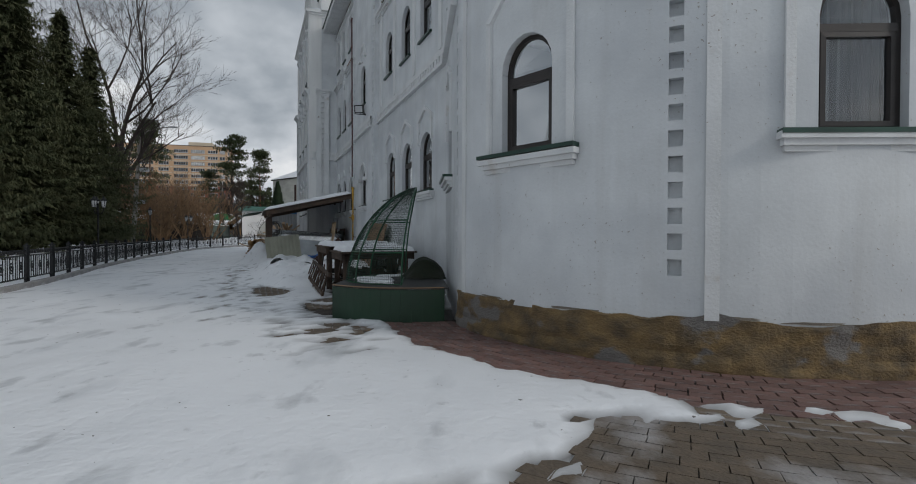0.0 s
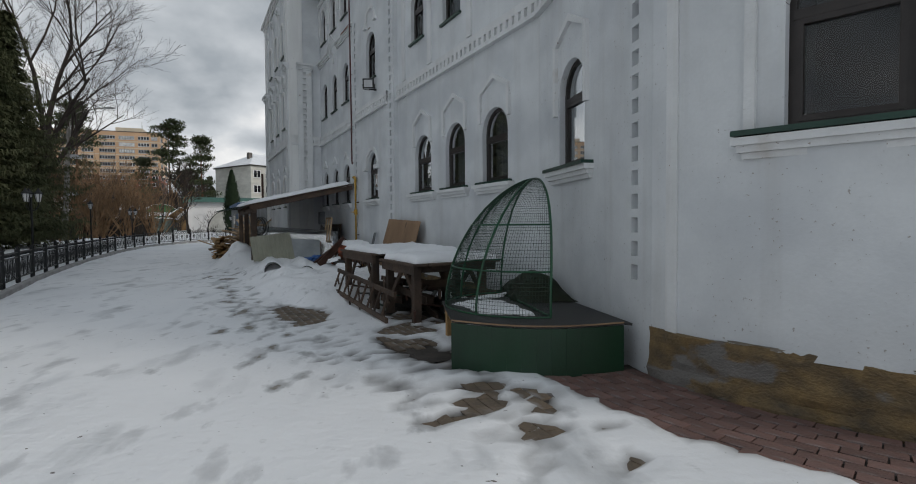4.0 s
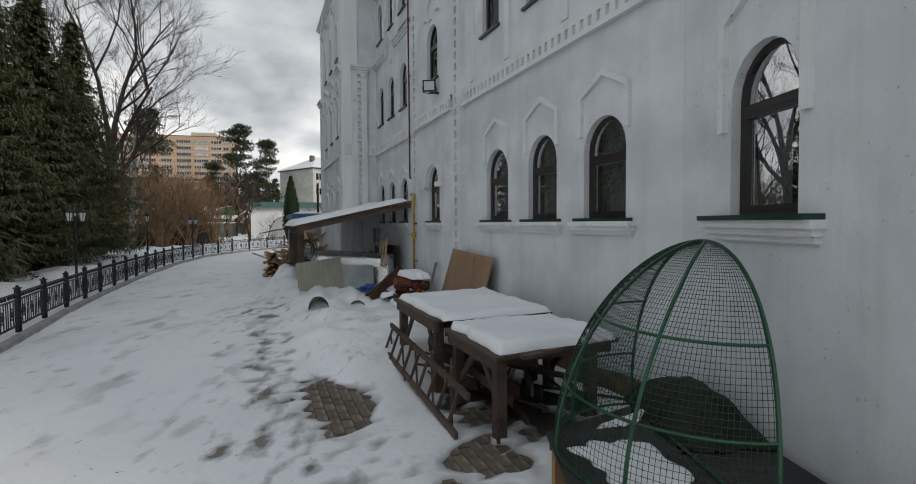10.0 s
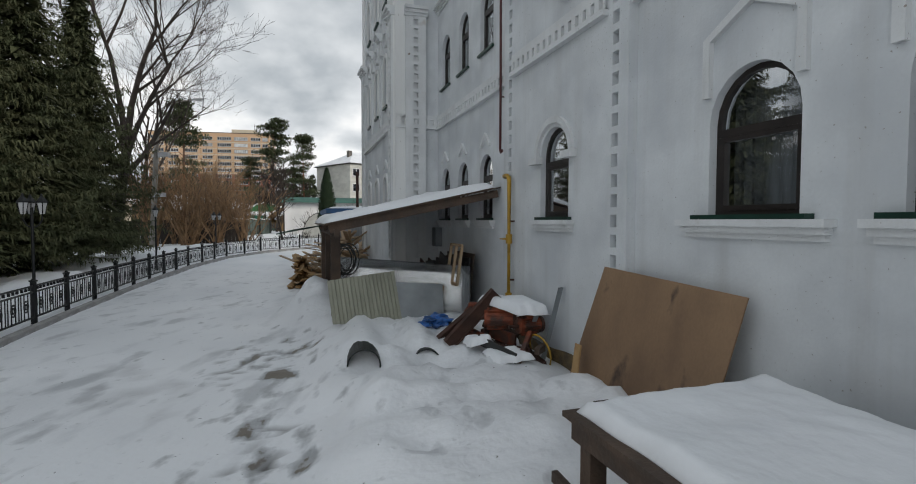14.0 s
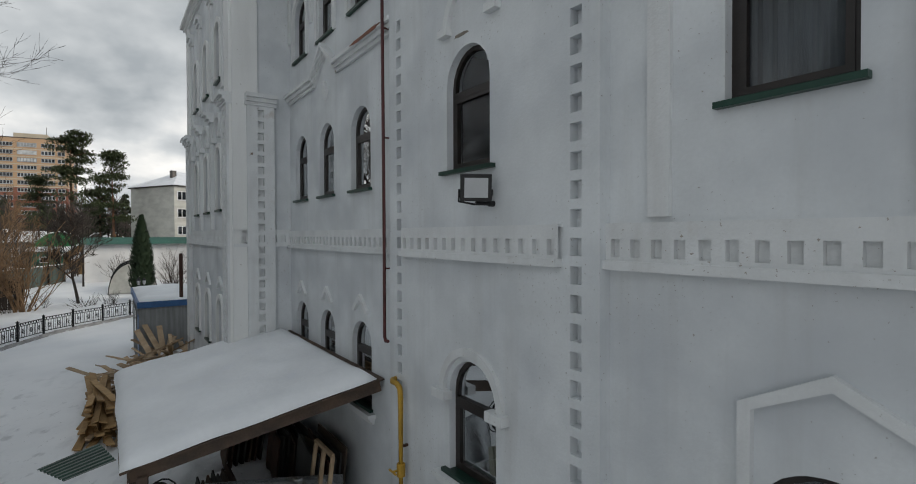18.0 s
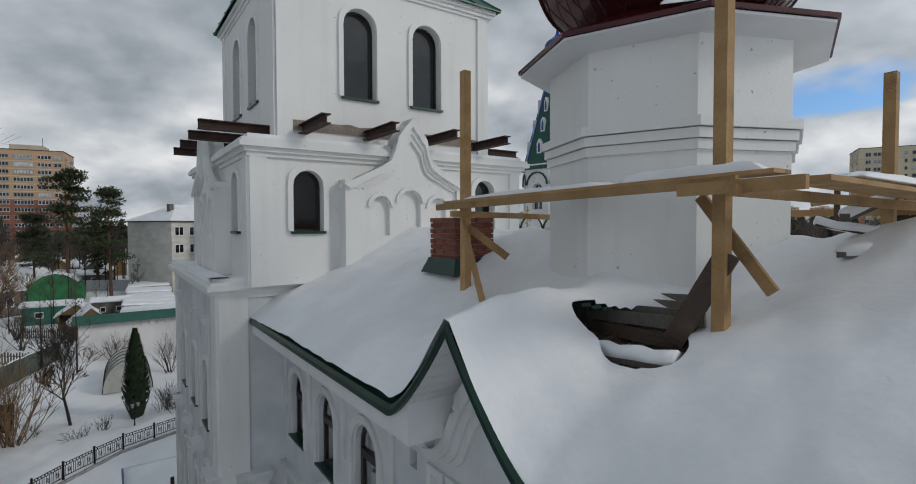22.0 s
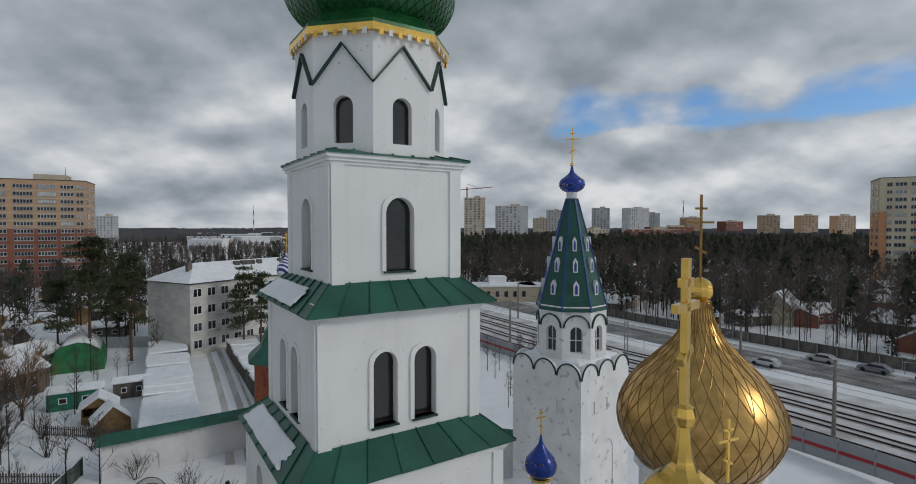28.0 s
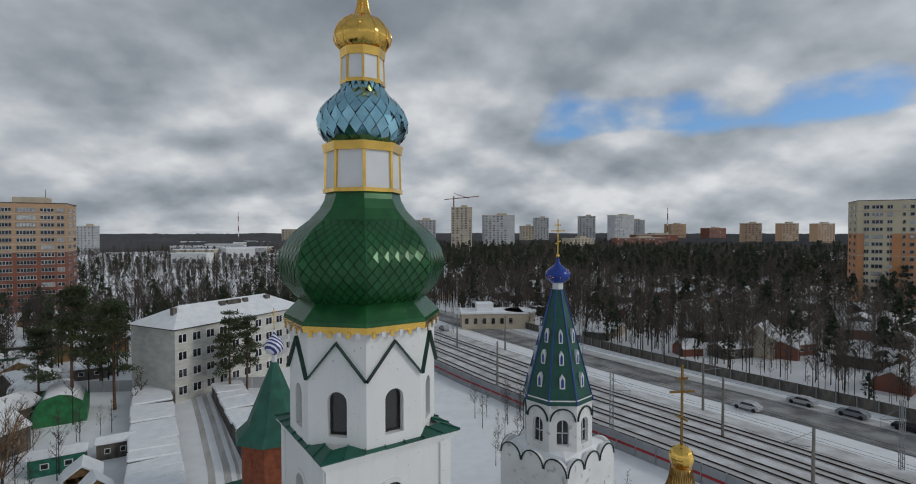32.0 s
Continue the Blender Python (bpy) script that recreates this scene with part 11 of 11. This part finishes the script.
for pts, th, s in ((((8.9, -1.14, 12.655), (7.65, -1.14, 12.67), (7.65, -0.92, 12.67), (8.9, -0.92, 12.655)), 0.09, 3), (((11.3, -1.12, 12.625), (9.0, -1.12, 12.655), (9.0, -0.90, 12.655), (11.3, -0.90, 12.625)), 0.06, 5), (((7.45, -3.7, 12.57), (7.12, -3.7, 12.57), (7.25, -1.3, 12.62), (7.6, -1.3, 12.62)), 0.07, 8)):
    snow_slab("snow_patch", "snow lying on the scaffold planks", [(u + 0.32, v, z) for u, v, z in pts], th, 70 + s, 0.1, 14)

chim = thing("brick_chimney", "red brick chimney with green flashing in the roof snow", "chimney", here(12.45, -1.5, 11.2))
bm = nbm()
box(bm, (0, 0, 0.60), (0.62, 0.62, 1.2))
part("core", bm, M["mortar"], chim)
bm = nbm()
box(bm, (0, 0, 0.52), (0.88, 0.88, 0.22), taper=0.8)
part("flashing", bm, M["dark_green"], chim, "dark green metal flashing")
bm = nbm()
box(bm, (0, 0, 0), (0.30, 0.12, 0.065))
bk = bpy.data.meshes.new("brick")
bm.to_mesh(bk)
bm.free()
bk.materials.append(M["brick_red"])
for c in range(13):
    for s in range(4):
        for j in (-1, 1):
            ob = new("brick", bk)
            ob.parent = chim
            sh_ = 0.0625 if c % 2 else -0.0625
            ob.matrix_local = pose(0, 0, 0.25 + 0.077 * c, 0, 0, 90 * s) @ pose(j * 0.157 + sh_ * 0.5, 0.265, 0, 0, 0, 0)

# torn opening in the roof
ridge_board = thing("snowy_board", "grey board under snow across the torn roof opening", "board", here(8.92, -0.55, 11.20))
bm = nbm()
beam(bm, (0.52, 0.04, 0.0), (-0.54, -0.06, 0.05), 0.14, 0.04)
part("wood", bm, M["plank_grey"], ridge_board)
bm = nbm()
tube(bm, [(0.50 - 1.0 * k / 10, 0.03 - 0.09 * k / 10, 0.045 + 0.05 * k / 10 + 0.014 * math.sin(k * 2.1)) for k in range(11)], 0.075, 10)
part("snow_cover", bm, M["snow"], ridge_board, "soft snow along the board", smooth=True)
hole = thing("roof_hole", "torn opening in the snowy roof with dark boards", "roof hole", here(8.9, -0.72, 10.72))
# added box under the opening, coloured dark for the attic's shade
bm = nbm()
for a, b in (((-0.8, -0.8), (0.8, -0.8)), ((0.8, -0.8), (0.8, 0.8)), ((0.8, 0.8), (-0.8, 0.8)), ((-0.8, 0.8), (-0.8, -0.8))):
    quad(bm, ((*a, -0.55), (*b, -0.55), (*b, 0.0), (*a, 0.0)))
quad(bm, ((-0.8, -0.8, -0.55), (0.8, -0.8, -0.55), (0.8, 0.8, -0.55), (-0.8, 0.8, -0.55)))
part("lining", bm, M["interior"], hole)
for k in range(4):
    bm = nbm()
    beam(bm, (-0.75, 0.38 - 0.22 * k, 0.28 + 0.11 * k), (0.75, 0.33 - 0.22 * k, 0.28 + 0.11 * k), 0.03, 0.12 if k != 1 else 0.05)
    if k != 1:
        part("board", bm, M["old_wood"], hole)
    else:
        bm.free()
for a, b, w in (((-0.24, -0.20, 0.64), (-0.62, -0.30, 1.36), 0.17), ((0.55, 0.4, 0.2), (0.35, -0.5, 0.6), 0.13)):
    bm = nbm()
    beam(bm, a, b, 0.06, w)
    part("rafter", bm, M["old_wood"], hole)

for k, (a0, a1) in enumerate(((-0.30, -0.02), (0.03, 0.26))):
    pts = []
    for r, a in ((1.25, a0), (1.25, a1), (1.58, a1), (1.58, a0)):
        z = 14.17 + (1.64 - r) * 0.43 + 0.012
        pts.append((9.82 + r * math.cos(radians(138) + a), -2.55 + r * math.sin(radians(138) + a), z))
    snow_slab("snow_patch", "snow patch left on the dark red roof flare", pts, 0.04, 120 + k, 0.15, 14)

for k in range(4):
    b_ = thing("loose_board", "grey weathered board lying by the torn roof", "board", here(8.45 + 0.08 * k, -1.02 - 0.13 * k, 11.50 + 0.045 * k), group="loose roof boards")
    bm = nbm()
    beam(bm, (0, 0, 0), (1.15 - 0.1 * k, 0.05 * (k % 2), -0.05), 0.025, 0.11)
    part("wood", bm, M["plank_grey"], b_)

# snow left on the shaded skirt roofs of the bell tower
for k, (h0, z0, h1, z1) in enumerate(((T1 + 0.25, 17.6, T2 + 0.02, 18.2), (T2 + 0.32, 21.12, T3 + 0.02, 21.72))):
    P = []
    for hh, s, w in ((h0, -0.92, 0.08), (h0, 0.55, 0.08), (h1, 0.62, 0.75), (h1, -0.95, 0.75)):
        half = h0 + (h1 - h0) * w
        P.append(Vector(face(1, half)(s * half, 0, z0 + (z1 - z0) * w + 0.035)))
    P = [CHURCH.inverted() @ (TOWER @ p) for p in P]
    snow_slab("snow_patch", "snow lying on the green skirt roof", [tuple(p) for p in P], 0.07, 150 + k, 0.12, 14)

for i, (a, b, w, h, mat) in enumerate((((7.95, -2.2, 12.35), (7.75, -5.0, 12.95), 0.12, 0.10, "plank_grey"), ((7.9, -2.0, 12.05), (7.0, -4.2, 12.2), 0.14, 0.08, "plank_grey"),
                                       ((8.2, -2.3, 12.3), (7.2, -3.0, 12.05), 0.10, 0.07, "old_wood"), ((8.3, -2.6, 12.0), (7.3, -3.6, 11.95), 0.10, 0.05, "raw_wood"),
                                       ((8.35, -3.2, 11.8), (8.35, -3.2, 12.75), 0.07, 0.07, "old_wood"), ((8.1, -3.9, 11.8), (8.1, -3.9, 13.0), 0.07, 0.07, "old_wood"),
                                       ((8.5, -3.0, 12.5), (7.5, -4.4, 12.75), 0.05, 0.10, "raw_wood"))):
    brd = thing("scaffold_board", "loose snowy scaffold board stacked beside the roof drum", "board", here(a[0], a[1], a[2]), group="loose scaffold boards")
    bm = nbm()
    beam(bm, (0, 0, 0), (b[0] - a[0], b[1] - a[1], b[2] - a[2]), w * 0.6, h * 0.6)
    part("wood", bm, M[mat], brd)
    if w > 0.09:
        bm = nbm()
        tube(bm, [((b[0] - a[0]) * k / 8, (b[1] - a[1]) * k / 8, (b[2] - a[2]) * k / 8 + h * 0.3 + 0.012 * math.sin(k * 2.3 + i)) for k in range(9)], w * 0.42, 8)
        part("snow_cover", bm, M["snow"], brd, "snow lying along the board", smooth=True)

# ---- paving blocks, last ----
def paver_mesh(name, L, W, mat):
    bm = nbm()
    box(bm, (0, 0, -0.02), (L, W, 0.04), taper=0.97)
    me = bpy.data.meshes.new(name)
    bm.to_mesh(me)
    bm.free()
    me.materials.append(M[mat])
    return me


RED, BROWN = paver_mesh("paving_block", 0.232, 0.112, "paver_red"), paver_mesh("paving_block", 0.232, 0.112, "paver_brown")
R = random.Random(5)
rest = nbm()
count = 0
for ring in range(30):
    r = 3.80 + 0.118 * ring
    n = int(2 * math.pi * r / 0.238)
    for k in range(n):
        a = (k + 0.5 * (ring % 2)) * 2 * math.pi / n
        if not radians(80) < a < radians(175):
            continue
        u, v = -1.5075 + r * math.cos(a), -2.804 + r * math.sin(a)
        if melt(u, v) < 0.2 or v < -3:
            continue
        m = pose(u, v, -0.004 + R.uniform(-0.004, 0.004), R.gauss(0, 0.6), R.gauss(0, 0.6), math.degrees(a) + 90 + R.gauss(0, 1))
        if count < 300:
            ob = new("paving_block", RED if ring < 9 else BROWN)
            ob.parent = pave
            ob.matrix_local = m
            count += 1
        else:
            box(rest, (u, v, -0.024), (0.232, 0.112, 0.04), m.to_3x3())
part("paving_rest", rest, M["paver_brown"], pave, kind="stuff")
for cu, cv, nu, nv in ((3.9, 3.2, 10, 9), (1.95, 2.15, 8, 9)):
    for i in range(-nu // 2, nu // 2 + 1):
        for j in range(-nv // 2, nv // 2 + 1):
            u, v = cu + 0.238 * i + 0.119 * (j % 2), cv + 0.118 * j
            if melt(u, v) < 0.2:
                continue
            ob = new("paving_block", BROWN)
            ob.parent = pave
            ob.matrix_local = pose(u, v, -0.004 + R.uniform(-0.004, 0.004), R.gauss(0, 0.6), R.gauss(0, 0.6), R.gauss(0, 1))
bm = nbm()
lathe_pts = [(radians(78 + 2.5 * i)) for i in range(40)]
for a, b in zip(lathe_pts, lathe_pts[1:]):
    quad(bm, [(-1.5075 + r * math.cos(x), -2.804 + r * math.sin(x), -0.022) for r, x in ((3.6, a), (3.6, b), (7.3, b), (7.3, a))])
quad(bm, ((0.3, 0.3, -0.022), (5.4, 0.3, -0.022), (5.4, 3.9, -0.022), (0.3, 3.9, -0.022)))
part("bedding", bm, M["bedding"], pave)
